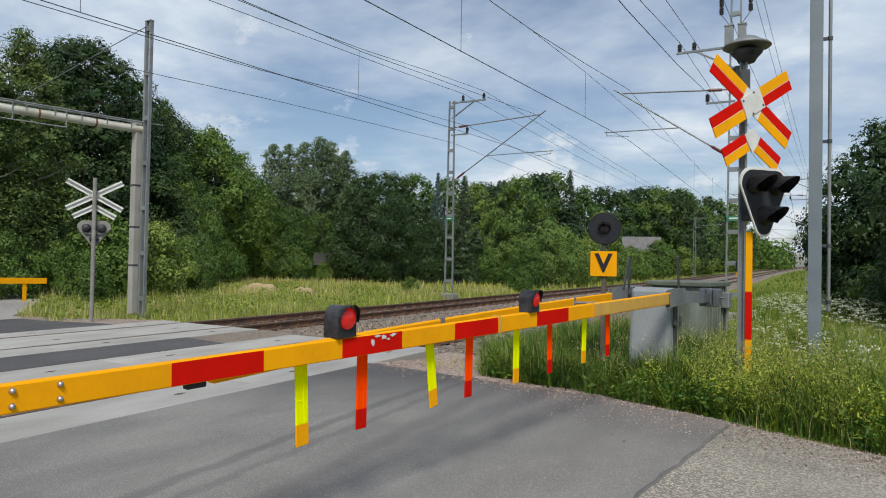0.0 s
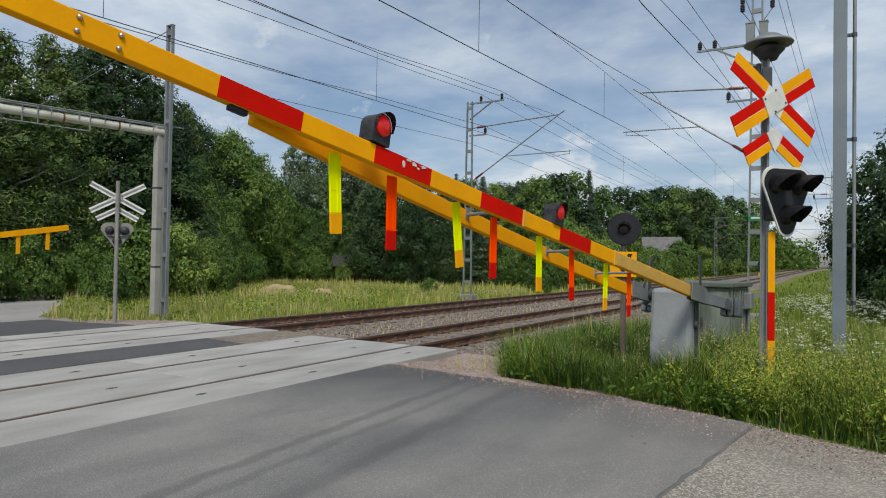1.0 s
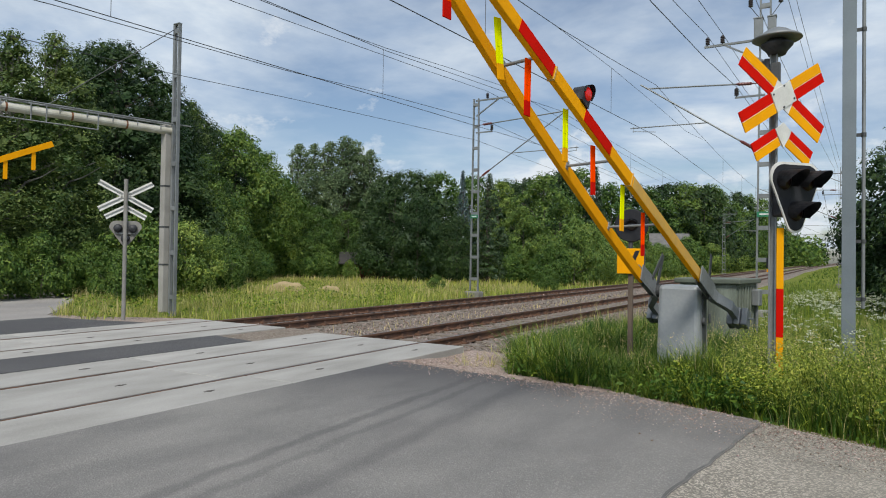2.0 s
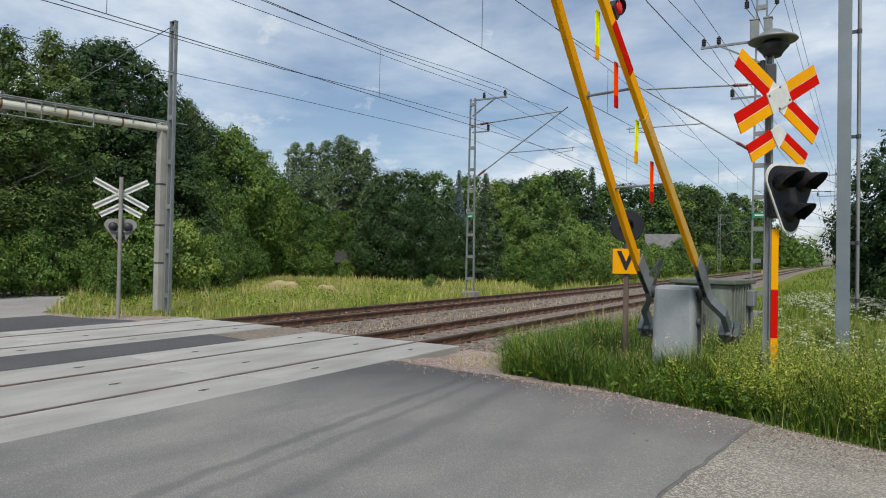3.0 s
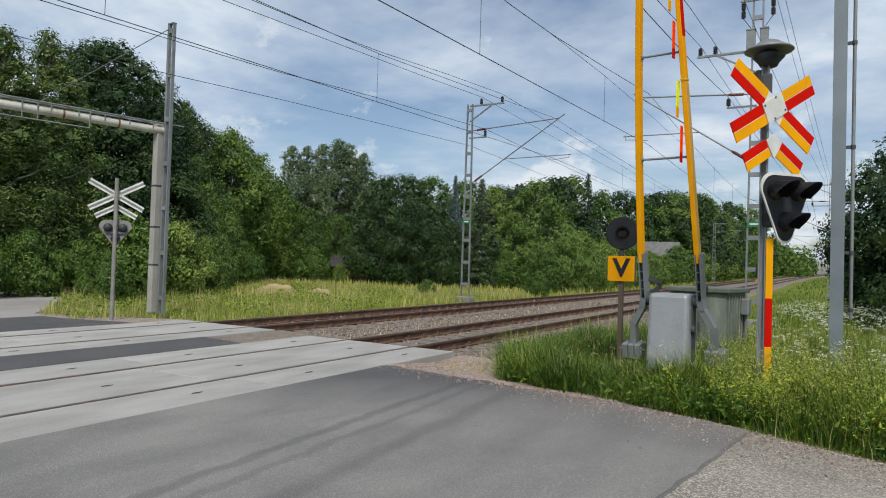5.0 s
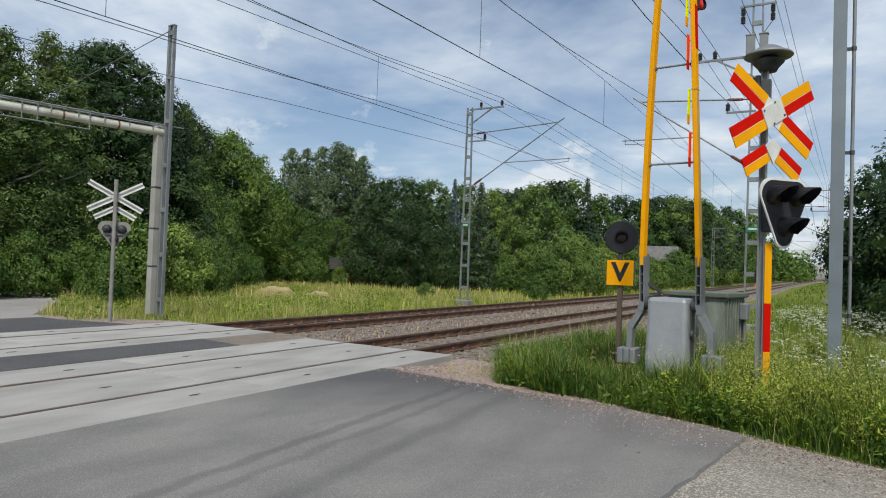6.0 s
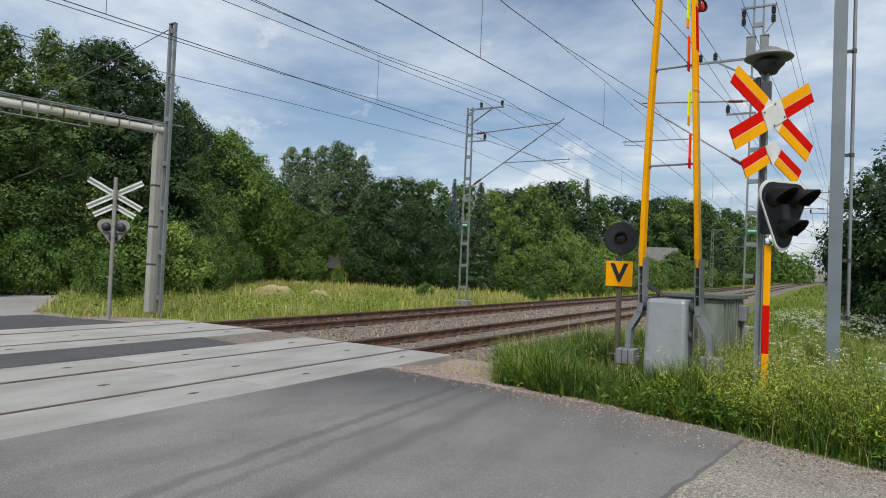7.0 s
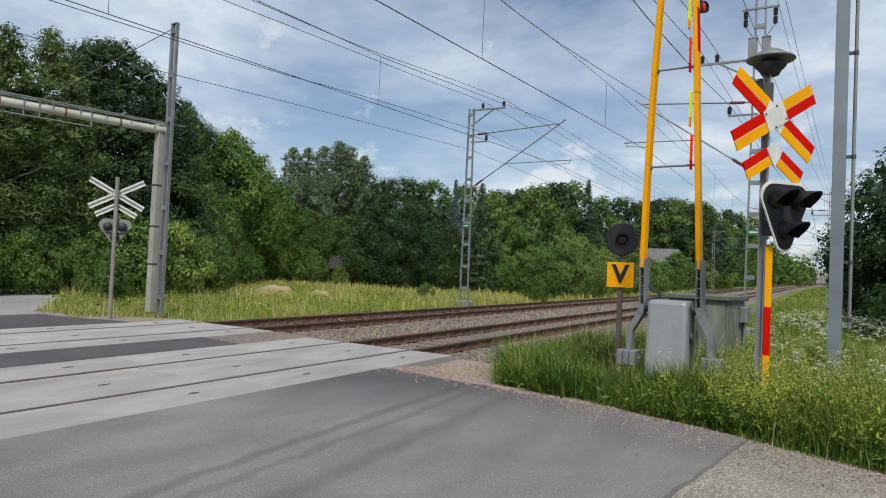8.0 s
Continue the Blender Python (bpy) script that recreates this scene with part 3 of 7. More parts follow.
def build_ballast():
    for y0, y1 in ((0.02, 60.0), (60.0, 700.0), (-250.0, -17.0)):
        xs = list(np.arange(-8.4, 2.31, 0.21))
        ys = list(np.arange(y0, y1, 0.25 if y0 == 0.02 else 20)) + [y1]
        verts = [(x + line_way(y)[0], y, (ballast_z(x, y) if y0 == 0.02 else ballast_z(x, 0)) + line_way(y)[1]) for y in ys for x in xs]
        w = len(xs)
        faces = [(j * w + i, j * w + i + 1, (j + 1) * w + i + 1, (j + 1) * w + i) for j in range(len(ys) - 1) for i in range(w - 1)]
        tagged(raw("ballast_bed", verts, faces, M_BALLAST), "grey-brown stone ballast under the tracks", "ballast", kind="structure")
    stones("ballast_stones", 16000, (-7.6, 1.9, 0.3, 14.0), 0.034, M_BALLAST, 5, "loose grey-brown ballast stones between the rails", "ballast",
           lambda x, y: ballast_z(x, y), lambda x, y: not (-6.9 < x < -3.7 and y < 0.6))
    stones("ballast_stones", 5500, (-7.6, 1.9, 14.0, 40.0), 0.05, M_BALLAST, 6, "loose grey-brown ballast stones farther along the tracks", "ballast", lambda x, y: ballast_z(x, y) + line_way(y)[1])


def build_gravel():
    """Pinkish gravel where asphalt, deck and verge meet."""
    def patch(name, outline, z0, label):
        bm = bm_new()
        f = bm.faces.new([bm.verts.new((x, y, 0)) for x, y in outline])
        bmesh.ops.triangulate(bm, faces=[f])
        for _ in range(3):
            bmesh.ops.subdivide_edges(bm, edges=bm.edges[:], cuts=1, use_grid_fill=True)
        for v in bm.verts:
            v.co.z = z0(v.co.x, v.co.y) + 0.015 * noise.noise(v.co * 3)
        tagged(part(name, bm, M_GRAVEL, smooth=True), label, "gravel", kind="structure")
    slope = lambda x, y: -0.015 - 0.10 * smooth(0.0, 1.6, y - verge_y(x))
    patch("gravel_edge", [(0.85, -2.15), (1.8, -2.3), (2.7, -2.45), (3.7, -2.62), (4.6, -2.75), (4.6, -2.42), (3.6, -2.18), (2.8, -1.85), (2.3, -1.2), (2.0, -0.5), (1.7, 0.4), (0.85, 0.5)], slope, "pinkish gravel shoulder beside the crossing deck")
    patch("gravel_edge", [(-3.74, -1.7), (-2.5, -2.0), (-2.5, 0.4), (-3.74, 0.7)], lambda x, y: -0.03, "pinkish gravel between the two crossing decks")
    patch("gravel_edge", [(-6.8, -0.9), (-6.8, 0.8), (-7.6, 0.5), (-9.0, -0.3), (-11.0, -0.9), (-10.4, -1.35), (-8.6, -1.2)], lambda x, y: -0.02, "pinkish gravel edge beyond the tracks")
    stones("loose_gravel", 9000, (0.9, 5.6, -2.9, 0.2), 0.011, M_GRAVEL, 8, "small loose pinkish stones at the asphalt edge", height=lambda x, y: slope(x, y) if y > verge_y(x) else 0.005,
           keep=lambda x, y: y > verge_y(x) - 0.28 * abs(random.gauss(0, 1)) and y < verge_y(x) + (2.0 if x < 2 else 0.25))
    stones("loose_gravel", 26000, (2.6, 7.2, -4.6, -2.4), 0.0075, M_GRAVEL, 9, "pale grit scattered on the asphalt", height=lambda x, y: 0.004,
           keep=lambda x, y: verge_y(x) - (0.14 + 0.46 * smooth(3.0, 4.4, x)) * abs(random.gauss(0, 1)) - 0.05 < y < verge_y(x))


build_ground()
build_road()
build_tracks()
build_deck()
build_ballast()
build_gravel()


# ---- the barrier ----
HEAD = 6.4                      # the boom's heading: degrees past -y towards -x
PIVOT = (5.155, -1.204, 1.141)  # the pivot on the camera's side
GAP = 0.72                      # between the two pivots
LIFT = [(0.0, -1.0), (0.5, 3.8), (1.0, 9.5), (1.5, 17.1), (2.0, 25.3), (2.5, 34.3), (3.0, 43.3), (3.5, 54.0), (4.0, 62.4), (4.5, 70.7),
        (5.0, 78.6), (5.5, 85.4), (6.0, 88.5), (6.5, 88.7), (7.0, 88.7), (7.5, 88.6), (8.0, 88.5)]
MOVES = []                      # (thing, rows) for motions()


def strip_set(parent, s, x, z, colour, tip, label, length=0.445, askew=0.0):
    """A plumb reflective strip on a hinge under the boom."""
    st = bm_new()
    k = length * 0.74
    box(st, (0, 0, -k / 2), (0.012, 0.085, k), bevel=0.003)
    bar(st, (-0.006, -0.012, -0.01), (-0.006, -0.012, -k), 0.004, 0.006, (1, 0, 0))
    box(st, (-0.002, 0.02, -k * 0.62), (0.0125, 0.04, 0.004))
    turn = Matrix.Rotation(radians(askew), 4, "X")
    bmesh.ops.transform(st, matrix=turn, verts=st.verts[:])
    ob = part("strip", st, colour, parent, label, m=pose(x, s, z))
    en = bm_new()
    box(en, (0, 0, -k - (length - k) / 2), (0.0125, 0.086, length - k), bevel=0.003)
    bmesh.ops.transform(en, matrix=turn, verts=en.verts[:])
    MOVES.append((ob, "strip", (x, s, z)))
    return ob, en, tip


def build_barrier():
    """Local frame: y along the boom's heading, x towards the camera's side, z up; origin on the ground under the axle."""
    h = radians(HEAD)
    along, side = Vector((-math.sin(h), -math.cos(h), 0)), Vector((-math.cos(h), math.sin(h), 0))
    mid = Vector(PIVOT) + side * (GAP / 2)
    base = Matrix(((side.x, along.x, 0, mid.x), (side.y, along.y, 0, mid.y), (0, 0, 1, -0.12), (0, 0, 0, 1)))
    bar_root = root("crossing_barrier", base, "level crossing barrier with yellow and red double boom and grey housing", "barrier")
    zp = PIVOT[2] + 0.12
    hb = bm_new()
    box(hb, (0, 0.0, 0.68), (0.50, 0.40, 1.34), bevel=0.05)
    for v in hb.verts:
        k = (1.35 - v.co.z) / 1.35
        v.co.x *= 1 + 0.10 * k
        v.co.y *= 1 + 0.22 * k
        v.co.y += 0.006 * noise.noise(v.co * 3)
    part("housing", hb, M_BOX, bar_root, "dented light grey enamel motor housing", smooth=False)
    foot = bm_new()
    box(foot, (0, 0, 0.02), (0.66, 0.58, 0.14), bevel=0.02)
    part("foundation", foot, M_CONCRETE_DK, bar_root)
    side_plate = bm_new()
    box(side_plate, (-0.262, -0.02, 0.75), (0.02, 0.16, 0.9), bevel=0.006)
    lathe(side_plate, [(0.05, 0), (0.05, 0.03), (0.02, 0.032)], pose(-0.272, 0.05, 0.9, 0, -90, 0), 16)
    part("side_plate", side_plate, M_STEEL_DK, bar_root)
    latch = bm_new()
    lathe(latch, [(0.035, 0), (0.035, 0.02), (0.02, 0.025)], pose(0.0, -0.212, 0.72, 90, 0, 0), 14)
    part("lock", latch, M_STEEL_DK, bar_root)

    # the axle with all that swings
    ax = bm_new()
    rod(ax, (-GAP / 2 - 0.03, 0, 0), (GAP / 2 + 0.03, 0, 0), 0.045, seg=16)
    for sx in (-1, 1):
        rod(ax, (sx * (GAP / 2 - 0.09), 0, 0), (sx * (GAP / 2 - 0.02), 0, 0), 0.085, seg=20)
    axle = part("axle", ax, M_STEEL_DK, bar_root, "dark steel axle with round flanges", smooth=False, m=pose(0, 0, zp))
    MOVES.append((axle, "axle", (0, 0, zp)))
    tilt = math.tan(radians(2.1))
    LEN = 9.2
    for sx in (-1, 1):                       # -1: the camera's side
        x0 = sx * GAP / 2
        # the far boom bows in until it meets the near one, which runs on alone
        lean = (lambda s: -GAP / 2 + s * tilt) if sx < 0 else (lambda s: GAP / 2 + 0.02 - 0.0107 * s - 0.0068 * s * s - 0.0095 * max(0.0, s - 4.5) ** 2)
        # bent plate arm, horn and counterweight
        arm = bm_new()
        for off in (-0.028, 0.028):
            plate(arm, [(-0.02, -0.09), (0.10, -0.10), (0.62, -0.115), (0.62, 0.09), (0.30, 0.10), (0.02, 0.10), (-0.06, 0.06)], 0.010,
                  Matrix.Translation((x0 + off, 0, 0)) @ Matrix.Rotation(radians(90), 4, "Z"))
        bar(arm, (x0, 0.02, -0.02), (x0 + sx * 0.02, -0.10, -0.02), 0.075, 0.15)
        bar(arm, (x0 + sx * 0.015, -0.09, -0.02), (x0 + sx * 0.15, -0.33, -0.04), 0.075, 0.13)
        bar(arm, (x0 + sx * 0.15, -0.31, -0.04), (x0 + sx * 0.16, -0.64, -0.05), 0.07, 0.12)
        part("arm", arm, M_STEEL, axle, "bent galvanised steel boom arm")
        horn = bm_new()
        bar(horn, (x0 - sx * 0.035, 0.05, 0.05), (x0 - sx * 0.05, 0.07, 0.50), 0.075, 0.012, (1, 0, 0))
        if sx > 0:
            bar(horn, (x0 - sx * 0.036, 0.26, 0.06), (x0 - sx * 0.07, 0.13, 0.47), 0.055, 0.012, (1, 0, 0))
        part("horn", horn, M_STEEL_DK, axle, "pointed dark steel bracket")
        cw = bm_new()
        for k in range(3):
            box(cw, (x0 + sx * (0.09 + 0.085 * k), -0.70, -0.05), (0.078, 0.20, 0.24), bevel=0.015)
        rod(cw, (x0 + sx * 0.02, -0.7, -0.05), (x0 + sx * 0.36, -0.7, -0.05), 0.014)
        part("counterweight", cw, M_STEEL, axle, "grey stacked counterweight plates")
        bo = bm_new()
        rod(bo, (-0.037, 0, 0), (0.037, 0, 0), 0.010, seg=6)
        bo = mesh_of(bo, "bolt", M_STEEL)
        for s in (0.14, 0.26, 0.38, 0.50):
            for z in (-0.06, 0.055):
                q = new("bolt", bo); q.parent = axle; q.matrix_basis = pose(x0, s, z)
        # tapered boom in two lengths
        bm = bm_new()
        hs = lambda s: 0.070 - 0.017 * min(1, max(0, (s - 0.5) / 6.5))
        secs = [0.50, 1.6, 2.6, 3.6, 4.6, 5.6, 6.6, 7.6, LEN] if sx < 0 else [0.50, 1.2, 1.9, 2.6, 3.3, 4.0, 4.7, 5.4, 6.1, 6.78]
        th = 0.028
        prev = None
        first = None
        for s in secs:
            ring = [bm.verts.new((lean(s) + i * th, s, j * hs(s) - (0.01 if sx < 0 else 0.04))) for i, j in ((-1, -1), (1, -1), (1, 1), (-1, 1))]
            if prev:
                for k in range(4):
                    bm.faces.new((prev[k], prev[(k + 1) % 4], ring[(k + 1) % 4], ring[k]))
            else:
                first = ring
            prev = ring
        bm.faces.new(first[::-1]); bm.faces.new(prev)
        bmesh.ops.bevel(bm, geom=bm.edges[:], offset=0.005, segments=1, affect="EDGES")
        part("boom", bm, M_YELLOW, axle, "tapered yellow painted boom")
        # red reflective bands on the outer face
        bands = ((3.28, 3.84), (4.43, 4.97), (5.52, 6.02), (6.55, 7.03)) if sx < 0 else ()
        for a, b in bands:
            rb = bm_new()
            xa, xb = lean(a) + sx * (th + 0.003), lean(b) + sx * (th + 0.003)
            v = [bm_v for bm_v in (rb.verts.new((xa, a, -hs(a) - 0.007)), rb.verts.new((xb, b, -hs(b) - 0.007)), rb.verts.new((xb, b, hs(b) - 0.013)), rb.verts.new((xa, a, hs(a) - 0.013)))]
            rb.faces.new(v)
            r = bmesh.ops.extrude_face_region(rb, geom=rb.faces[:])
            bmesh.ops.translate(rb, vec=(-sx * 0.004, 0, 0), verts=[g for g in r["geom"] if isinstance(g, bmesh.types.BMVert)])
            part("red_band", rb, M_RED, axle, "red reflective band")
        if sx < 0:
            # joint sleeves and screws
            for s in (2.76, 4.40):
                jt = bm_new()
                box(jt, (lean(s), s, -0.01), (0.066, 0.022, 2 * hs(s) + 0.012), bevel=0.003)
                part("joint", jt, M_YELLOW_OLD, axle)
            sc = bm_new()
            lathe(sc, [(0.0, 0.012), (0.008, 0.010), (0.0125, 0.0), (0.0, -0.001)], pose(-0.030, 0, 0, 0, -90, 0), 10)
            sc = mesh_of(sc, "screw", M_BOLT, True)
            for s in (7.48, 7.64):
                for z in (-0.035, 0.020):
                    q = new("screw", sc); q.parent = axle; q.matrix_basis = pose(lean(s), s, z)
            wd = bm_new()
            box(wd, (lean(1.62), 1.62, -0.01), (0.060, 2.2, 0.122), Matrix.Translation((lean(1.62), 1.62, 0)) @ Matrix.Rotation(radians(-2.1), 4, "Z") @ Matrix.Translation((-lean(1.62), -1.62, 0)), bevel=0.004)
            part("inner_length", wd, M_YELLOW_OLD, axle, "weathered yellow inner length of the boom")
    # scraped paint on one red band, a rubber buffer under the boom
    rng = np.random.default_rng(31)
    for ds, dz, ln, hh in ((0.02, 0.030, 0.09, 0.012), (0.10, 0.022, 0.06, 0.018), (0.16, 0.034, 0.05, 0.010), (0.20, 0.004, 0.03, 0.030), (0.07, 0.010, 0.04, 0.008)):
        sc = bm_new()
        s0 = 5.58 + ds
        ang = np.linspace(0, 2 * math.pi, 11)[:-1]
        pts = [(ln * 0.5 * math.cos(q) * k, hh * math.sin(q) * k) for q, k in zip(ang, rng.uniform(0.35, 1.1, 10))]
        plate(sc, pts, 0.003, Matrix.Translation((-GAP / 2 + s0 * tilt - 0.0325, s0, dz)) @ Matrix.Rotation(radians(90), 4, "Z"))
        part("scrape", sc, M_WHITE, axle, "scraped bare patch")
    rb = bm_new(); box(rb, (-GAP / 2 + 6.9 * tilt, 6.9, -0.075), (0.04, 0.10, 0.03), bevel=0.008)
    part("rubber_buffer", rb, M_BLACK, axle)
    # cross bars between the two booms
    for s in (1.83, 3.1, 4.6):
        cb = bm_new()
        xa, xb = -GAP / 2 + s * tilt + 0.03, GAP / 2 + 0.02 - 0.0107 * s - 0.0068 * s * s - 0.03
        rod(cb, (xa, s, 0.0), (xb, s, -0.02), 0.014, seg=8)
        for q in (xa, xb):
            box(cb, (q, s, -0.01), (0.012, 0.05, 0.09), bevel=0.003)
        part("cross_bar", cb, M_STEEL, axle, "galvanised cross bar")
    # red lamps on the boom
    for s in (3.90, 6.0):
        x, z = -GAP / 2 + s * tilt, 0.052
        lh = bm_new()
        plate(lh, [(0.072 * math.cos(a), 0.105 + 0.072 * math.sin(a)) for a in np.linspace(0, math.pi, 13)] + [(-0.072, 0.0), (0.072, 0.0)], 0.11, Matrix.Translation((x + 0.01, s, z)) @ Matrix.Rotation(radians(-90), 4, "Z"))
        hood = bm_new()
        arc = np.linspace(-0.35, math.pi + 0.35, 17)
        o = [hood.verts.new((x - 0.045 - 0.0, s + 0.075 * math.cos(a), z + 0.105 + 0.075 * math.sin(a))) for a in arc]
        i = [hood.verts.new((x - 0.095 + 0.03 * (1 - math.sin(max(0, a if a < 1.57 else math.pi - a))), s + 0.075 * math.cos(a), z + 0.105 + 0.075 * math.sin(a))) for a in arc]
        for k in range(len(arc) - 1):
            hood.faces.new((o[k], o[k + 1], i[k + 1], i[k]))
        r = bmesh.ops.solidify(hood, geom=hood.faces[:], thickness=0.006)
        part("lamp_housing", lh, M_BLACK_SCUFF, axle, "scuffed black lamp housing")
        part("lamp_hood", hood, M_BLACK_SCUFF, axle)
        ln = bm_new()
        lathe(ln, [(0.062, 0), (0.058, 0.010), (0.043, 0.020), (0.020, 0.026), (0.0, 0.027)], pose(x - 0.046, s, z + 0.105, 0, -90, 0), 20)
        part("lamp_lens", ln, M_LENS_RED, axle, "lit red lamp lens", smooth=True)
    # plumb strips in pairs
    for i, s in enumerate((6.308, 5.846, 5.217, 4.756, 4.106, 3.558, 2.864, 2.322)):
        lime = i % 2 == 0
        x = -GAP / 2 + s * tilt + 0.055
        s -= 0.137 - 0.0105 * s
        ob, en, tip = strip_set(axle, s, x, -0.066, M_LIME if lime else M_ORANGE, M_YELLOW if lime else M_RED, "fluorescent lime hanging strip with yellow tip" if lime else "fluorescent orange hanging strip with red tip", askew=(-3, 0, -8, 1, 0, -2, 2, 0)[i])
        # the tip shares the strip's own space, so that it swings with it
        me = mesh_of(en, "strip_tip", tip)
        ob.data.materials.append(tip)
        bm = bmesh.new(); bm.from_mesh(ob.data)
        n0 = len(bm.faces)
        bm.from_mesh(me)
        bm.faces.ensure_lookup_table()
        for f in bm.faces[n0:]:
            f.material_index = 1
        bm.to_mesh(ob.data); bm.free()


build_barrier()


# ---- signals and signs ----
def blade(bm, a, b, w, thick, m):
    """A straight sign board from a to b in local x, z."""
    a, b = Vector((a[0], 0, a[1])), Vector((b[0], 0, b[1]))
    d = (b - a).normalized()
    n = Vector((-d.z, 0, d.x)) * (w / 2)
    pts = [a - n, b - n, b + n, a + n]
    return plate(bm, [(p.x, p.z) for p in pts], thick, m)


def cross_boards(parent, m, arm, width, angle, centre, full, two_tone):
    """A St Andrew's cross, or its lower half, of boards; m carries the sign's plane (x along it, -y its face)."""
    c, s = math.cos(radians(angle)), math.sin(radians(angle))
    quarters = ((1, 1), (-1, 1), (-1, -1), (1, -1)) if full else ((-1, -1), (1, -1))
    for i, j in quarters:
        a, b = (0.0, 0.0), (i * c * arm, j * s * arm)
        if two_tone:
            up = Vector((-s * j * i, 0, c))
            for k, matl, lab in ((0.25, M_YELLOW if j > 0 else M_RED, "board half"), (-0.25, M_RED if j > 0 else M_YELLOW, "board half")):
                o = up * (k * width)
                bm = bm_new()
                st = 0.17 if full else 0.10
                blade(bm, (i * c * st + o.x, j * s * st + o.z), (b[0] + o.x, b[1] + o.z), width / 2 - 0.006, 0.012, m)
                part("board", bm, matl, parent, "yellow reflective board half" if matl is M_YELLOW else "red reflective board half")
            bm = bm_new()
            blade(bm, (i * c * st, j * s * st), (b[0] - i * 0.004, b[1]), 0.012, 0.009, m)
            part("board_seam", bm, M_WHITE, parent)
        else:
            for k in (-0.27, 0.0, 0.27):
                up = Vector((-s * j * i, 0, c)) * (k * width)
                bm = bm_new()
                blade(bm, (up.x, up.z), (b[0] + up.x, b[1] + up.z), width * (0.25 if k else 0.22), 0.02 if k else 0.012, m)
                part("slat", bm, M_WHITE if k else M_STEEL, parent)


def build_signal():
    """The road signal: post, bell, two-tone cross, three-lamp head."""
    rt = root("crossing_signal", pose(5.885, -1.79, -0.06), "level crossing signal post with yellow and red cross and unlit lamps", "signal")
    z0 = 0.06
    bm = bm_new()
    for dx in (-0.032, 0.032):
        box(bm, (dx, 0, 1.97), (0.018, 0.10, 3.94), bevel=0.004)
    box(bm, (0, 0, 1.97), (0.06, 0.016, 3.94))
    part("post", bm, M_STEEL, rt, "grey galvanised steel post")
    ft = bm_new(); box(ft, (0, 0, 0.02), (0.4, 0.4, 0.16), bevel=0.02)
    part("foundation", ft, M_CONCRETE_DK, rt)
    # banded board on the post's front
    for a, b, matl in ((0.10, 0.40, M_YELLOW), (0.40, 0.70, M_YELLOW), (0.70, 1.24, M_RED), (1.24, 1.92, M_YELLOW)):
        bm = bm_new(); box(bm, (0.078, -0.05, (a + b) / 2 + z0), (0.072, 0.03, b - a - 0.003), bevel=0.004)
        part("band_board", bm, matl, rt, "red reflective board" if matl is M_RED else "yellow reflective board")
    # bell
    bm = bm_new()
    lathe(bm, [(0.0, 0.185), (0.05, 0.18), (0.11, 0.155), (0.165, 0.115), (0.245, 0.075), (0.262, 0.055), (0.25, 0.045), (0.16, 0.06), (0.0, 0.062)], pose(0.03, 0, 4.065), 28)
    part("bell_cover", bm, M_STEEL, rt, "dark domed bell cover", smooth=True)
    bm = bm_new()
    lathe(bm, [(0.0, -0.10), (0.09, -0.10), (0.11, -0.06), (0.165, 0.0), (0.17, 0.012), (0.16, 0.03), (0.10, 0.045), (0.10, 0.07), (0.0, 0.07)], pose(0.03, 0, 4.04), 28)
    part("bell", bm, M_BLACK_SCUFF, rt, "black round bell", smooth=True)
    bm = bm_new()
    box(bm, (0.02, -0.03, 3.72), (0.10, 0.10, 0.24), bevel=0.01); rod(bm, (-0.07, -0.02, 3.62), (-0.07, -0.02, 3.9), 0.03)
    rod(bm, (-0.11, -0.02, 3.66), (-0.11, -0.02, 3.88), 0.022)
    part("bell_bracket", bm, M_STEEL_DK, rt)
    # crosses face the road at an angle
    face = Matrix.Rotation(radians(57), 4, "Z")
    m = Matrix.Translation((0.0, 0, 3.385 + z0)) @ face @ Matrix.Translation((0, -0.115, 0))
    cross_boards(rt, m, 0.745, 0.24, 29, 0, True, True)
    bm = bm_new()
    cx, cz = math.cos(radians(29)), math.sin(radians(29))
    blade(bm, (-0.18 * cx, -0.18 * cz), (0.18 * cx, 0.18 * cz), 0.236, 0.014, m @ Matrix.Translation((0, -0.008, 0)))
    part("hub_plate", bm, M_WHITE, rt, "white centre plate with screws")
    bm = bm_new()
    blade(bm, (-0.21 * cx, 0.21 * cz), (0.21 * cx, -0.21 * cz), 0.228, 0.010, m @ Matrix.Translation((0, 0.003, 0)))
    part("hub_plate", bm, M_WHITE, rt, "white rear centre plate")
    for x, z in ((-0.17, 0.0), (0.17, 0.0), (0, 0.12), (0, -0.12)):
        bm = bm_new()
        q = m @ Vector((x, -0.014, z)); q2 = m @ Vector((x, -0.022, z)); rod(bm, q, q2, 0.012, seg=8)
        part("screw", bm, M_STEEL_DK, rt)
    m2 = Matrix.Translation((0.0, 0, 2.975 + z0)) @ face @ Matrix.Translation((0, -0.115, 0))
    cross_boards(rt, m2, 0.53, 0.21, 29, 0, False, True)
    bm = bm_new()
    plate(bm, [(0.0, 0.12), (0.13, 0.03), (0.09, -0.04), (0.0, -0.16), (-0.09, -0.04), (-0.13, 0.03)], 0.016, m2 @ Matrix.Translation((0, -0.006, 0)))
    part("hub_plate", bm, M_WHITE, rt, "white centre plate with screws")
    # signal head: rounded triangular backboard, three hooded lamps
    hm = Matrix.Translation((0.085, -0.05, 2.255 + z0)) @ Matrix.Rotation(radians(47), 4, "Z") @ Matrix.Translation((0.09, -0.10, 0)) @ Matrix.Diagonal((0.9, 0.95, 1.02, 1))

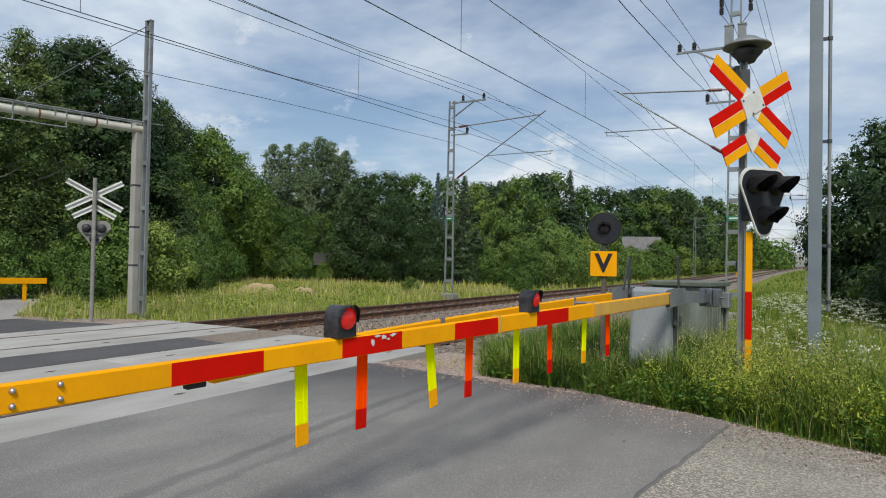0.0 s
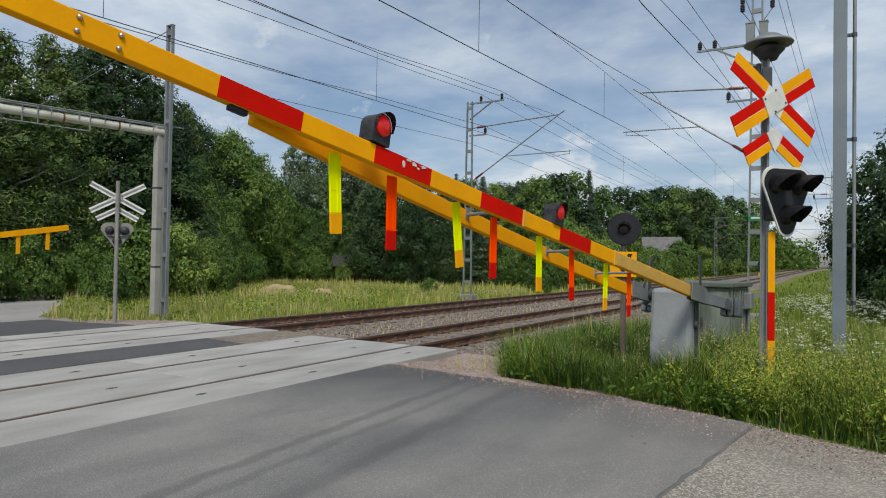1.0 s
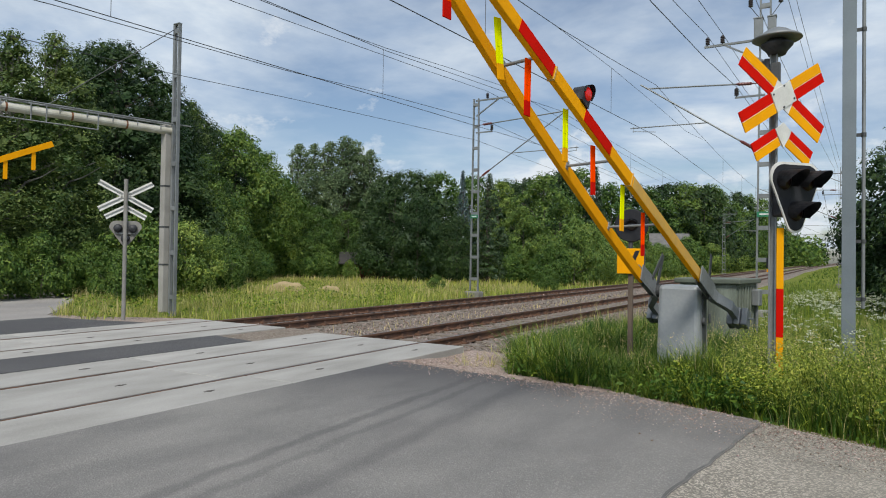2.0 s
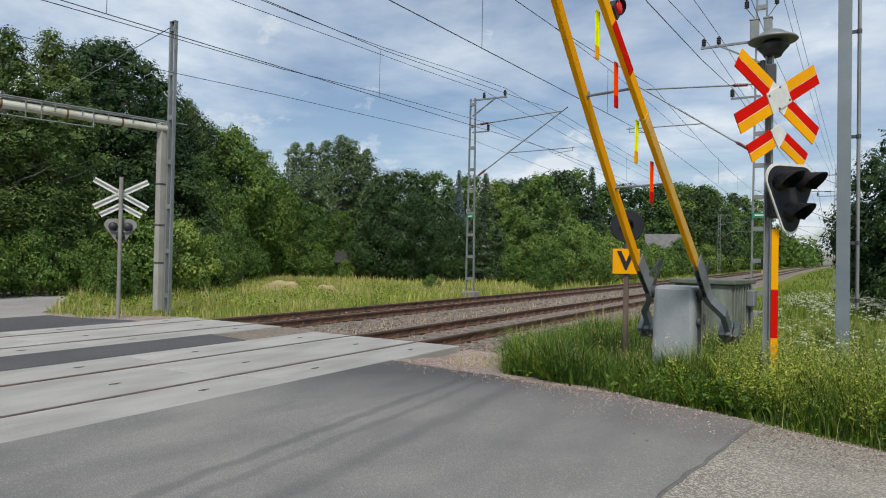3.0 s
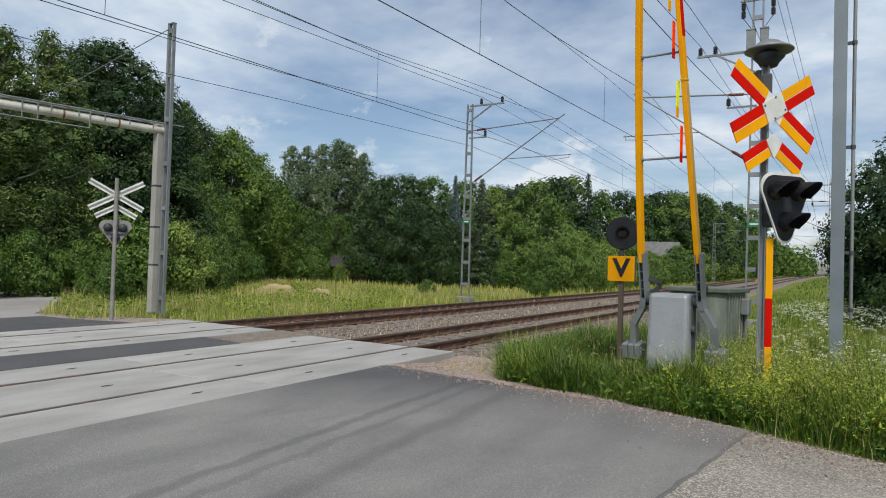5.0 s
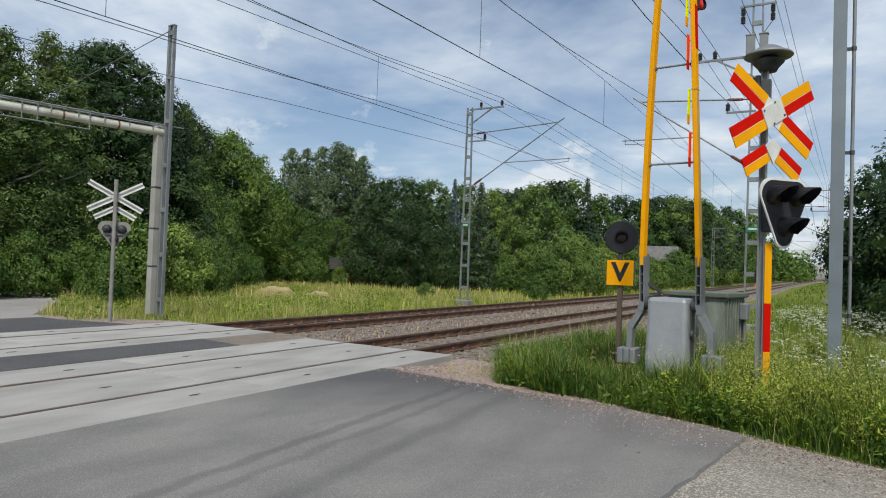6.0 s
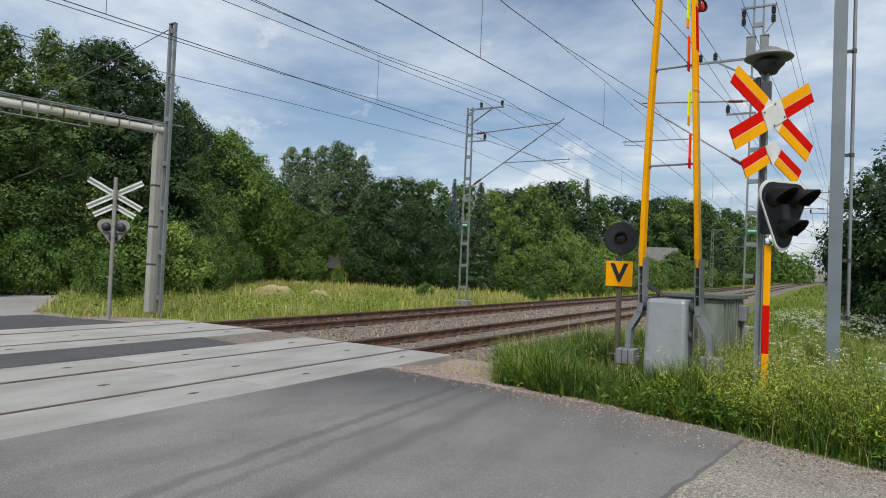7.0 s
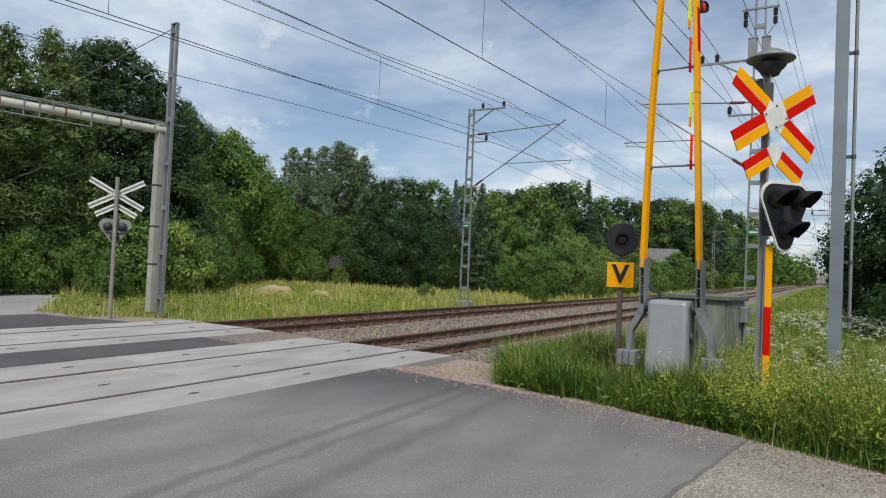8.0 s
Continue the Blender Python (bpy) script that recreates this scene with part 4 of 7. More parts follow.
    def shield(k):
        pts = []
        for cx, cz, r, a0, a1 in ((0.20, 0.21, 0.17, -10, 90), (-0.20, 0.21, 0.17, 90, 190), (0.0, -0.26, 0.13, 200, 340)):
            pts += [(k * (cx + r * math.cos(radians(a))), k * (cz + r * math.sin(radians(a)))) for a in np.linspace(a0, a1, 9)]
        return pts
    bm = bm_new(); plate(bm, shield(1.0), 0.02, hm)
    part("backboard_rim", bm, M_WHITE, rt, "white rim of the signal backboard")
    bm = bm_new(); plate(bm, shield(0.925), 0.03, hm @ Matrix.Translation((0, -0.004, 0)))
    part("backboard", bm, M_BLACK, rt, "black rounded triangular backboard")
    bm = bm_new()
    box(bm, (0, 0.10, 0.02), (0.34, 0.18, 0.46), hm, bevel=0.03)
    part("lamp_case", bm, M_BLACK_SCUFF, rt)
    for x, z in ((-0.17, 0.175), (0.17, 0.175), (0.0, -0.16)):
        hd = bm_new()
        arc = np.linspace(-0.5, math.pi + 0.5, 19)
        o = [hd.verts.new(hm @ Vector((x + 0.118 * math.cos(a), -0.015, z + 0.118 * math.sin(a)))) for a in arc]
        i = [hd.verts.new(hm @ Vector((x + 0.112 * math.cos(a), -0.13 - 0.22 * max(0, 0.25 + 0.75 * math.sin(a)), z + 0.108 * math.sin(a) - 0.02))) for a in arc]
        for k in range(len(arc) - 1):
            hd.faces.new((o[k], o[k + 1], i[k + 1], i[k]))
        bmesh.ops.solidify(hd, geom=hd.faces[:], thickness=0.006)
        part("lamp_hood", hd, M_BLACK_SCUFF, rt, "scuffed black lamp hood", smooth=False)
        ln = bm_new()
        lathe(ln, [(0.10, 0), (0.095, 0.012), (0.06, 0.03), (0.0, 0.04)], hm @ pose(x, -0.018, z, 90, 0, 0), 20)
        part("lamp_lens", ln, M_LENS_OFF, rt, "dark unlit lens", smooth=True)


def build_v_signal():
    rt = root("track_signal", pose(3.97, -0.6, -0.12), "round black signal lamp over a yellow sign on a brown post", "signal")
    bm = bm_new(); box(bm, (0, 0.02, 0.9), (0.07, 0.05, 1.8), bevel=0.006)
    part("post", bm, M_WOODPOST, rt, "rusty brown post")
    bm = bm_new(); rod(bm, (0, 0, 1.75), (0, 0, 2.0), 0.035)
    part("neck", bm, M_STEEL_DK, rt)
    t = Matrix.Rotation(radians(12), 4, "Z")
    bm = bm_new(); box(bm, (0, -0.03, 1.65), (0.37, 0.012, 0.36), t, bevel=0.004)
    sg = part("sign_plate", bm, M_YELLOW, rt, "yellow square sign plate with a black letter")
    bm = bm_new(); box(bm, (0.19, 0.0, 1.65), (0.02, 0.05, 0.36), t, bevel=0.004)
    part("plate_edge", bm, M_STEEL_DK, rt)
    cu = bpy.data.curves.new("letter", "FONT")
    cu.body, cu.size, cu.align_x, cu.align_y, cu.extrude, cu.offset = "V", 0.36, "CENTER", "CENTER", 0.003, 0.012
    tmp = new("letter", cu)
    me = bpy.data.meshes.new_from_object(tmp.evaluated_get(bpy.context.evaluated_depsgraph_get()))
    bpy.data.objects.remove(tmp)
    me.materials.clear(); me.materials.append(M_BLACK)
    lt = new("letter", me); lt.parent = sg
    lt.matrix_basis = t @ pose(0, -0.040, 1.65, 90, 0, 0)
    bm = bm_new()
    lm = t @ pose(0.01, -0.02, 2.155, 90, 0, 0)
    lathe(bm, [(0.0, -0.05), (0.20, -0.05), (0.232, -0.03), (0.235, 0.02), (0.225, 0.03), (0.10, 0.032), (0.10, 0.02), (0.0, 0.02)], lm, 32)
    part("lamp_disc", bm, M_BLACK, rt, "round matt black lamp backing", smooth=False)
    hd = bm_new()
    arc = np.linspace(-0.3, math.pi + 0.3, 17)
    o = [hd.verts.new(t @ Vector((0.01 + 0.088 * math.cos(a), -0.05, 2.155 + 0.088 * math.sin(a)))) for a in arc]
    i = [hd.verts.new(t @ Vector((0.01 + 0.085 * math.cos(a), -0.06 - 0.13 * max(0, math.sin(a)), 2.145 + 0.085 * math.sin(a)))) for a in arc]
    for k in range(len(arc) - 1):
        hd.faces.new((o[k], o[k + 1], i[k + 1], i[k]))
    bmesh.ops.solidify(hd, geom=hd.faces[:], thickness=0.005)
    part("lamp_hood", hd, M_BLACK_SCUFF, rt)
    ln = bm_new(); lathe(ln, [(0.078, 0), (0.06, 0.012), (0.0, 0.02)], t @ pose(0.01, -0.042, 2.155, 90, 0, 0), 18)
    part("lamp_lens", ln, M_LENS_OFF, rt, "dark unlit lens")


def build_cabinet():
    rt = root("relay_cabinet", pose(4.62, 3.0, -0.2, 0, 0, -8), "grey-green ribbed relay cabinet with flat dark lid", "cabinet")
    bm = bm_new(); box(bm, (0, 0, 0.70), (1.0, 1.25, 1.30), bevel=0.015)
    part("body", bm, M_CABINET, rt, "streaked grey-green cabinet body")
    bm = bm_new(); box(bm, (0, 0, 1.40), (1.14, 1.40, 0.09), bevel=0.02)
    part("lid", bm, M_CABINET_LID, rt, "dark mossy flat lid")
    bm = bm_new(); box(bm, (0, 0, 0.06), (1.06, 1.33, 0.16), bevel=0.015)
    part("plinth", bm, M_CONCRETE_DK, rt)
    for k in range(7):
        bm = bm_new(); box(bm, (0.51, -0.52 + 0.175 * k, 0.74), (0.03, 0.05, 1.14), bevel=0.008)
        part("rib", bm, M_CABINET, rt)
    for k in range(2):
        bm = bm_new(); box(bm, (-0.25 + 0.50 * k, -0.632, 0.72), (0.46, 0.02, 1.12), bevel=0.006)
        d = part("door", bm, M_CABINET, rt)
        hb = bm_new(); box(hb, (0.2 if k == 0 else -0.2, -0.652, 0.75), (0.03, 0.03, 0.16), (Matrix.Translation((-0.25 + 0.50 * k, 0, 0))), bevel=0.006)
        part("handle", hb, M_STEEL_DK, d)
    bm = bm_new(); box(bm, (0.58, 0.35, 1.10), (0.14, 0.22, 0.30), bevel=0.02); rod(bm, (0.58, 0.35, 0.1), (0.58, 0.35, 1.0), 0.025)
    part("junction_box", bm, M_STEEL, rt, "pale grey junction box")


def build_portal_post():
    """The right-hand steel column with a pipe clamped beside it."""
    rt = root("steel_column", pose(6.655, 1.80, -0.12), "grey-blue painted steel column on a concrete foot", "column")
    bm = bm_new()
    for dy in (-0.095, 0.095):
        box(bm, (0, dy, 4.5), (0.185, 0.014, 8.6), bevel=0.003)
    box(bm, (0, 0, 4.5), (0.012, 0.19, 8.6))
    for k in range(6):
        box(bm, (0.05, 0, 1.0 + 1.35 * k), (0.09, 0.18, 0.012))
    part("column", bm, M_STEEL_BLUE, rt)
    bm = bm_new()
    box(bm, (0, 0, 0.11), (0.44, 0.44, 0.26), bevel=0.06)
    for a in (0, 90, 180, 270):
        plate(bm, [(0.09, 0.2), (0.20, 0.2), (0.09, 0.50)], 0.012, Matrix.Rotation(radians(a), 4, "Z"))
    part("foot", bm, M_CONCRETE_DK, rt, "splayed concrete foot with gusset plates")
    bm = bm_new(); rod(bm, (0.19, 0.02, 0.98), (0.19, 0.02, 8.7), 0.026, seg=12)
    part("pipe", bm, M_STEEL, rt, "galvanised cable pipe")
    for z in (1.12, 2.0, 3.63, 5.25, 7.0):
        bm = bm_new(); bar(bm, (0.08, 0.02, z), (0.20, 0.02, z), 0.03, 0.05); rod(bm, (0.19, 0.02, z - 0.03), (0.19, 0.02, z + 0.03), 0.036, seg=12)
        part("clamp", bm, M_STEEL_DK, rt)


def build_white_cross():
    rt = root("crossbuck", pose(-7.91, -0.55, -0.12), "back of a white slatted crossbuck on a grey post", "sign")
    bm = bm_new(); rod(bm, (0, 0, 0), (0, 0, 3.42), 0.045, seg=12)
    part("post", bm, M_CONCRETE_DK, rt, "weathered grey-brown post")
    face = Matrix.Rotation(radians(52), 4, "Z")
    m = Matrix.Translation((0, 0, 3.02)) @ face @ Matrix.Translation((0, 0.075, 0))
    cross_boards(rt, m, 0.66, 0.165, 29, 0, True, False)
    m2 = Matrix.Translation((0, 0, 2.76)) @ face @ Matrix.Translation((0, 0.075, 0))
    cross_boards(rt, m2, 0.50, 0.155, 29, 0, False, False)
    hm = Matrix.Translation((0, 0, 2.14)) @ face @ Matrix.Translation((0, 0.10, 0))
    pts = []
    for cx, cz, r, a0, a1 in ((0.20, 0.15, 0.15, -10, 90), (-0.20, 0.15, 0.15, 90, 190), (0.0, -0.20, 0.10, 200, 340)):
        pts += [(cx + r * math.cos(radians(a)), cz + r * math.sin(radians(a))) for a in np.linspace(a0, a1, 8)]
    bm = bm_new(); plate(bm, pts, 0.02, hm)
    part("backboard", bm, M_CONCRETE_DK, rt, "grey rear of a signal backboard")
    for x, z in ((-0.16, 0.12), (0.16, 0.12), (0, -0.12)):
        bm = bm_new(); lathe(bm, [(0.10, 0.0), (0.095, 0.08), (0.05, 0.11), (0.0, 0.115)], hm @ pose(x, -0.01, z, 90, 0, 0), 16)
        part("lamp_case", bm, M_BLACK_SCUFF, rt, smooth=True)
    bm = bm_new(); bar(bm, hm @ Vector((-0.2, -0.03, 0.0)), hm @ Vector((0.2, -0.03, 0.0)), 0.05, 0.03)
    part("bracket", bm, M_STEEL, rt)


def build_height_portal():
    """Post, mast and tubular beam that limits the height on the far side of the road."""
    rt = root("height_portal", pose(-10.42, 2.45, -0.25), "height limit portal with chalky white tube beam and grey mast", "portal")
    bm = bm_new(); box(bm, (-0.06, -0.05, 2.85), (0.21, 0.21, 5.5), bevel=0.02)
    part("post", bm, M_CONCRETE, rt, "pale grey square post")
    for z in (1.5, 2.6, 3.8):
        bm = bm_new(); box(bm, (-0.06, -0.05, z), (0.225, 0.225, 0.05), bevel=0.005); part("strap", bm, M_STEEL_DK, rt)
    bm = bm_new()
    for dx in (0.11, 0.31):
        box(bm, (dx, 0.06, 4.3), (0.075 if dx < 0.2 else 0.05, 0.10, 8.6), bevel=0.004)
    for k in range(7):
        box(bm, (0.21, 0.005, 0.55 + 1.3 * k), (0.2, 0.012, 0.13)); box(bm, (0.21, 0.115, 0.55 + 1.3 * k), (0.2, 0.012, 0.13))
    box(bm, (0.21, 0.06, 8.58), (0.26, 0.12, 0.03), bevel=0.004)
    part("mast", bm, M_STEEL, rt, "grey latticed steel mast")
    d = Vector((-0.227, -0.974, 0))
    a = Vector((0.0, 0.0, 5.43))
    bm = bm_new(); rod(bm, a + d * -0.1, a + d * 15.0, 0.115, seg=16)
    part("beam", bm, M_BEAM, rt, "chalky white steel tube", smooth=False)
    for s in (1.2, 2.6, 4.1):
        bm = bm_new(); rod(bm, a + d * s, a + d * (s + 0.05), 0.118, seg=16)
        part("weld", bm, M_RUST, rt, "rust-stained weld")
    bm = bm_new()
    up = Vector((0, 0, 0.20)); n = Vector((0.974, -0.227, 0)) * 0.12
    rod(bm, a + d * -0.6 + up + n, a + d * 15.0 + up + n, 0.022)
    part("walkway_rail", bm, M_STEEL, rt)
    bm = bm_new(); rod(bm, a + d * -0.3 + up - n, a + d * 15.0 + up - n, 0.022)
    part("walkway_rail", bm, M_STEEL, rt)
    for k in range(22):
        s = 0.3 + 0.66 * k
        bm = bm_new(); bar(bm, a + d * s + up - n, a + d * (s + 0.42) + up + n, 0.03, 0.03); rod(bm, a + d * s + n, a + d * s + up + n, 0.012)
        part("rung", bm, M_STEEL, rt)
    bm = bm_new()
    low = Vector((0, 0, -0.28))
    rod(bm, a + d * 2.0 + low + n, a + d * 15.0 + low + n, 0.018)
    part("hanging_bar", bm, M_STEEL, rt)
    for s in (2.0, 3.25, 3.6, 5.0, 6.5, 8.0):
        bm = bm_new(); rod(bm, a + d * s + low + n, a + d * s + up + n, 0.016); part("hanger", bm, M_STEEL, rt)
    bm = bm_new(); rod(bm, (0.15, 0.05, 8.45), a + d * 3.2 + up, 0.012)
    part("stay_wire", bm, M_WIRE, rt)


def build_far_barrier():
    """The boom on the far side of the road, its tip towards the verge."""
    base = pose(-10.0, -8.0, -0.1, 0, 0, -6)
    rt = root("far_crossing_barrier", base, "yellow single-boom crossing barrier beyond the tracks", "barrier")
    bm = bm_new(); box(bm, (0, 0, 0.62), (0.5, 0.42, 1.24), bevel=0.04)
    part("housing", bm, M_BOX, rt)
    ax = bm_new(); rod(ax, (-0.35, 0, 0), (0.35, 0, 0), 0.045, seg=14)
    axle = part("axle", ax, M_STEEL_DK, rt, m=pose(0, 0, 1.12))
    MOVES.append((axle, "axle", (0, 0, 1.12)))
    bm = bm_new()
    bar(bm, (0.31, -0.5, 0), (0.31, 7.08, 0.0), 0.13, 0.05, (1, 0, 0))
    part("boom", bm, M_YELLOW, axle, "yellow painted boom")
    for s in (6.62, 6.0, 5.4, 4.8):
        bm = bm_new(); box(bm, (0, 0, -0.20), (0.012, 0.085, 0.40), bevel=0.003)
        ob = part("strip", bm, M_YELLOW, axle, "yellow hanging strip", m=pose(0.31, s, -0.06))
        MOVES.append((ob, "strip", (0.31, s, -0.06)))
    bm = bm_new(); box(bm, (0.31, -0.65, 0), (0.2, 0.3, 0.25), bevel=0.02)
    part("counterweight", bm, M_STEEL_DK, axle)


build_signal()
build_v_signal()
build_cabinet()
build_portal_post()
build_white_cross()
build_height_portal()
build_far_barrier()


# ---- overhead line ----
def insulator(parent, p):
    bm = bm_new()
    prof = [(0.02, 0.0), (0.02, 0.03)]
    for k in range(4):
        prof += [(0.075, 0.045 + 0.06 * k), (0.075, 0.065 + 0.06 * k), (0.05, 0.085 + 0.06 * k)]
    prof += [(0.03, 0.30), (0.0, 0.31)]
    lathe(bm, prof, Matrix.Translation(p), 12)
    part("insulator", bm, M_PORCELAIN, parent, "dark porcelain insulator")


def catenary_mast(x, y, top, wire_x, z_contact, z_mess, ins_high, ins_low, w, label, tag=None, equipment=False):
    """A lattice mast with a hinged bracket over its track. Heights are above the rails."""
    rt = root("catenary_mast", pose(x, y, -0.3), label, "catenary mast", "catenary masts")
    up = 0.3
    for sx in (-1, 1):
        bm = bm_new(); bar(bm, (sx * w / 2, 0, 0), (sx * w * 0.3, 0, top + up), 0.055, 0.10, (0, 1, 0))
        part("leg", bm, M_STEEL, rt, "grey steel mast leg")
    z = 0.9
    while z < top + up:
        half = (w / 2) * (1 - 0.4 * z / (top + up))
        b = bm_new(); box(b, (0, -0.055, z), (2 * half + 0.02, 0.008, 0.14)); box(b, (0, 0.055, z), (2 * half + 0.02, 0.008, 0.14))
        part("batten", b, M_STEEL, rt)
        z += 1.05
    b = bm_new(); box(b, (0, 0, 0.12), (w + 0.35, 0.5, 0.35), bevel=0.03)
    part("foundation", b, M_CONCRETE_DK, rt)
    s = 1 if wire_x > x else -1
    xi = lambda v: v - x
    # crossarm with insulators
    if ins_high:
        zt = ins_high[0][1] + up
        b = bm_new(); bar(b, (0, 0, zt), (xi(ins_high[-1][0]) + s * 0.1, 0, zt), 0.07, 0.07); bar(b, (0, 0, zt - 0.75), (xi(ins_high[-1][0]) * 0.7, 0, zt - 0.02), 0.06, 0.05)
        part("crossarm", b, M_STEEL, rt)
        for ix, iz in ins_high:
            insulator(rt, (xi(ix), 0, iz + up + 0.03))
    if ins_low:
        b = bm_new(); bar(b, (0, 0, ins_low[1] + up), (xi(ins_low[0]) + s * 0.05, 0, ins_low[1] + up), 0.06, 0.06)
        part("low_crossarm", b, M_STEEL, rt)
        insulator(rt, (xi(ins_low[0]), 0, ins_low[1] + up + 0.03))
    # bracket
    tip = Vector((xi(wire_x) + s * 0.3, 0, z_mess + up))
    foot = Vector((s * 0.12, 0, z_contact - 0.95 + up))
    head = Vector((s * 0.12, 0, z_mess - 0.25 + up))
    for a, c in ((head, tip), (foot, tip)):
        d = (c - a).normalized()
        b = bm_new(); rod(b, a + d * 0.75, c + d * (0.3 if a is foot else 0.0), 0.028)
        part("bracket_tube", b, M_STEEL, rt)
        b = bm_new()
        rod(b, a, a + d * 0.3, 0.02)
        prof = [(0.03, 0.0)] + [q for k in range(5) for q in ((0.06, 0.02 + 0.09 * k), (0.045, 0.065 + 0.09 * k))] + [(0.03, 0.48)]
        lathe(b, prof, Matrix.Translation(a + d * 0.28) @ d.to_track_quat("Z", "Y").to_matrix().to_4x4(), 10)
        part("rod_insulator", b, M_CERAMIC_RED, rt, "red-brown rod insulator")
    b = bm_new(); end = Vector((xi(wire_x) + s * 0.9, 0, z_contact + 0.22 + up))
    a = foot + (tip - foot) * ((end.z - 0.03 - foot.z) / (tip.z - foot.z))
    rod(b, a, end, 0.02); rod(b, end + Vector((-s * 0.1, 0, 0.06)), end + Vector((-s * 0.1, 0, -0.16)), 0.012); rod(b, end + Vector((-s * 0.1, 0, -0.12)), (xi(wire_x), 0, z_contact + up + 0.02), 0.012)
    part("steady_arm", b, M_STEEL, rt)
    if tag:
        b = bm_new(); box(b, (0, -0.08, tag + up), (w * 0.95, 0.01, 0.17)); part("number_plate", b, M_GREEN_TAG, rt, "small green plate")
        b = bm_new(); bar(b, (-w * 0.3, -0.088, tag + up), (w * 0.3, -0.088, tag + up), 0.006, 0.05); part("plate_bars", b, M_WHITE, rt)
    if equipment:
        b = bm_new(); box(b, (0.14, -0.12, 1.85), (0.12, 0.10, 0.34), bevel=0.02)
        part("control_box", b, M_BLACK, rt, "small black control box")
        b = bm_new(); box(b, (0.14, -0.12, 1.60), (0.10, 0.02, 0.09)); part("warning_plate", b, M_YELLOW, rt, "small yellow plate")
        for q, wd in ((-0.20, 0.27), (0.20, 0.25)):
            b = bm_new(); box(b, (q, -0.11, 9.5), (wd, 0.2, 0.80), bevel=0.02); box(b, (q, -0.11, 9.92), (wd + 0.03, 0.23, 0.05), bevel=0.01)
            part("switch_case", b, M_STEEL, rt, "grey switch case")
        b = bm_new(); bar(b, (-0.55, -0.05, 10.95), (0.55, -0.05, 10.95), 0.06, 0.06)
        part("top_arm", b, M_STEEL, rt)
        for q in (-0.45, 0.45):
            insulator(rt, (q, -0.05, 10.62)); insulator(rt, (q, -0.05, 10.34))
        for q in (-1, 1):
            b = bm_new(); rod(b, (q * 0.45, -0.05, 10.36), (q * 0.25, -0.1, 10.05), 0.012, seg=6); rod(b, (q * 0.25, -0.1, 10.05), (q * 0.15, -0.1, 9.92), 0.012, seg=6)
            part("jumper_cable", b, M_WIRE, rt)
    return rt


FAR_X, FAR_Y = -8.55, 18.1
catenary_mast(FAR_X, FAR_Y, 9.3, -4.3, 6.35, 8.25, ((-7.95, 9.2), (-6.85, 9.2)), (-7.7, 7.65), 0.42, "grey lattice catenary mast beside the far track", tag=3.6)
NEAR_X, NEAR_Y = 4.42, 14.0
catenary_mast(NEAR_X, NEAR_Y, 11.4, 0.9, 6.15, 7.75, ((3.1, 8.95), (2.62, 8.95)), (3.55, 7.1), 0.46, "grey lattice catenary mast beside the near track with switch gear", tag=3.15, equipment=True)
catenary_mast(-8.3, 97.0, 9.0, -4.8, 6.2, 7.9, ((-7.6, 8.9), (-6.6, 8.9)), (-7.4, 7.5), 0.42, "distant grey lattice catenary mast")
catenary_mast(6.75, 52.0, 9.4, 1.2, 6.1, 7.8, ((5.2, 8.9), (4.6, 8.9)), (5.4, 7.2), 0.42, "grey lattice catenary mast farther along the track")
catenary_mast(7.0, 110.0, 9.4, 1.4, 6.1, 7.8, ((5.2, 8.9), (4.6, 8.9)), (5.4, 7.2), 0.42, "distant grey lattice catenary mast")


def wire(name, points, sag, r, label, n=14):
    """A wire through its supports, sagging between them."""
    path = []
    for (a, b) in zip(points, points[1:]):
        for k in range(n):
            t = k / n
            p = Vector(a).lerp(Vector(b), t)
            p.z -= sag * 4 * t * (1 - t)
            path.append(p)
    path.append(Vector(points[-1]))
    cu = bpy.data.curves.new(name, "CURVE")
    cu.dimensions, cu.bevel_depth, cu.bevel_resolution = "3D", r, 1
    sp = cu.splines.new("POLY")
    sp.points.add(len(path) - 1)
    for q, p in zip(sp.points, path):
        q.co = (*p, 1)
    cu.materials.append(M_WIRE)
    tagged(new(name, cu), label, "wire", "overhead wires")
    return path


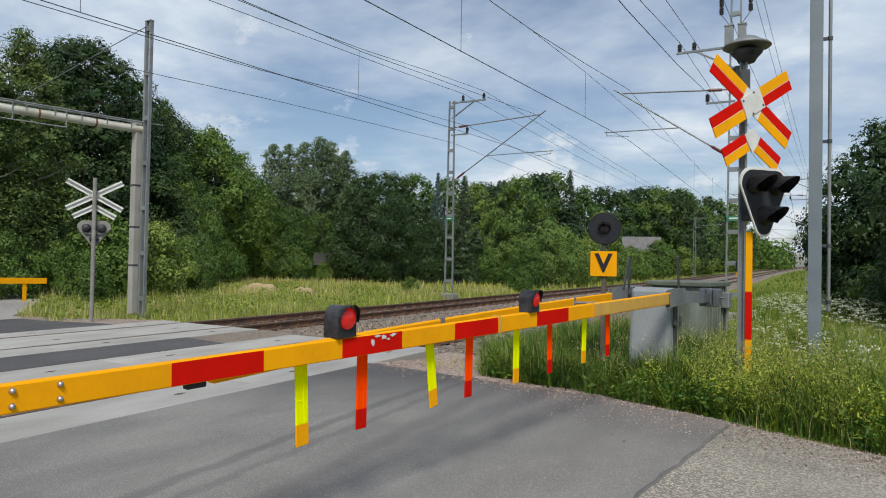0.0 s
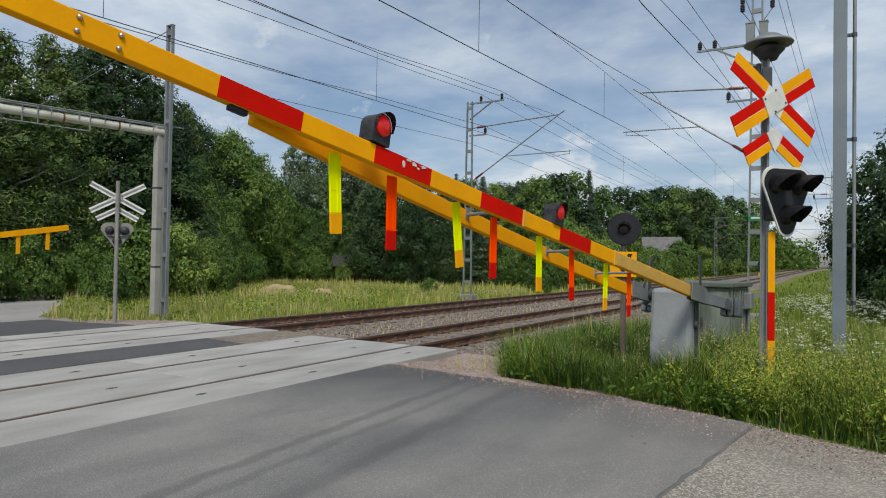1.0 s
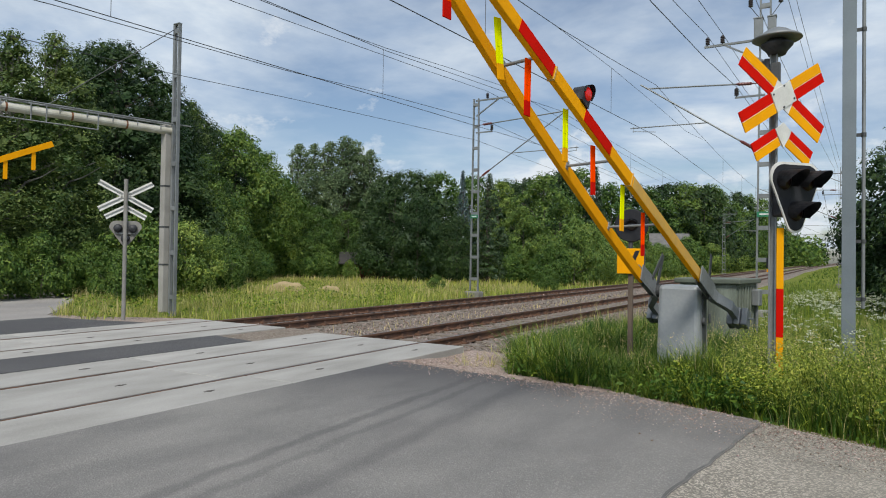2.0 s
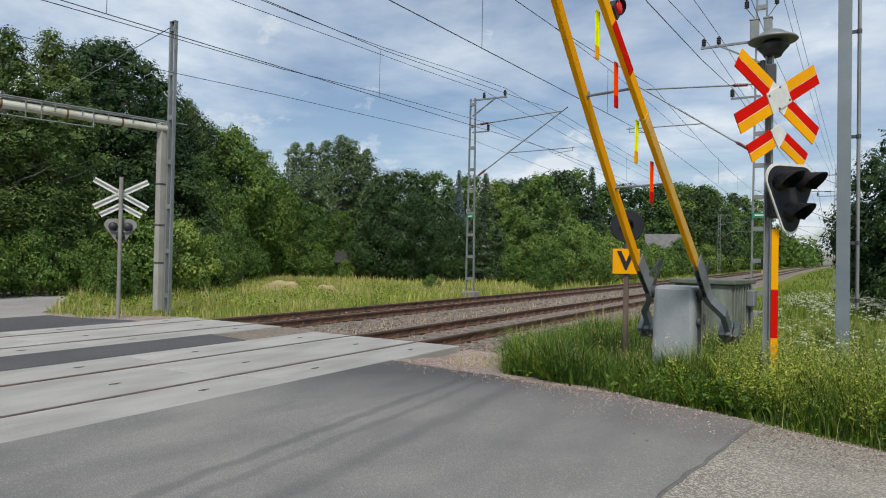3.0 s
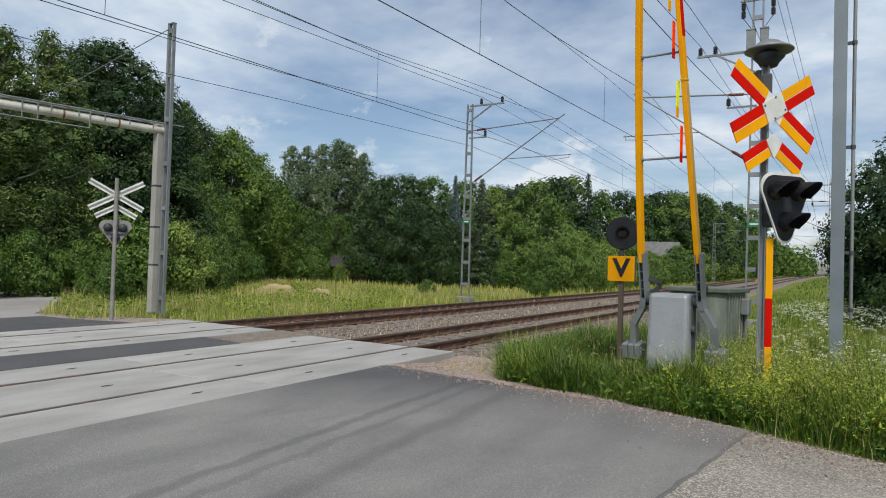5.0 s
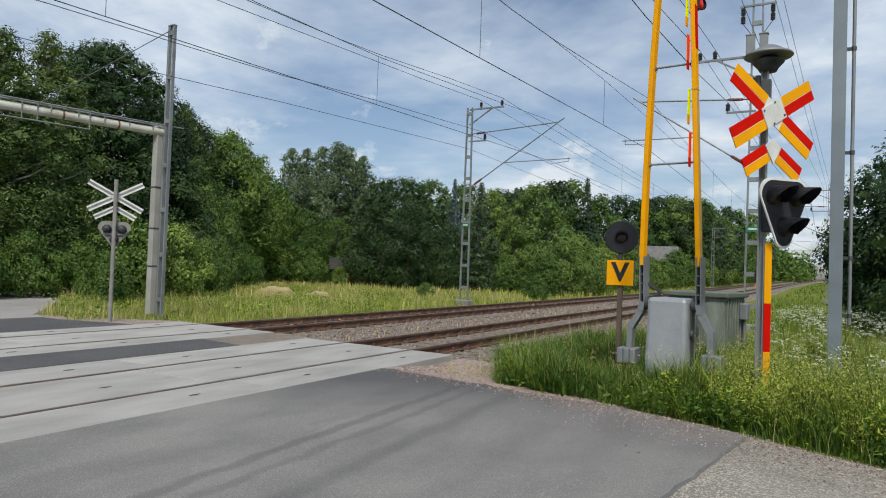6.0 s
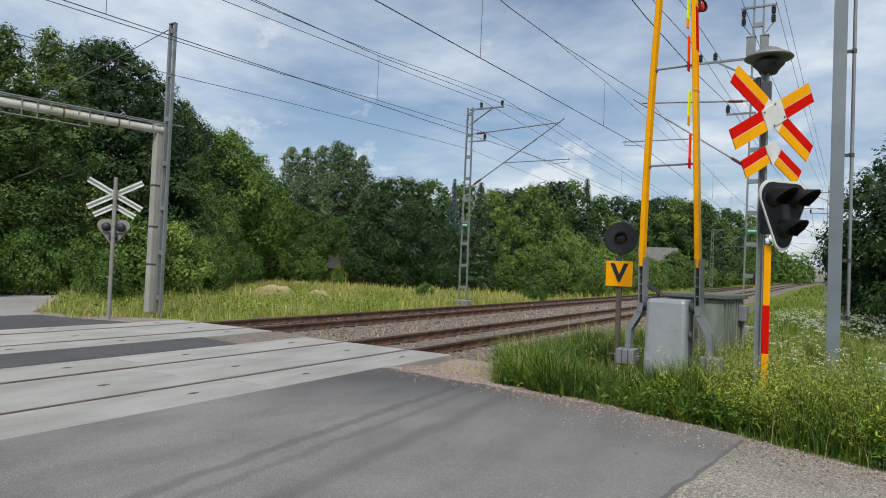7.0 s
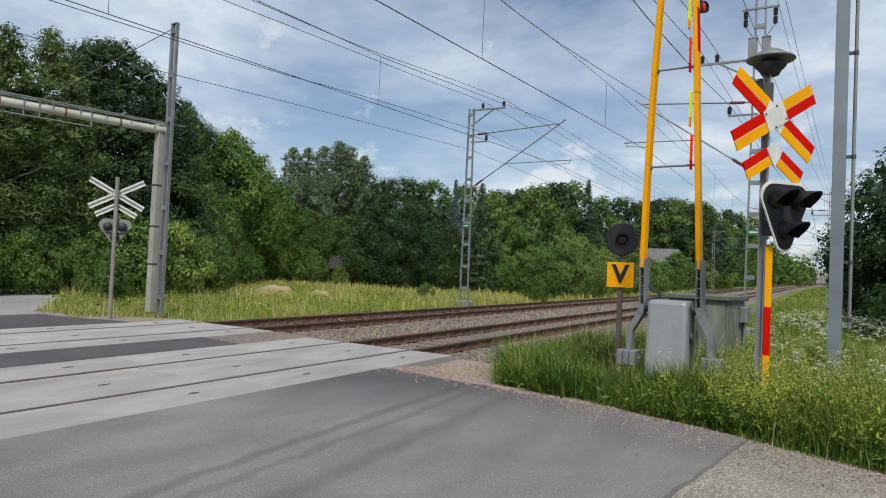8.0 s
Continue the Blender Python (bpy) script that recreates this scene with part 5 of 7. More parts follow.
def build_wires():
    """Wires dip towards the road and run on level behind it."""
    for wx, zc, zm, zc0, zm0, ym, y2, mess in (
            (-4.3, 6.48, 8.3, 5.56, 7.0, FAR_Y, 97.0, ((0.35, 7.14), (4.8, 7.29), (8.6, 7.58), (12.5, 7.86))),
            (0.9, 6.03, 7.85, 5.16, 6.6, NEAR_Y, 52.0, ((2.07, 6.81), (4.4, 6.95), (8.5, 7.32)))):
        wire("contact_wire", [(wx, -45, zc0), (wx, -5, zc0), (wx, ym, zc), (wx - 0.3, y2, zc), (wx, y2 + 60, zc), (wx, y2 + 400, zc)], 0.0, 0.0085, "taut copper contact wire over the track", 4)
        wire("messenger_wire", [(wx, -45, zm0), (wx, -5, zm0)] + [(wx, y, z) for y, z in mess] + [(wx, ym, zm)], 0.0, 0.0085, "thin dark catenary messenger wire", 2)
        wire("messenger_wire", [(wx, ym, zm), (wx - 0.3, y2, zm), (wx, y2 + 60, zm), (wx, y2 + 400, zm)], 0.3, 0.0085, "thin dark catenary messenger wire farther along the track")
        # stitch wire under the bracket, from which the nearest droppers hang
        if wx > 0:
            wire("stitch_wire", [(wx, 4.4, 6.94), (wx, 8.5, 7.08), (wx, ym, 7.14), (wx, ym + 5.5, 7.14), (wx, ym + 9.5, 7.45)], 0.0, 0.006, "thin stitch wire below the messenger wire", 2)
        for y in (-8.0, 0.72 if wx > 0 else -3.3, 4.66 if wx < 0 else 8.6, 30.0, 38.5, 47.0):
            t = (y + 5) / (ym + 5)
            ys, zs = [-5] + [q[0] for q in mess] + [ym], [zm0] + [q[1] for q in mess] + [zm]
            lo = zc0 + (zc - zc0) * min(1, max(0, t))
            hi = 7.08 if y == 8.6 else (float(np.interp(y, ys, zs)) if t < 1 else zm - 0.25)
            b = bm_new(); rod(b, (0, 0, 0), (0, 0, hi - lo), 0.006, seg=5)
            tagged(part("dropper_wire", b, M_WIRE, m=pose(wx, y, lo)), "thin dropper wire between contact and messenger wire", "wire", "dropper wires")
    for x, x2, ym, y2, z0, z, knots in (
            (-7.95, -7.6, FAR_Y, 97.0, 8.15, 9.6, ((2.6, 8.6), (7.2, 8.88), (12.5, 9.2))),
            (-6.85, -6.6, FAR_Y, 97.0, 8.05, 9.62, ((2.7, 8.42), (5.9, 8.57), (8.3, 8.74), (13.0, 9.2))),
            (-7.7, -7.4, FAR_Y, 97.0, 6.55, 8.03, ((-2.5, 6.75), (2.2, 6.98), (4.4, 7.1), (9.2, 7.48))),
            (3.1, 5.2, NEAR_Y, 52.0, 7.55, 9.33, ((5.0, 8.4), (9.1, 8.89))),
            (2.62, 4.6, NEAR_Y, 52.0, 7.4, 9.33, ((3.5, 8.12), (8.0, 8.6))),
            (3.55, 5.4, NEAR_Y, 52.0, 5.9, 7.46, ((2.2, 6.3), (8.0, 6.8)))):
        wire("feeder_wire", [(x, -45, z0), (x, -5, z0)] + [(x, y, zz) for y, zz in knots] + [(x, ym, z)], 0.0, 0.0095, "dark feeder wire on insulators", 2)
        wire("feeder_wire", [(x, ym, z), (x2, y2, 9.15 if z > 9 else 7.7), (x2, y2 + 70, 9.15 if z > 9 else 7.7), (x2, y2 + 300, 9.15 if z > 9 else 7.7)], 0.35, 0.0095, "dark feeder wire farther along the masts")
    wire("earth_wire", [(-8.55, -45.0, 6.1), (-8.55, -3.0, 6.1), (-8.55, 1.2, 6.3), (-8.55, 5.3, 6.58), (-8.55, 11.6, 6.94), (-8.55, FAR_Y, 7.3)], 0.0, 0.0085, "dark earth wire along the masts", 2)
    wire("earth_wire", [(-8.55, FAR_Y, 7.3), (-8.3, 97.0, 7.0)], 0.3, 0.0085, "dark earth wire farther along the masts")
    # lines from the switch gear to the masts beside the near track
    for a, b in (((4.97, NEAR_Y, 10.6), (6.45, 52.0, 9.3)), ((5.2, NEAR_Y, 10.6), (6.72, 52.0, 9.3)), ((4.8, NEAR_Y, 8.4), (6.2, 52.0, 9.3))):
        wire("feeder_wire", [(a[0] - 1.2 * (b[0] - a[0]), -30.0, a[2] + 1.4), a, b, (b[0] + 0.1, 110.0, 9.2), (b[0] + 0.3, 300.0, 11.0)], 0.12, 0.008, "thin dark feeder wire beside the near track")


build_wires()


# ---- buildings and mounds ----
def build_house(name, x, y, turn, length, depth, wall, ridge, label, wall_mat, roof_mat, windows=3):
    rt = root(name, pose(x, y, -0.3, 0, 0, turn), label, "house")
    bm = bm_new(); box(bm, (0, 0, wall / 2), (length, depth, wall))
    for sx in (-1, 1):
        plate(bm, [(-depth / 2, wall), (depth / 2, wall), (0, ridge)], 0.12, Matrix.Translation((sx * (length / 2 - 0.06), 0, 0)) @ Matrix.Rotation(radians(90), 4, "Z"))
    w = part("wall", bm, wall_mat, rt)
    for sy in (-1, 1):
        bm = bm_new(); bar(bm, (0, sy * (depth / 2 + 0.4), wall - 0.15), (0, 0, ridge + 0.06), length + 0.8, 0.10, (0, 0, 1))
        part("roof", bm, roof_mat, rt, "sheet roof slope")
    for k in range(windows):
        bm = bm_new(); box(bm, (-length * 0.3 + k * length * 0.3, -depth / 2 - 0.02, wall * 0.55), (0.9, 0.08, 0.9))
        wn_ = part("window", bm, M_WHITE, rt, "white framed window")
        bm = bm_new(); box(bm, (-length * 0.3 + k * length * 0.3, -depth / 2 - 0.07, wall * 0.55), (0.74, 0.02, 0.74))
        part("pane", bm, M_DARKGLASS, wn_)


def mound(x, y, rx, ry, h, label):
    bm = bm_new()
    bmesh.ops.create_icosphere(bm, subdivisions=4, radius=1)
    for v in bm.verts:
        k = 1 + 0.18 * noise.noise(v.co * 1.6) + 0.06 * noise.noise(v.co * 6)
        v.co = Vector((v.co.x * rx * k, v.co.y * ry * k, max(-0.15, v.co.z * h * k)))
    tagged(part("sand_mound", bm, M_SAND, smooth=True, m=pose(x, y, -0.3)), label, "mound", "sand mounds")


build_house("red_barn", -29.0, 36.9, 38, 4.6, 3.0, 1.45, 2.25, "small red wooden barn with dark roof under the trees", M_REDWOOD, M_ROOF_DARK, 0)
build_house("cottage", -14.9, 90.5, 15, 4.8, 5.6, 3.4, 6.0, "grey-walled cottage with grey roof behind shrubs", M_CONCRETE_DK, M_ROOF, 0)
mound(-17.6, 14.9, 1.25, 0.8, 0.55, "low bare sandy mound in the meadow")
mound(-15.4, 15.6, 0.75, 0.5, 0.40, "small grassy sandy mound in the meadow")


# ---- trees ----
def leaf_mesh(name, centres, sizes, seed, material, up=0.35, long=0.55, facing=None):
    """Small rhombic leaves at the given places, joined into one mesh; facing: the way each leaf looks."""
    rng = np.random.default_rng(seed)
    n = len(centres)
    u = rng.normal(0, 1, (n, 3))
    if facing is None:
        u[:, 2] *= 0.7
        w = rng.normal(0, 1, (n, 3)) + np.array([0, 0, up * 2])
    else:
        w = facing
        u -= w * ((u * w).sum(1) / ((w * w).sum(1) + 1e-9))[:, None]
    u /= np.linalg.norm(u, axis=1)[:, None] + 1e-9
    v = np.cross(u, w); v /= np.linalg.norm(v, axis=1)[:, None] + 1e-9
    s = np.asarray(sizes)[:, None]
    if facing is None:
        verts = np.stack([centres - u * s, centres + v * s * long, centres + u * s, centres - v * s * long], 1).reshape(-1, 3)
    else:
        verts = np.stack([centres - u * s + v * s * long, centres + u * s, centres - u * s - v * s * long], 1).reshape(-1, 3)
    k = len(verts) // n
    faces = np.arange(k * n).reshape(-1, k)
    verts, faces = np.asarray(verts, np.float32), np.asarray(faces, np.int32)
    me = bpy.data.meshes.new(name)
    me.vertices.add(len(verts)); me.vertices.foreach_set("co", verts.ravel())
    me.loops.add(faces.size); me.loops.foreach_set("vertex_index", faces.ravel())
    me.polygons.add(n); me.polygons.foreach_set("loop_start", np.arange(0, k * n, k, dtype=np.int32))
    me.update(calc_edges=True)
    me.materials.append(material)
    return me


def limb(bm, a, b, r0, r1, rng, bend=0.12, steps=4):
    a, b = Vector(a), Vector(b)
    prev, rp = a, r0
    for k in range(1, steps + 1):
        t = k / steps
        p = a.lerp(b, t) + Vector(rng.normal(0, bend * (b - a).length / steps, 3)) * (1 if k < steps else 0)
        rod(bm, prev, p, rp, r0 + (r1 - r0) * t, seg=5, cap=False)
        prev, rp = p, r0 + (r1 - r0) * t
    return prev


def tree_kind(seed, radius, low, lobes, count, leaf, material, bark, shape="round", droop=0.0, lobe_r=1.0):
    """Trunk and crown meshes of a tree 10 m high: leafy lobes round the limbs, each with a shell of small leaves and a close core."""
    rng = np.random.default_rng(seed)
    bm = bm_new()
    limb(bm, (0, 0, -0.3), (rng.normal(0, 0.2), rng.normal(0, 0.2), 8.8), 0.20, 0.03, rng, 0.05, 7)
    bulges = [(rng.uniform(0, 6.28), rng.uniform(0.1, 0.9), rng.uniform(0.72, 1.22)) for _ in range(8)]
    cs, rs = [], []
    for i in range(lobes):
        t = (i + rng.uniform(0, 1)) / lobes
        if shape == "round":
            env = radius * max(0.0, math.sin(math.pi * (0.16 + 0.80 * t) ** 0.9)) ** 0.7
            t = t ** 0.9
        elif shape == "column":
            env = radius * min(1, 2.5 * t + 0.45) * (1 - t ** 2.4) ** 0.7 + 0.06
        else:
            env = radius * (1 - t) ** 0.9 + 0.06
        r = lobe_r * rng.uniform(0.65, 1.25) * (1 - 0.45 * t)
        if shape == "cone":
            r = lobe_r * (0.35 + 0.65 * (1 - t)) * rng.uniform(0.8, 1.15)
        top = 9.75 - r * 0.7
        z = low + r * 0.5 + (top - low - r * 0.5) * t
        a = i * 2.39996 + rng.normal(0, 0.5)
        k = 1.0
        for la, lt, lk in bulges:
            k += (lk - 1) * math.exp(-(math.remainder(a - la, 6.2832) ** 2) / 0.5 - (t - lt) ** 2 / 0.05)
        q = max(0.0, env * k - 0.6 * r) * (1.0 if rng.uniform() < 0.72 else rng.uniform(0.1, 0.8))
        cs.append((q * math.cos(a), q * math.sin(a), z - droop * q)); rs.append(r)
    cs, rs = np.array(cs), np.array(rs)
    for c in cs[:: 3]:
        zb = max(low * 0.7, c[2] - rng.uniform(0.6, 1.8))
        limb(bm, (0, 0, min(8.4, zb)), c, 0.05, 0.015, rng, 0.15, 3)
    share = rs ** 2 / (rs ** 2).sum()
    pts, nrm, sz = [], [], []
    flat = 0.72 if shape != "cone" else 0.34
    for c, r, part_of in zip(cs, rs, share):
        m = int(count * part_of * 1.4)
        out = np.array([c[0], c[1], 0.35 * (c[2] - 4.5)]); out /= np.linalg.norm(out) + 0.4
        d = rng.normal(0, 1, (m, 3)); d /= np.linalg.norm(d, axis=1)[:, None]
        d = d[d @ out + 0.35 * d[:, 2] > -0.45]
        # tufts on the lobe: short bumps and hollows
        tuft = np.array([noise.noise(Vector(q * 2.6 + c)) for q in d])
        rad = r * (1.0 + 0.42 * tuft) * rng.uniform(0.70, 1.06, len(d))
        p = c + d * rad[:, None] * np.array([1, 1, flat])
        if shape == "cone":
            p[:, 2] -= 0.35 * np.maximum(0, np.linalg.norm(p[:, :2], axis=1) - np.linalg.norm(c[:2]) * 0.4)
        if droop > 0.25:
            p[:, 2] -= 0.5 * r * rng.uniform(0, 1, len(d)) ** 2
        inside = (np.linalg.norm(p[:, None] - cs[None], axis=2) / rs[None] < 0.55).any(1)
        hollow = (tuft < -0.22) & (rng.uniform(0, 1, len(d)) < 0.7)
        ok = ~inside & ~hollow
        pts.append(p[ok]); nrm.append((d * 0.75 + out * 0.25 + np.array([0, 0, 0.45]) + rng.normal(0, 0.42, d.shape))[ok])
        sz.append(leaf * rng.uniform(0.6, 1.35, ok.sum()))
        g = 16
        d = rng.normal(0, 1, (g, 3)); d /= np.linalg.norm(d, axis=1)[:, None]
        pts.append(c + d * r * rng.uniform(0.1, 0.62, (g, 1)) * np.array([1, 1, flat])); nrm.append(d + rng.normal(0, 0.5, d.shape)); sz.append(r * rng.uniform(0.22, 0.36, g))
    pts, nrm, sz = np.concatenate(pts), np.concatenate(nrm), np.concatenate(sz)
    ok = pts[:, 2] > 0.05
    return mesh_of(bm, "trunk", bark), leaf_mesh("crown", pts[ok], sz[ok], seed + 1, material, long=0.6, facing=nrm[ok])


KINDS = {
    "birch": tree_kind(11, 2.4, 0.3, 100, 40000, 0.043, M_LEAF_BIRCH, M_BIRCH, "column", 0.35, 0.85),
    "alder": tree_kind(12, 2.9, 0.4, 70, 32000, 0.056, M_LEAF_DARK, M_BARK, "round", 0.1, 1.15),
    "maple": tree_kind(13, 3.7, 0.3, 60, 18500, 0.092, M_LEAF, M_BARK, "round", 0.1, 1.4),
    "oak": tree_kind(14, 4.3, 0.2, 60, 18500, 0.096, M_LEAF_DARK, M_BARK, "round", 0.1, 1.6),
    "willow": tree_kind(15, 4.0, 0.2, 56, 17500, 0.096, M_LEAF_LIGHT, M_BARK, "round", 0.15, 1.5),
    "poplar": tree_kind(26, 1.75, 0.3, 90, 16000, 0.060, M_LEAF_POPLAR, M_BARK, "round", 0.0, 0.72),
    "spruce": tree_kind(17, 2.7, 0.2, 96, 16500, 0.066, M_NEEDLE, M_BARK, "cone", 0.0, 0.85),
    "blue_spruce": tree_kind(18, 2.7, 0.2, 96, 16500, 0.066, M_NEEDLE_BLUE, M_BARK, "cone", 0.0, 0.85),
    "bush": tree_kind(19, 6.0, 0.0, 46, 11500, 0.185, M_LEAF, M_BARK, "round", 0.05, 2.5),
    "light_bush": tree_kind(20, 6.0, 0.0, 46, 11500, 0.185, M_LEAF_LIGHT, M_BARK, "round", 0.05, 2.5),
    "far_maple": tree_kind(23, 3.6, 0.3, 46, 8200, 0.142, M_LEAF, M_BARK, "round", 0.1, 1.45),
    "far_oak": tree_kind(24, 4.2, 0.2, 46, 8200, 0.150, M_LEAF_DARK, M_BARK, "round", 0.1, 1.6),
}
TREE_WORDS = {"birch": "slender birch tree with hanging green leaves", "alder": "tall dark green alder tree", "maple": "broad green leafy tree at the meadow's edge",
              "oak": "wide dark green leafy tree", "willow": "large light green leafy tree", "poplar": "slim grey-green poplar with sparse crown",
              "spruce": "dark green spruce with tiered branches", "blue_spruce": "blue-grey spruce among leafy trees",
              "bush": "dense green leafy bush", "light_bush": "light green leafy bush", "far_maple": "distant green leafy tree beside the railway", "far_oak": "distant dark green leafy tree"}


def plant(kind, x, y, h, width=1.0):
    """A tree of that kind, h metres high; width stretches its crown."""
    bush = "bush" in kind
    z = ground_z(x, y)
    k = h / 10
    rt = root("bush" if bush else "tree", Matrix.Translation((x, y, z)) @ Matrix.Rotation(random.uniform(0, 6.28), 4, "Z") @ Matrix.Diagonal((k * width, k * width, k, 1)),
              TREE_WORDS[kind], "bush" if bush else "tree", "bushes" if bush else "trees")
    for name, me in zip(("trunk", "crown"), KINDS[kind]):
        o = new(name, me); o.parent = rt


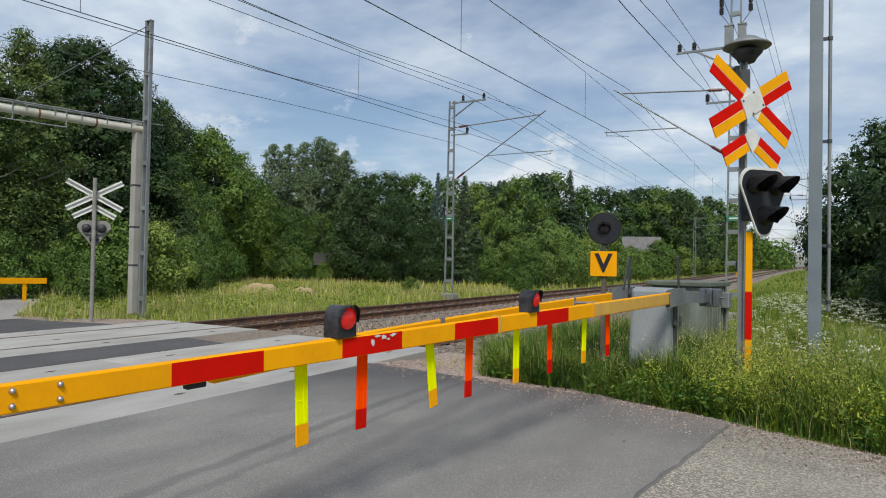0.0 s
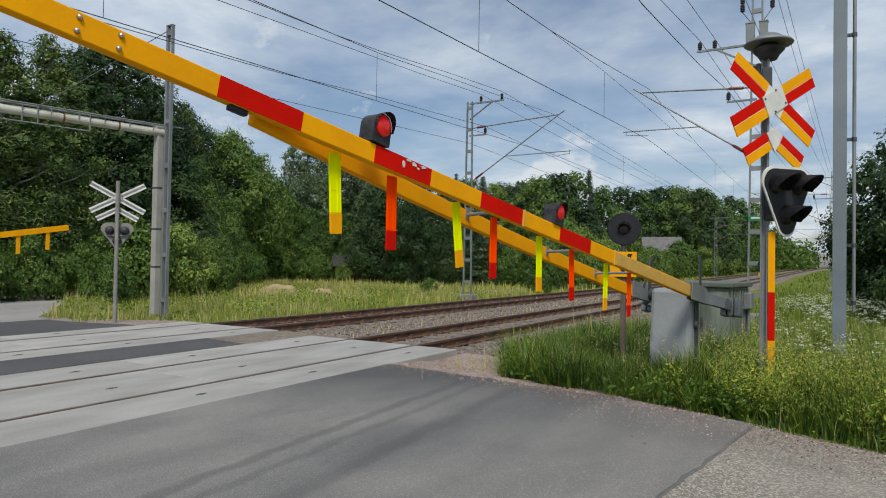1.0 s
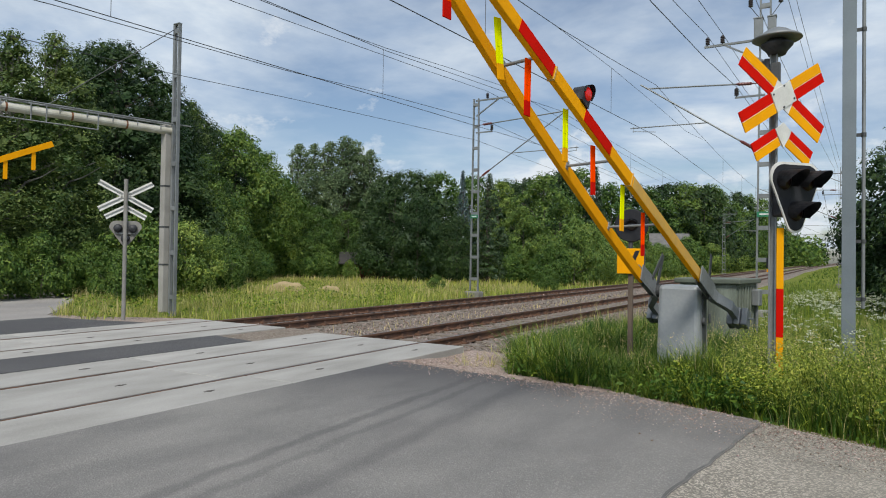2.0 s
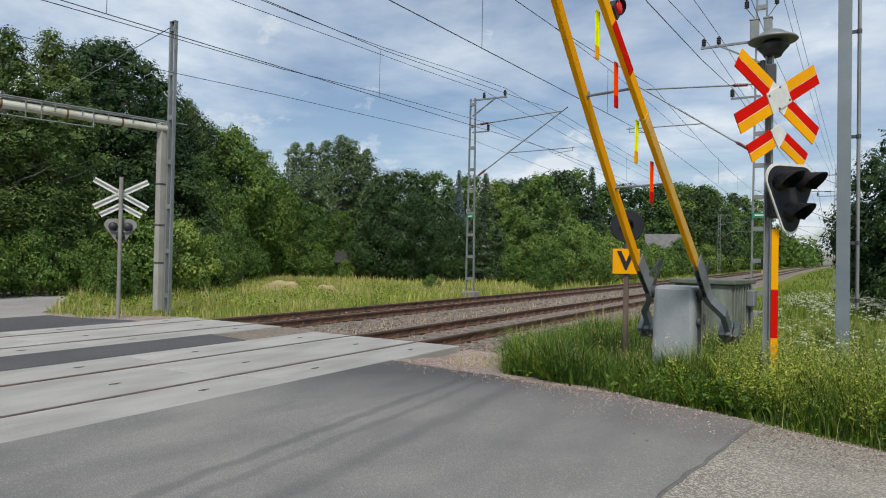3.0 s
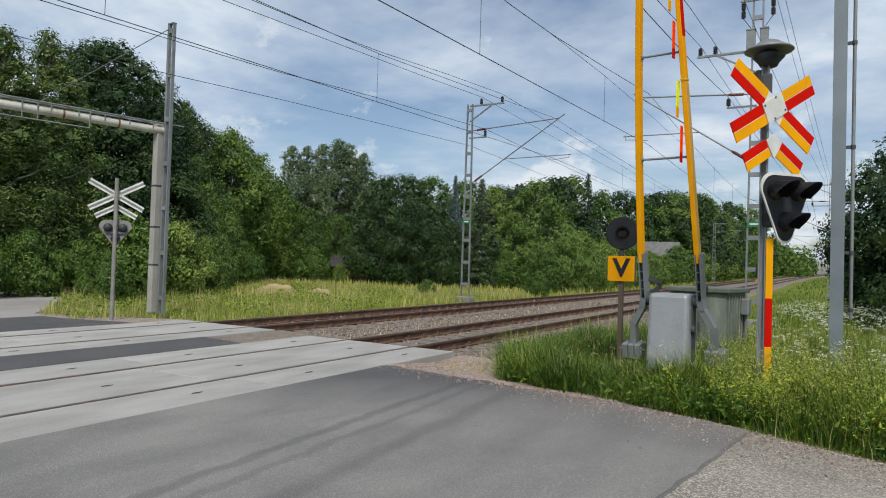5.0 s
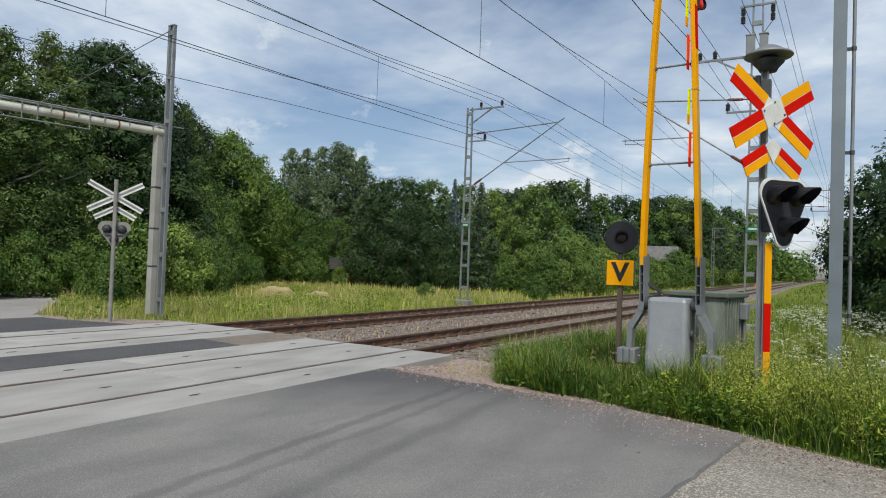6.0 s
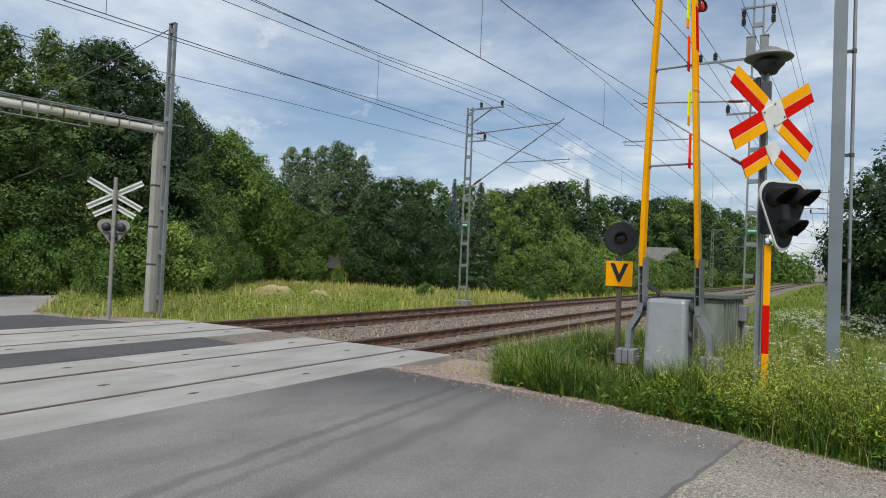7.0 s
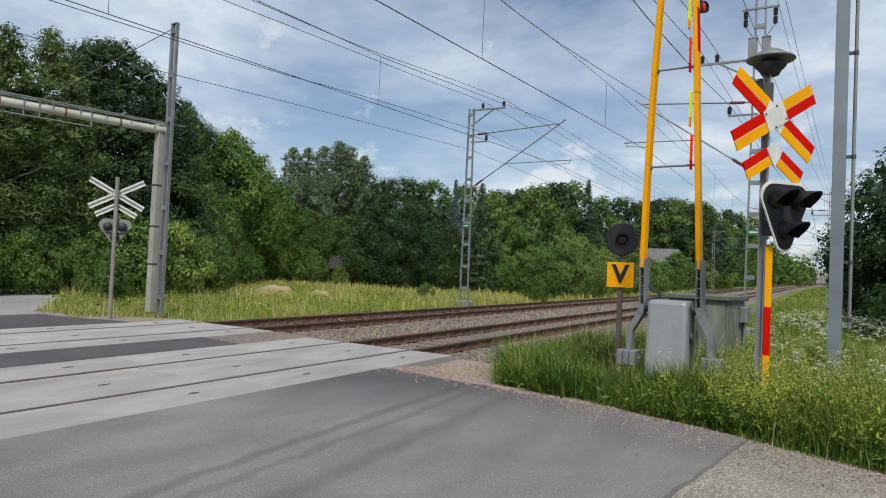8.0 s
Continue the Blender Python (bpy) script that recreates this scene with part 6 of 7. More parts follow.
def build_trees():
    # bearing left of the track as seen from the road, distance, height
    rows = [
        ("birch", 68.5, 30, 10, 1.38), ("birch", 64.2, 31, 10.7, 1.17), ("birch", 61.5, 33, 11.5, 1.1), ("maple", 66.5, 36, 11.5, 1.1), ("alder", 59.5, 44, 13.9, 1),
        ("alder", 57, 42, 14.5, 1.05), ("alder", 58.2, 48, 16.2, 1.1), ("alder", 55, 45, 14.4, 0.95), ("alder", 53.2, 47, 12.3, 0.9), ("birch", 51.8, 49, 13.1, 0.8),
        ("maple", 51, 45, 8.6, 0.9), ("maple", 48.6, 52, 12, 0.8), ("alder", 47.5, 56, 10.3, 1), ("maple", 46.2, 55, 9.4, 0.85), ("willow", 49.8, 42, 6.6, 0.8), ("oak", 54, 40, 8.4, 1),
        ("oak", 62.5, 40, 8.8, 0.9), ("poplar", 43.2, 64, 13, 1.05), ("poplar", 42, 67, 13.6, 1), ("poplar", 40.6, 66, 13.7, 1.1), ("poplar", 39.3, 66, 14.3, 1.1),
        ("poplar", 38.4, 68, 14.3, 1.1), ("poplar", 37.2, 66, 13, 1), ("maple", 44.6, 60, 8.9, 1), ("maple", 41.6, 60, 6.8, 1), ("maple", 39.2, 61, 6.4, 0.9), ("oak", 35.2, 63, 10.7, 0.95),
        ("oak", 33.2, 60, 10.4, 0.97), ("maple", 31.4, 66, 11.1, 1), ("oak", 37, 64, 7, 0.8), ("blue_spruce", 29.2, 62, 10.6, 0.62), ("spruce", 26.9, 54, 9.2, 1),
        ("maple", 28.2, 70, 11.3, 0.9), ("oak", 25, 70, 10.9, 0.9), ("willow", 22.2, 58, 9.9, 0.95), ("far_oak", 20.8, 78, 13, 0.95), ("far_maple", 19.2, 84, 13.8, 0.9),
        ("spruce", 17.9, 80, 13.4, 0.81), ("far_maple", 16.6, 86, 12.2, 0.88), ("far_oak", 15, 112, 15.3, 0.9), ("far_maple", 13.6, 114, 14.6, 0.95), ("far_oak", 11.8, 121, 16.2, 0.89),
        ("far_maple", 10.2, 120, 15.6, 0.89), ("far_maple", 9, 96, 4.1, 0.9), ("far_oak", 7.8, 120, 15.5, 0.9), ("far_maple", 6.4, 122, 15.7, 0.85), ("far_maple", 5.2, 120, 14.5, 0.8),
        ("far_oak", 4.2, 140, 12.2, 0.8), ("willow", 7, 88, 3.9, 0.8), ("far_maple", 3.4, 170, 11.3, 0.9), ("far_maple", 2.6, 210, 11.3, 0.9), ("willow", 24, 56, 6.8, 0.9),
        ("oak", 32, 58, 7, 0.9), ("spruce", 23.9, 60, 9.6, 0.8), ("oak", -4.9, 33, 8.6, 0.8), ("oak", -6.4, 31, 7.9, 1.03), ("oak", -9.6, 22, 5.4, 0.99), ("oak", -8, 35, 7.5, 0.91),
        ("oak", -12.5, 20, 7.2, 0.9), ("oak", -9.5, 28, 6.4, 0.9), ("oak", -7, 40, 8.3, 0.77), ("oak", -13, 26, 8, 0.9), ("oak", -10.5, 38, 9, 0.9), ("light_bush", 52, 32, 3.6, 0.8),
        ("light_bush", 49.6, 34, 3, 0.8), ("bush", 55.5, 30, 3.8, 0.8), ("bush", 62, 27, 2.5, 0.8), ("bush", 66, 26, 3, 0.8), ("bush", 58.8, 28, 2.2, 0.8), ("bush", 57, 27, 2, 0.8),
        ("bush", 47.5, 46, 3.4, 0.9), ("bush", 45, 56, 3.6, 1), ("bush", 43, 57, 3.6, 1), ("bush", 41.2, 57, 3.2, 0.9), ("bush", 33.4, 55, 3.4, 1.1), ("bush", 30, 56, 4, 1.1),
        ("bush", 27, 56, 3.8, 1.1), ("bush", 24.8, 54, 3.4, 1), ("light_bush", 19.6, 52, 4.8, 0.7), ("light_bush", 17.6, 54, 5.2, 0.65), ("light_bush", 15.8, 56, 4.6, 0.75),
        ("bush", 21.4, 50, 3.4, 0.8), ("light_bush", 14.6, 62, 4.4, 0.8), ("bush", 12.6, 66, 2.4, 0.8), ("light_bush", 9.4, 70, 3.2, 0.8), ("bush", 8, 76, 3.6, 0.9),
        ("bush", 6, 84, 3.8, 0.9), ("bush", 21.9, 42, 1.7, 0.8), ("bush", 31.4, 38, 1, 0.9), ("light_bush", 4.4, 110, 5, 0.9), ("light_bush", 3.2, 130, 5, 1), ("bush", 2, 170, 6, 1),
        ("bush", -5.8, 28, 2.6, 0.9), ("bush", -5, 33, 1.8, 0.9), ("bush", -8.6, 25, 2.6, 0.9), ("bush", -4.2, 48, 2.2, 0.9), ("far_maple", 6, 158, 13.8, 0.9),
        ("far_maple", 5, 185, 13.5, 0.9), ("far_oak", 4.4, 215, 14, 0.9), ("far_maple", 3.8, 245, 14, 0.9), ("far_maple", 3.2, 275, 14, 0.9), ("far_oak", 2.8, 310, 13.5, 1),
        ("far_maple", 2.4, 350, 13, 1), ("far_maple", 2.2, 400, 12, 1.1), ("far_oak", 1.6, 470, 11, 1.2), ("far_maple", -3.2, 260, 11, 1), ("alder", 50, 54, 12.4, 0.9),
        ("maple", 48, 56, 12.5, 0.85), ("alder", 51.6, 50, 13, 0.8), ("maple", 46.3, 58, 11.5, 0.85), ("far_maple", 8.2, 136, 16.2, 0.77), ("far_oak", 7, 158, 17.9, 0.75),
        ("far_maple", 6, 182, 19.2, 0.75), ("far_maple", 5.2, 205, 20.5, 0.75), ("far_oak", 9.5, 118, 14.8, 0.8), ("far_maple", 4.4, 240, 19.8, 0.7), ("far_maple", 11, 119, 15.9, 0.83),
        ("light_bush", 11.7, 88, 3.7, 0.68), ("bush", 12.6, 86, 3.6, 0.66), ("light_bush", 13.4, 82, 4, 0.6), ("willow", 12.3, 90, 3.7, 0.75), ("light_bush", 18.6, 62, 4.4, 0.75),
        ("light_bush", 16.6, 68, 4.6, 0.75), ("willow", 15.2, 74, 8.1, 0.85), ("light_bush", 14, 80, 4.6, 0.8), ("far_maple", 13, 88, 3.7, 1.12), ("light_bush", 12, 94, 3.8, 0.92),
        ("willow", 11.2, 102, 4.5, 0.85), ("light_bush", 10.2, 112, 4.6, 0.8), ("far_maple", 9.2, 122, 11.7, 0.9), ("light_bush", 8.2, 134, 5, 0.9), ("far_maple", 7.4, 144, 12.7, 0.9),
        ("far_maple", 1.9, 180, 9.5, 0.9), ("far_oak", 1.3, 230, 10, 0.9), ("far_maple", 0.8, 300, 10.5, 0.9), ("far_maple", -0.9, 210, 10, 0.9), ("far_oak", -1.8, 150, 9.5, 0.9),
        ("far_maple", -2.6, 110, 8, 0.9), ("far_oak", -3.4, 85, 8, 0.9), ("light_bush", 11, 80, 3.4, 0.8), ("oak", 33, 53, 7.4, 0.7), ("bush", 38.8, 54, 1.8, 0.7),
        ("bush", 12.3, 80, 3.5, 0.74), ("willow", 26, 66, 10.3, 0.8), ("willow", 13.2, 86, 3.8, 0.8), ("far_oak", 45.5, 72, 9, 1), ("far_oak", 43.4, 74, 9, 1), ("far_maple", 41, 74, 8.6, 1),
        ("far_oak", 38.9, 75, 8.8, 1), ("far_maple", 36.6, 74, 9, 1), ("oak", 35.2, 55, 8.2, 0.9), ("far_maple", 21, 92, 14, 0.9), ("far_oak", 23.2, 88, 13.4, 0.9),
        ("oak", 29.6, 53, 5.6, 0.8), ("bush", 11.5, 94, 4, 1.25), ("light_bush", 12.5, 95, 3.8, 1.25), ("bush", 10.7, 93, 5.4, 0.9), ("far_oak", 12.9, 118, 15.4, 0.9), ("light_bush", 12.9, 94, 4.6, 0.8),
    ]
    for kind, bearing, dist, h, w in rows:
        a = radians(bearing)
        x, y = EYE[0] - dist * math.sin(a), EYE[1] + dist * math.cos(a)
        mid = line_way(y)[0]
        off = 10.6 if "bush" in kind else 12.5
        if y > 40 and -off < x - mid < 8:
            x = mid + (9.5 if x - mid > 1.5 else -off)
        plant(kind, x, y, h, w)
    # distant woods, one mesh of clumps
    rng = np.random.default_rng(40)
    pts, sz = [], []
    for _ in range(600):
        a = radians(rng.uniform(-25, 95) if rng.uniform() < 0.7 else rng.uniform(-3, 8)); d = rng.uniform(230, 420)
        if abs(a) < 0.012 or (-0.08 < a < 0.02 and d < 380):
            continue
        h = rng.uniform(7, 14)
        c = np.array([EYE[0] - d * math.sin(a), EYE[1] + d * math.cos(a), 0])
        q = rng.normal(0, 1, (90, 3)); q /= np.linalg.norm(q, axis=1)[:, None]
        q = q * np.array([3.2, 3.2, h / 2]) * rng.uniform(0.6, 1, (90, 1)) + np.array([0, 0, h / 2])
        pts.append(c + q); sz.append(rng.uniform(0.5, 0.9, 90))
    me = leaf_mesh("far_woods", np.concatenate(pts), np.concatenate(sz), 41, M_LEAF)
    tagged(new("far_woods", me), "distant green woods along the horizon", "woods", kind="stuff")


build_trees()


# ---- grass and flowers ----
def blades(name, xy, height, width, seed, material, label, lean=0.35, category="grass", z=None, ways=None):
    """Bent, tapering blades: two quads that narrow to the tip."""
    rng = np.random.default_rng(seed)
    n = len(xy)
    zz = np.array([ground_z(x, y) for x, y in xy]) if z is None else np.full(n, z)
    b = np.concatenate([xy, zz[:, None] - 0.01], 1)
    h = height * rng.uniform(0.5, 1.25, n) * np.array([0.95 + 0.75 * noise.noise((x * 0.9, y * 0.9, 20)) for x, y in xy])
    a = rng.uniform(0, 6.283, n) if ways is None else ways
    d = np.stack([np.cos(a), np.sin(a), np.zeros(n)], 1)
    sd = np.stack([-np.sin(a + rng.normal(0, 0.5, n)), np.cos(a), np.zeros(n)], 1)
    if z is None:
        h = h * np.array([0.4 + 0.6 * smooth(0.0, 0.8, y - verge_y(x)) if x > 1.5 and y < 4 else 1.0 for x, y in xy])
    ln = (lean * rng.uniform(0.1, 1.3, n) * h)[:, None]
    w = (width * rng.uniform(0.6, 1.3, n))[:, None] / 2
    up = np.array([0, 0, 1.0])
    m = b + d * ln * 0.3 + up * (h * 0.55)[:, None]
    t = b + d * ln + up * h[:, None]
    verts = np.stack([b - sd * w, b + sd * w, m + sd * w * 0.8, m - sd * w * 0.8, t], 1).reshape(-1, 3)
    f = np.array([(0, 1, 2), (0, 2, 3), (3, 2, 4)])
    faces = (f[None] + 5 * np.arange(n)[:, None, None]).reshape(-1, 3)
    return tagged(raw(name, verts, faces, material), label, category, kind="stuff")


def scatter(n, area, seed, keep, clump=0.0):
    rng = np.random.default_rng(seed)
    out = rng.uniform((area[0], area[2]), (area[1], area[3]), (n, 2))
    if clump:
        out = np.array([p for p in out if noise.noise((p[0] * clump, p[1] * clump, seed)) > rng.uniform(-0.45, 0.35)])
    return np.array([p for p in out if keep(*p)])


def on_verge(x, y):
    if y < verge_y(x) + 0.10 - 0.06 + 0.42 * smooth(5.0, 3.0, x) + 0.22 * noise.noise((x * 1.6, 1.0, 1)) + 0.15 * noise.noise((x * 5.0, 1.0, 1)):
        return False
    if x < 4.4 and x < 1.75 + 0.35 * noise.noise((y * 0.9, 4, 0)) + (0.42 * (0.4 - y) if y < 0.4 else 0):
        return False
    if abs(x - 6.62) < 0.36 + 0.1 * noise.noise((y * 3, 1, 4)) and 0.5 < y < 2.15:
        return False
    return not (4.55 < x < 5.05 and -1.4 < y < -0.95)


def in_meadow(x, y):
    return x < -8.3 and y > verge_y(x) + 0.1 + 0.4 * noise.noise((x, y, 3))


def tussocks(centres, per, spread, seed):
    """Places and outward ways of blades that spring from tufts."""
    rng = np.random.default_rng(seed)
    a = rng.uniform(0, 6.283, (len(centres), per))
    r = spread * np.sqrt(rng.uniform(0, 1, a.shape))
    xy = centres[:, None] + np.stack([np.cos(a) * r, np.sin(a) * r], -1)
    return xy.reshape(-1, 2), (a + rng.normal(0, 0.5, a.shape)).ravel()


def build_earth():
    """Bare earth under the weeds of the verge, its colour darkened for the shade between plants."""
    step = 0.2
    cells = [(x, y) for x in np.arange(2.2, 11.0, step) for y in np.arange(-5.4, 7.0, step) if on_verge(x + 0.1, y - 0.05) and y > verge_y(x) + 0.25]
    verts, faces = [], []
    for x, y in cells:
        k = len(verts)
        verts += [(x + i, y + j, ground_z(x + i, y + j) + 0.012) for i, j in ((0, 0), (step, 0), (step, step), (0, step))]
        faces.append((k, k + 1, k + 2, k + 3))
    tagged(raw("verge_earth", verts, faces, M_EARTH_SHADE), "bare earth under the verge plants, darkened as the shade between them", "earth", kind="structure")


def build_grass():
    build_earth()
    near = (1.6, 10.5, -5.2, 6.0)
    for n, seed, height, width, matl, words in ((560, 201, 0.56, 0.012, M_GRASS_VERGE, "arching tufts of green grass on the verge"),
                                                (260, 205, 0.58, 0.009, M_WEED_TALL, "pale green grass tufts on the verge")):
        tufts = scatter(n * 3, (2.0, 9.5, -4.8, 4.0), seed, lambda x, y: on_verge(x, y) and y > verge_y(x) + 0.12)[:n]
        xy, ways = tussocks(tufts, 48, 0.09, seed + 1)
        blades("grass_tufts", xy, height, width, seed + 2, matl, words, 0.85, ways=ways)
    # docks with long broad leaves
    for x, y in ((3.68, -2.05), (5.75, -2.75), (2.95, -1.7), (7.4, -3.2)):
        xy, ways = tussocks(np.array([(x, y)]), 26, 0.08, int(x * 100))
        blades("dock_plant", xy, 0.52, 0.085, int(x * 50), M_WEED, "broad-leaved dark green dock plant at the verge's edge", 1.25, "weeds", ways=ways)
    blades("verge_grass", scatter(56000, near, 61, on_verge, 0.9), 0.40, 0.009, 62, M_GRASS_VERGE, "tall green grass on the verge", 0.55)
    blades("verge_grass", scatter(36000, near, 63, on_verge, 0.5), 0.33, 0.018, 64, M_WEED, "lush broad-bladed weeds on the verge", 0.6)
    blades("seeding_grass", scatter(6000, near, 65, on_verge, 0.6), 0.72, 0.007, 66, M_GRASS_DRY, "seeding straw-coloured grass stalks on the verge", 0.3)
    far = (1.7, 26.0, 6.0, 60.0)
    blades("verge_grass", scatter(32000, far, 67, lambda x, y: x > 2.4 + 0.4 * noise.noise((y * 0.5, 1, 0)), 0.4), 0.36, 0.030, 68, M_GRASS_MID, "tall grass along the track")
    blades("meadow_grass", scatter(47000, (-30, -8, -2, 28), 69, in_meadow), 0.27, 0.020, 70, M_GRASS, "green meadow grass beyond the tracks", 0.7)
    blades("meadow_grass", scatter(24000, (-30, -8, -2, 28), 71, in_meadow, 0.35), 0.46, 0.012, 72, M_GRASS_DRY, "pale seeding meadow grass", 0.45)
    blades("meadow_grass", scatter(27000, (-70, -8, 12, 90), 73, in_meadow), 0.36, 0.075, 74, M_GRASS, "green meadow grass farther off")
    blades("meadow_grass", scatter(20000, (-70, -8, 12, 95), 75, in_meadow, 0.12), 0.48, 0.035, 76, M_GRASS_DRY, "pale seeding grass farther off", 0.25)
    blades("track_weeds", scatter(2600, (-4.0, 2.2, 0.5, 24.0), 77, lambda x, y: -3.6 < x < -2.4 or 1.0 < x, 1.2), 0.16, 0.012, 78, M_GRASS_DRY, "dry weeds in the ballast", 0.6, z=-0.2)
    # leafy undergrowth all over the verge
    rng = np.random.default_rng(79)
    herbs = scatter(5200, (-26, -8.4, -1.5, 22), 211, lambda x, y: in_meadow(x, y) and noise.noise((x * 0.35, y * 0.35, 41)) > 0.02)
    hz = np.array([ground_z(x, y) for x, y in herbs])
    c = np.concatenate([herbs, hz[:, None]], 1)[:, None] + rng.normal(0, 1, (len(herbs), 7, 3)) * np.array([0.10, 0.10, 0.0]) + np.stack([np.zeros((len(herbs), 7)), np.zeros((len(herbs), 7)), rng.uniform(0.05, 0.38, (len(herbs), 7))], -1)
    tagged(new("meadow_herbs", leaf_mesh("meadow_herbs", c.reshape(-1, 3), rng.uniform(0.025, 0.06, c.shape[0] * 7), 212, M_WEED_TALL, 0.8, 0.5)), "leafy green herbs in patches of the meadow", "weeds", kind="stuff")
    stems = scatter(17000, (1.9, 9.5, -4.6, 4.5), 83, on_verge, 0.7)
    zs = np.array([ground_z(x, y) for x, y in stems])
    tall = np.array([0.34 + 0.22 * noise.noise((x * 0.6, y * 0.6, 9)) for x, y in stems])
    k = 11
    f = rng.uniform(0.1, 1.0, (len(stems), k))
    c = np.stack([stems[:, 0, None] + rng.normal(0, 0.05, f.shape), stems[:, 1, None] + rng.normal(0, 0.05, f.shape), zs[:, None] + f * tall[:, None] * rng.uniform(0.7, 1.3, f.shape)], -1).reshape(-1, 3)
    tagged(new("verge_weeds", leaf_mesh("verge_weeds", c, rng.uniform(0.014, 0.040, len(c)), 84, M_WEED, 0.8, 0.45, rng.normal(0, 1, c.shape) + np.array([0, 0, 1.0]))), "dense leafy green weeds on the verge", "weeds", kind="stuff")
    # taller leafy plants round the signal's foot
    stems = scatter(5200, (4.9, 8.6, -3.6, -1.75), 103, lambda x, y: on_verge(x, y) and y > verge_y(x) + 0.25 and noise.noise((x * 1.5, y * 1.5, 17)) > -0.22)
    zs = np.array([ground_z(x, y) for x, y in stems])
    tall = np.array([0.44 + 0.3 * noise.noise((x * 1.2, y * 1.2, 19)) for x, y in stems])
    f = rng.uniform(0.15, 1.0, (len(stems), 10))
    c = np.stack([stems[:, 0, None] + rng.normal(0, 0.04, f.shape), stems[:, 1, None] + rng.normal(0, 0.04, f.shape), zs[:, None] + f * tall[:, None] * rng.uniform(0.7, 1.3, f.shape)], -1).reshape(-1, 3)
    tagged(new("tall_weeds", leaf_mesh("tall_weeds", c, rng.uniform(0.010, 0.030, len(c)), 104, M_WEED_TALL, 0.7, 0.38)), "tall leafy weeds round the signal's foot", "weeds", kind="stuff")
    blades("tall_grass", scatter(5000, (3.4, 8.8, -3.6, -1.6), 105, lambda x, y: on_verge(x, y) and y > verge_y(x) + 0.2), 0.66, 0.012, 106, M_GRASS_VERGE, "tall arching grass round the barrier's foot", 0.7)
    front = lambda x, y: on_verge(x, y) and noise.noise((x * 1.3, y * 1.3, 5)) > 0.25 - 0.7 * smooth(2.0, 3.1, x) + 0.5 * smooth(4.2, 5.2, x)
    blades("verge_grass", scatter(17000, (2.0, 5.2, -2.6, 1.2), 85, front), 0.56, 0.014, 86, M_GRASS_VERGE, "lush arching green grass beside the gravel", 0.75)
    bloom = scatter(9000, (5.3, 9.6, -4.6, 4.0), 96, lambda x, y: on_verge(x, y) and x > 5.5 + 0.3 * noise.noise((y * 1.5, 2, 8)) and noise.noise((x * 0.9, y * 0.9, 12)) > -0.1)
    bz = np.array([ground_z(x, y) for x, y in bloom]) + rng.uniform(0.2, 0.70, len(bloom))
    q = np.concatenate([bloom, bz[:, None]], 1)[:, None] + rng.normal(0, 1, (len(bloom), 20, 3)) * np.array([0.035, 0.035, 0.075])
    tagged(new("yellow_weeds", leaf_mesh("yellow_weeds", q.reshape(-1, 3), rng.uniform(0.006, 0.014, q.shape[0] * q.shape[1]), 97, M_WEED_YELLOW, 0.6, 0.5, rng.normal(0, 1, (q.shape[0] * q.shape[1], 3)) + np.array([0, 0, 0.7]))), "fluffy yellow-green flowering weeds on the verge", "weeds", kind="stuff")
    straw = scatter(4200, (3.5, 5.6, -3.1, -2.1), 98, lambda x, y: verge_y(x) - 0.04 < y < verge_y(x) + 0.38)
    blades("dry_straw", straw, 0.10, 0.012, 99, M_STRAW, "flattened dry straw at the asphalt edge", 2.2)
    dry = scatter(150, (1.5, 2.9, -2.1, 1.0), 221, lambda x, y: y > verge_y(x) + 0.2 and x < 2.5 + 0.3 * noise.noise((y * 2, 3, 3)))[:18]
    xy, ways = tussocks(dry, 26, 0.07, 222)
    blades("dry_tufts", xy, 0.24, 0.007, 223, M_GRASS_DRY, "dry yellowish grass tufts on the gravel shoulder", 0.8, ways=ways)
    far_side = lambda x, y: not -8.8 < x - line_way(y)[0] < 2.8
    blades("far_grass", scatter(22000, (-60, 34, 58, 230), 87, far_side), 0.28, 0.13, 88, M_GRASS_MID, "long grass beside the distant tracks")
    # pale seed heads
    heads = scatter(1500, (3.0, 10.0, -4.2, 5.0), 93, on_verge, 0.7)
    hz = np.array([ground_z(x, y) for x, y in heads]) + rng.uniform(0.42, 0.78, len(heads))
    q = np.concatenate([heads, hz[:, None]], 1)[:, None] + rng.normal(0, 1, (len(heads), 14, 3)) * np.array([0.018, 0.018, 0.045])
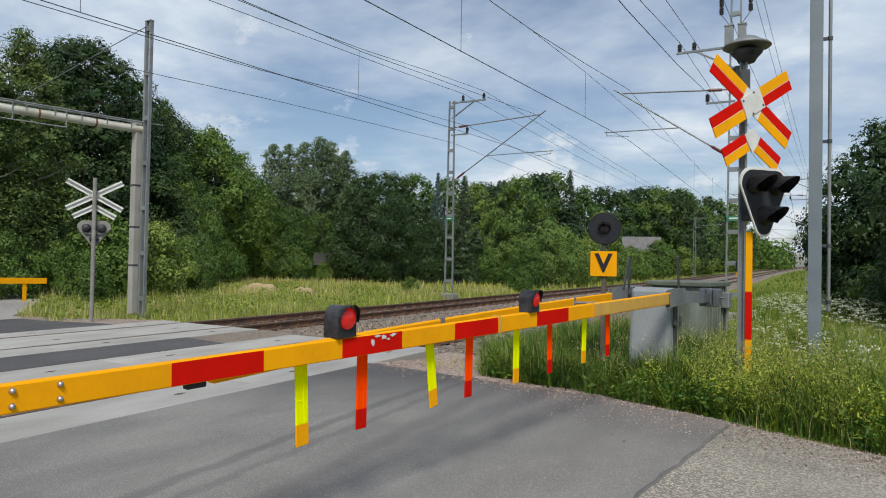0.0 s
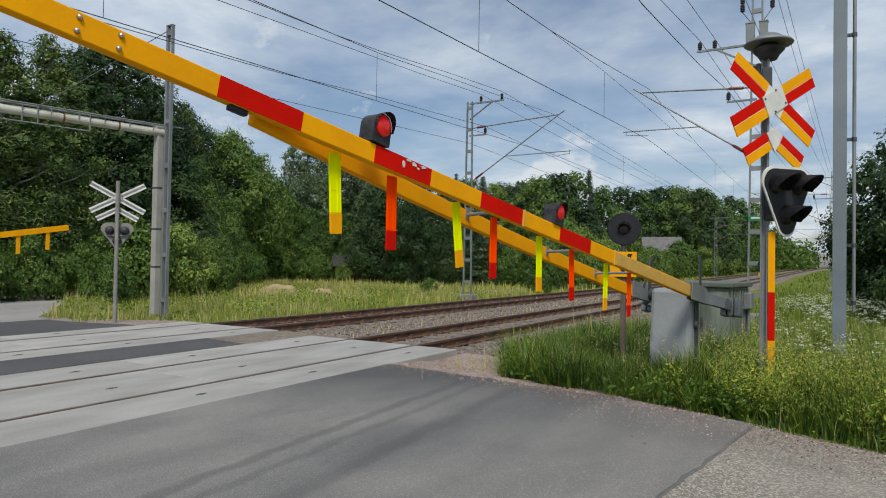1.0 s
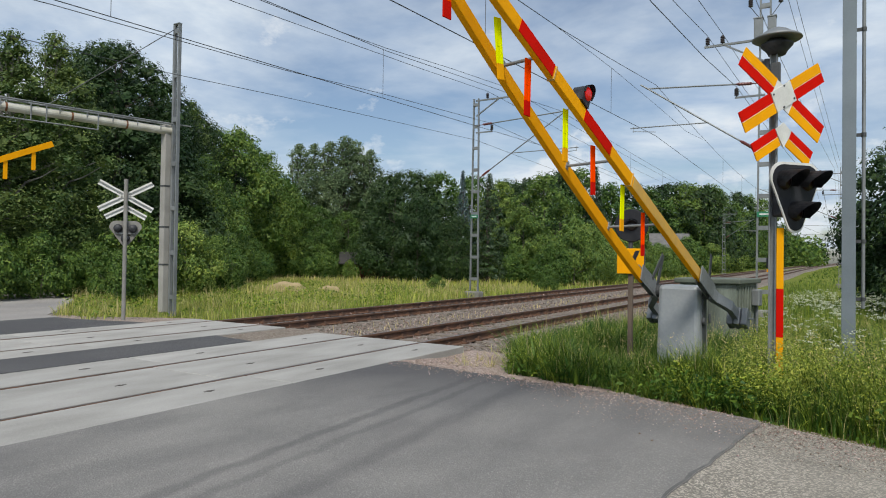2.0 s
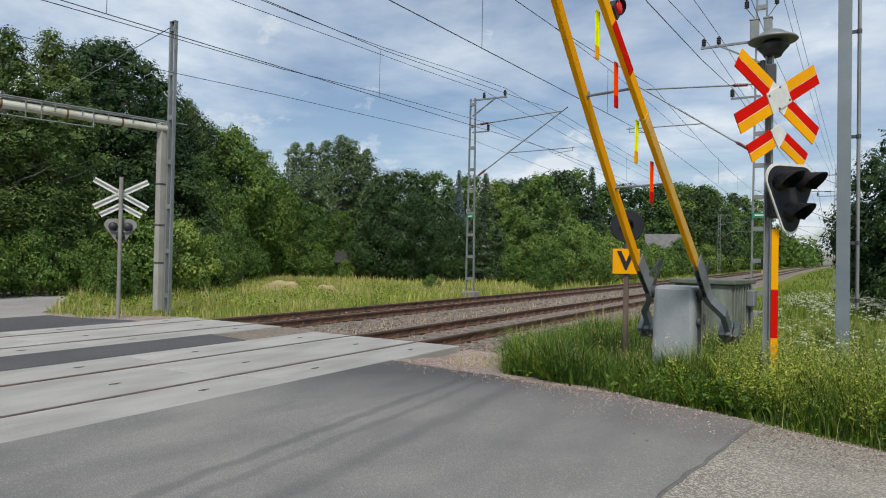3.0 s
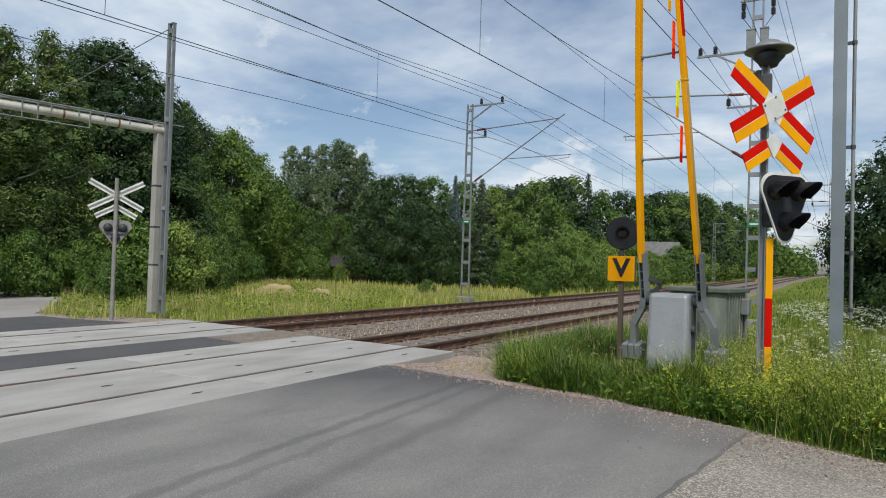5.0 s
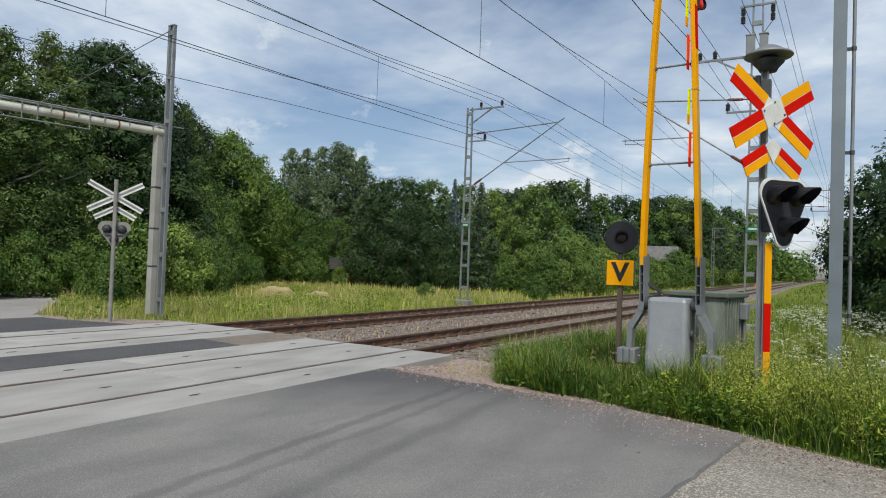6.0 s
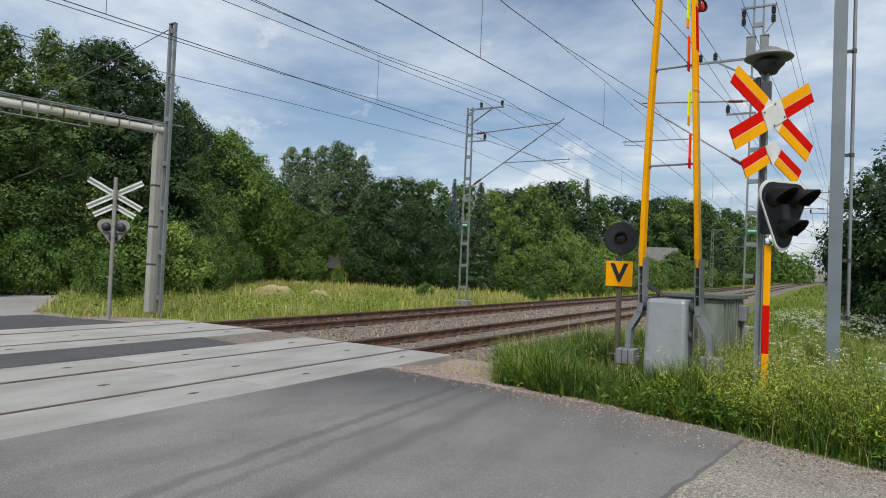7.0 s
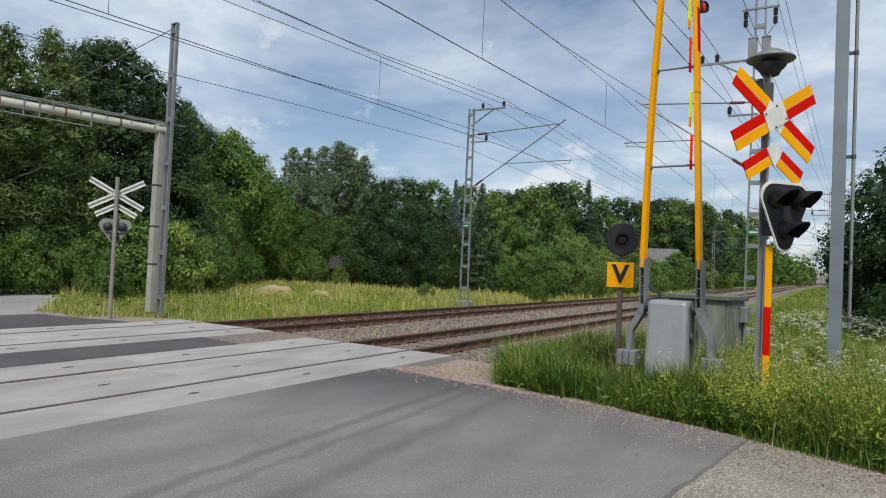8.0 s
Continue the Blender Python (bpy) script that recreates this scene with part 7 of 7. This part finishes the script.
    tagged(new("seed_heads", leaf_mesh("seed_heads", q.reshape(-1, 3), rng.uniform(0.006, 0.013, q.shape[0] * q.shape[1]), 94, M_GRASS_DRY, 0.5, 0.4)), "pale feathery grass seed heads on the verge", "grass", kind="stuff")
    blades("seed_stalks", heads, 0.62, 0.006, 95, M_GRASS_DRY, "thin pale grass stalks", 0.1)
    # lush plants with broad leaves
    rng = np.random.default_rng(80)
    for k, (x, y) in enumerate(((3.0, -1.7), (3.5, -1.9), (5.6, -2.3), (6.4, -2.4), (2.7, -1.0), (7.1, -2.6), (4.2, -2.0), (6.0, -1.4))):
        m = 90
        c = np.concatenate([rng.normal(0, 0.15, (m, 2)), rng.uniform(0.04, 0.3, (m, 1))], 1) * np.array([1, 1, 1.0])
        me = leaf_mesh("weed_clump", c, rng.uniform(0.03, 0.06, m), 81 + k, M_WEED, 0.8, 0.5)
        ob = new("weed_clump", me); ob.matrix_basis = pose(x, y, ground_z(x, y))
        tagged(ob, "clump of broad-leaved green weeds in the verge", "weeds", kind="stuff")
    # white umbels
    pts = scatter(2500, (5.2, 11.0, -2.2, 20.0), 90, lambda x, y: on_verge(x, y) and x + 0.25 * y > 6.0 and noise.noise((x * 1.1, y * 0.7, 31)) > -0.12, 0.8)
    cs, ss, st = [], [], []
    for x, y in pts:
        h = rng.uniform(0.45, 0.85); z = ground_z(x, y)
        st.append((x, y))
        for _ in range(rng.integers(2, 5)):
            o = rng.normal(0, 0.06, 3); o[2] *= 0.5
            q = rng.normal(0, 0.022, (9, 3)); q[:, 2] *= 0.3
            cs.append(np.array([x, y, z + h]) + o + q); ss.append(rng.uniform(0.008, 0.014, 9))
    tagged(new("cow_parsley", leaf_mesh("cow_parsley", np.concatenate(cs), np.concatenate(ss), 91, M_FLOWER, 2.0, 0.9)), "white flowering cow parsley on the verge", "flowers", kind="stuff")
    blades("flower_stems", np.array(st), 0.62, 0.008, 92, M_WEED, "thin green flower stems", 0.08, "flowers")


build_grass()


# ---- what moves ----
def motions():
    for ob, kind, (x, y, z) in MOVES:
        sign = 1 if kind == "axle" else -1
        walk(ob, [(t, pose(x, y, z, sign * el)) for t, el in LIFT])


motions()
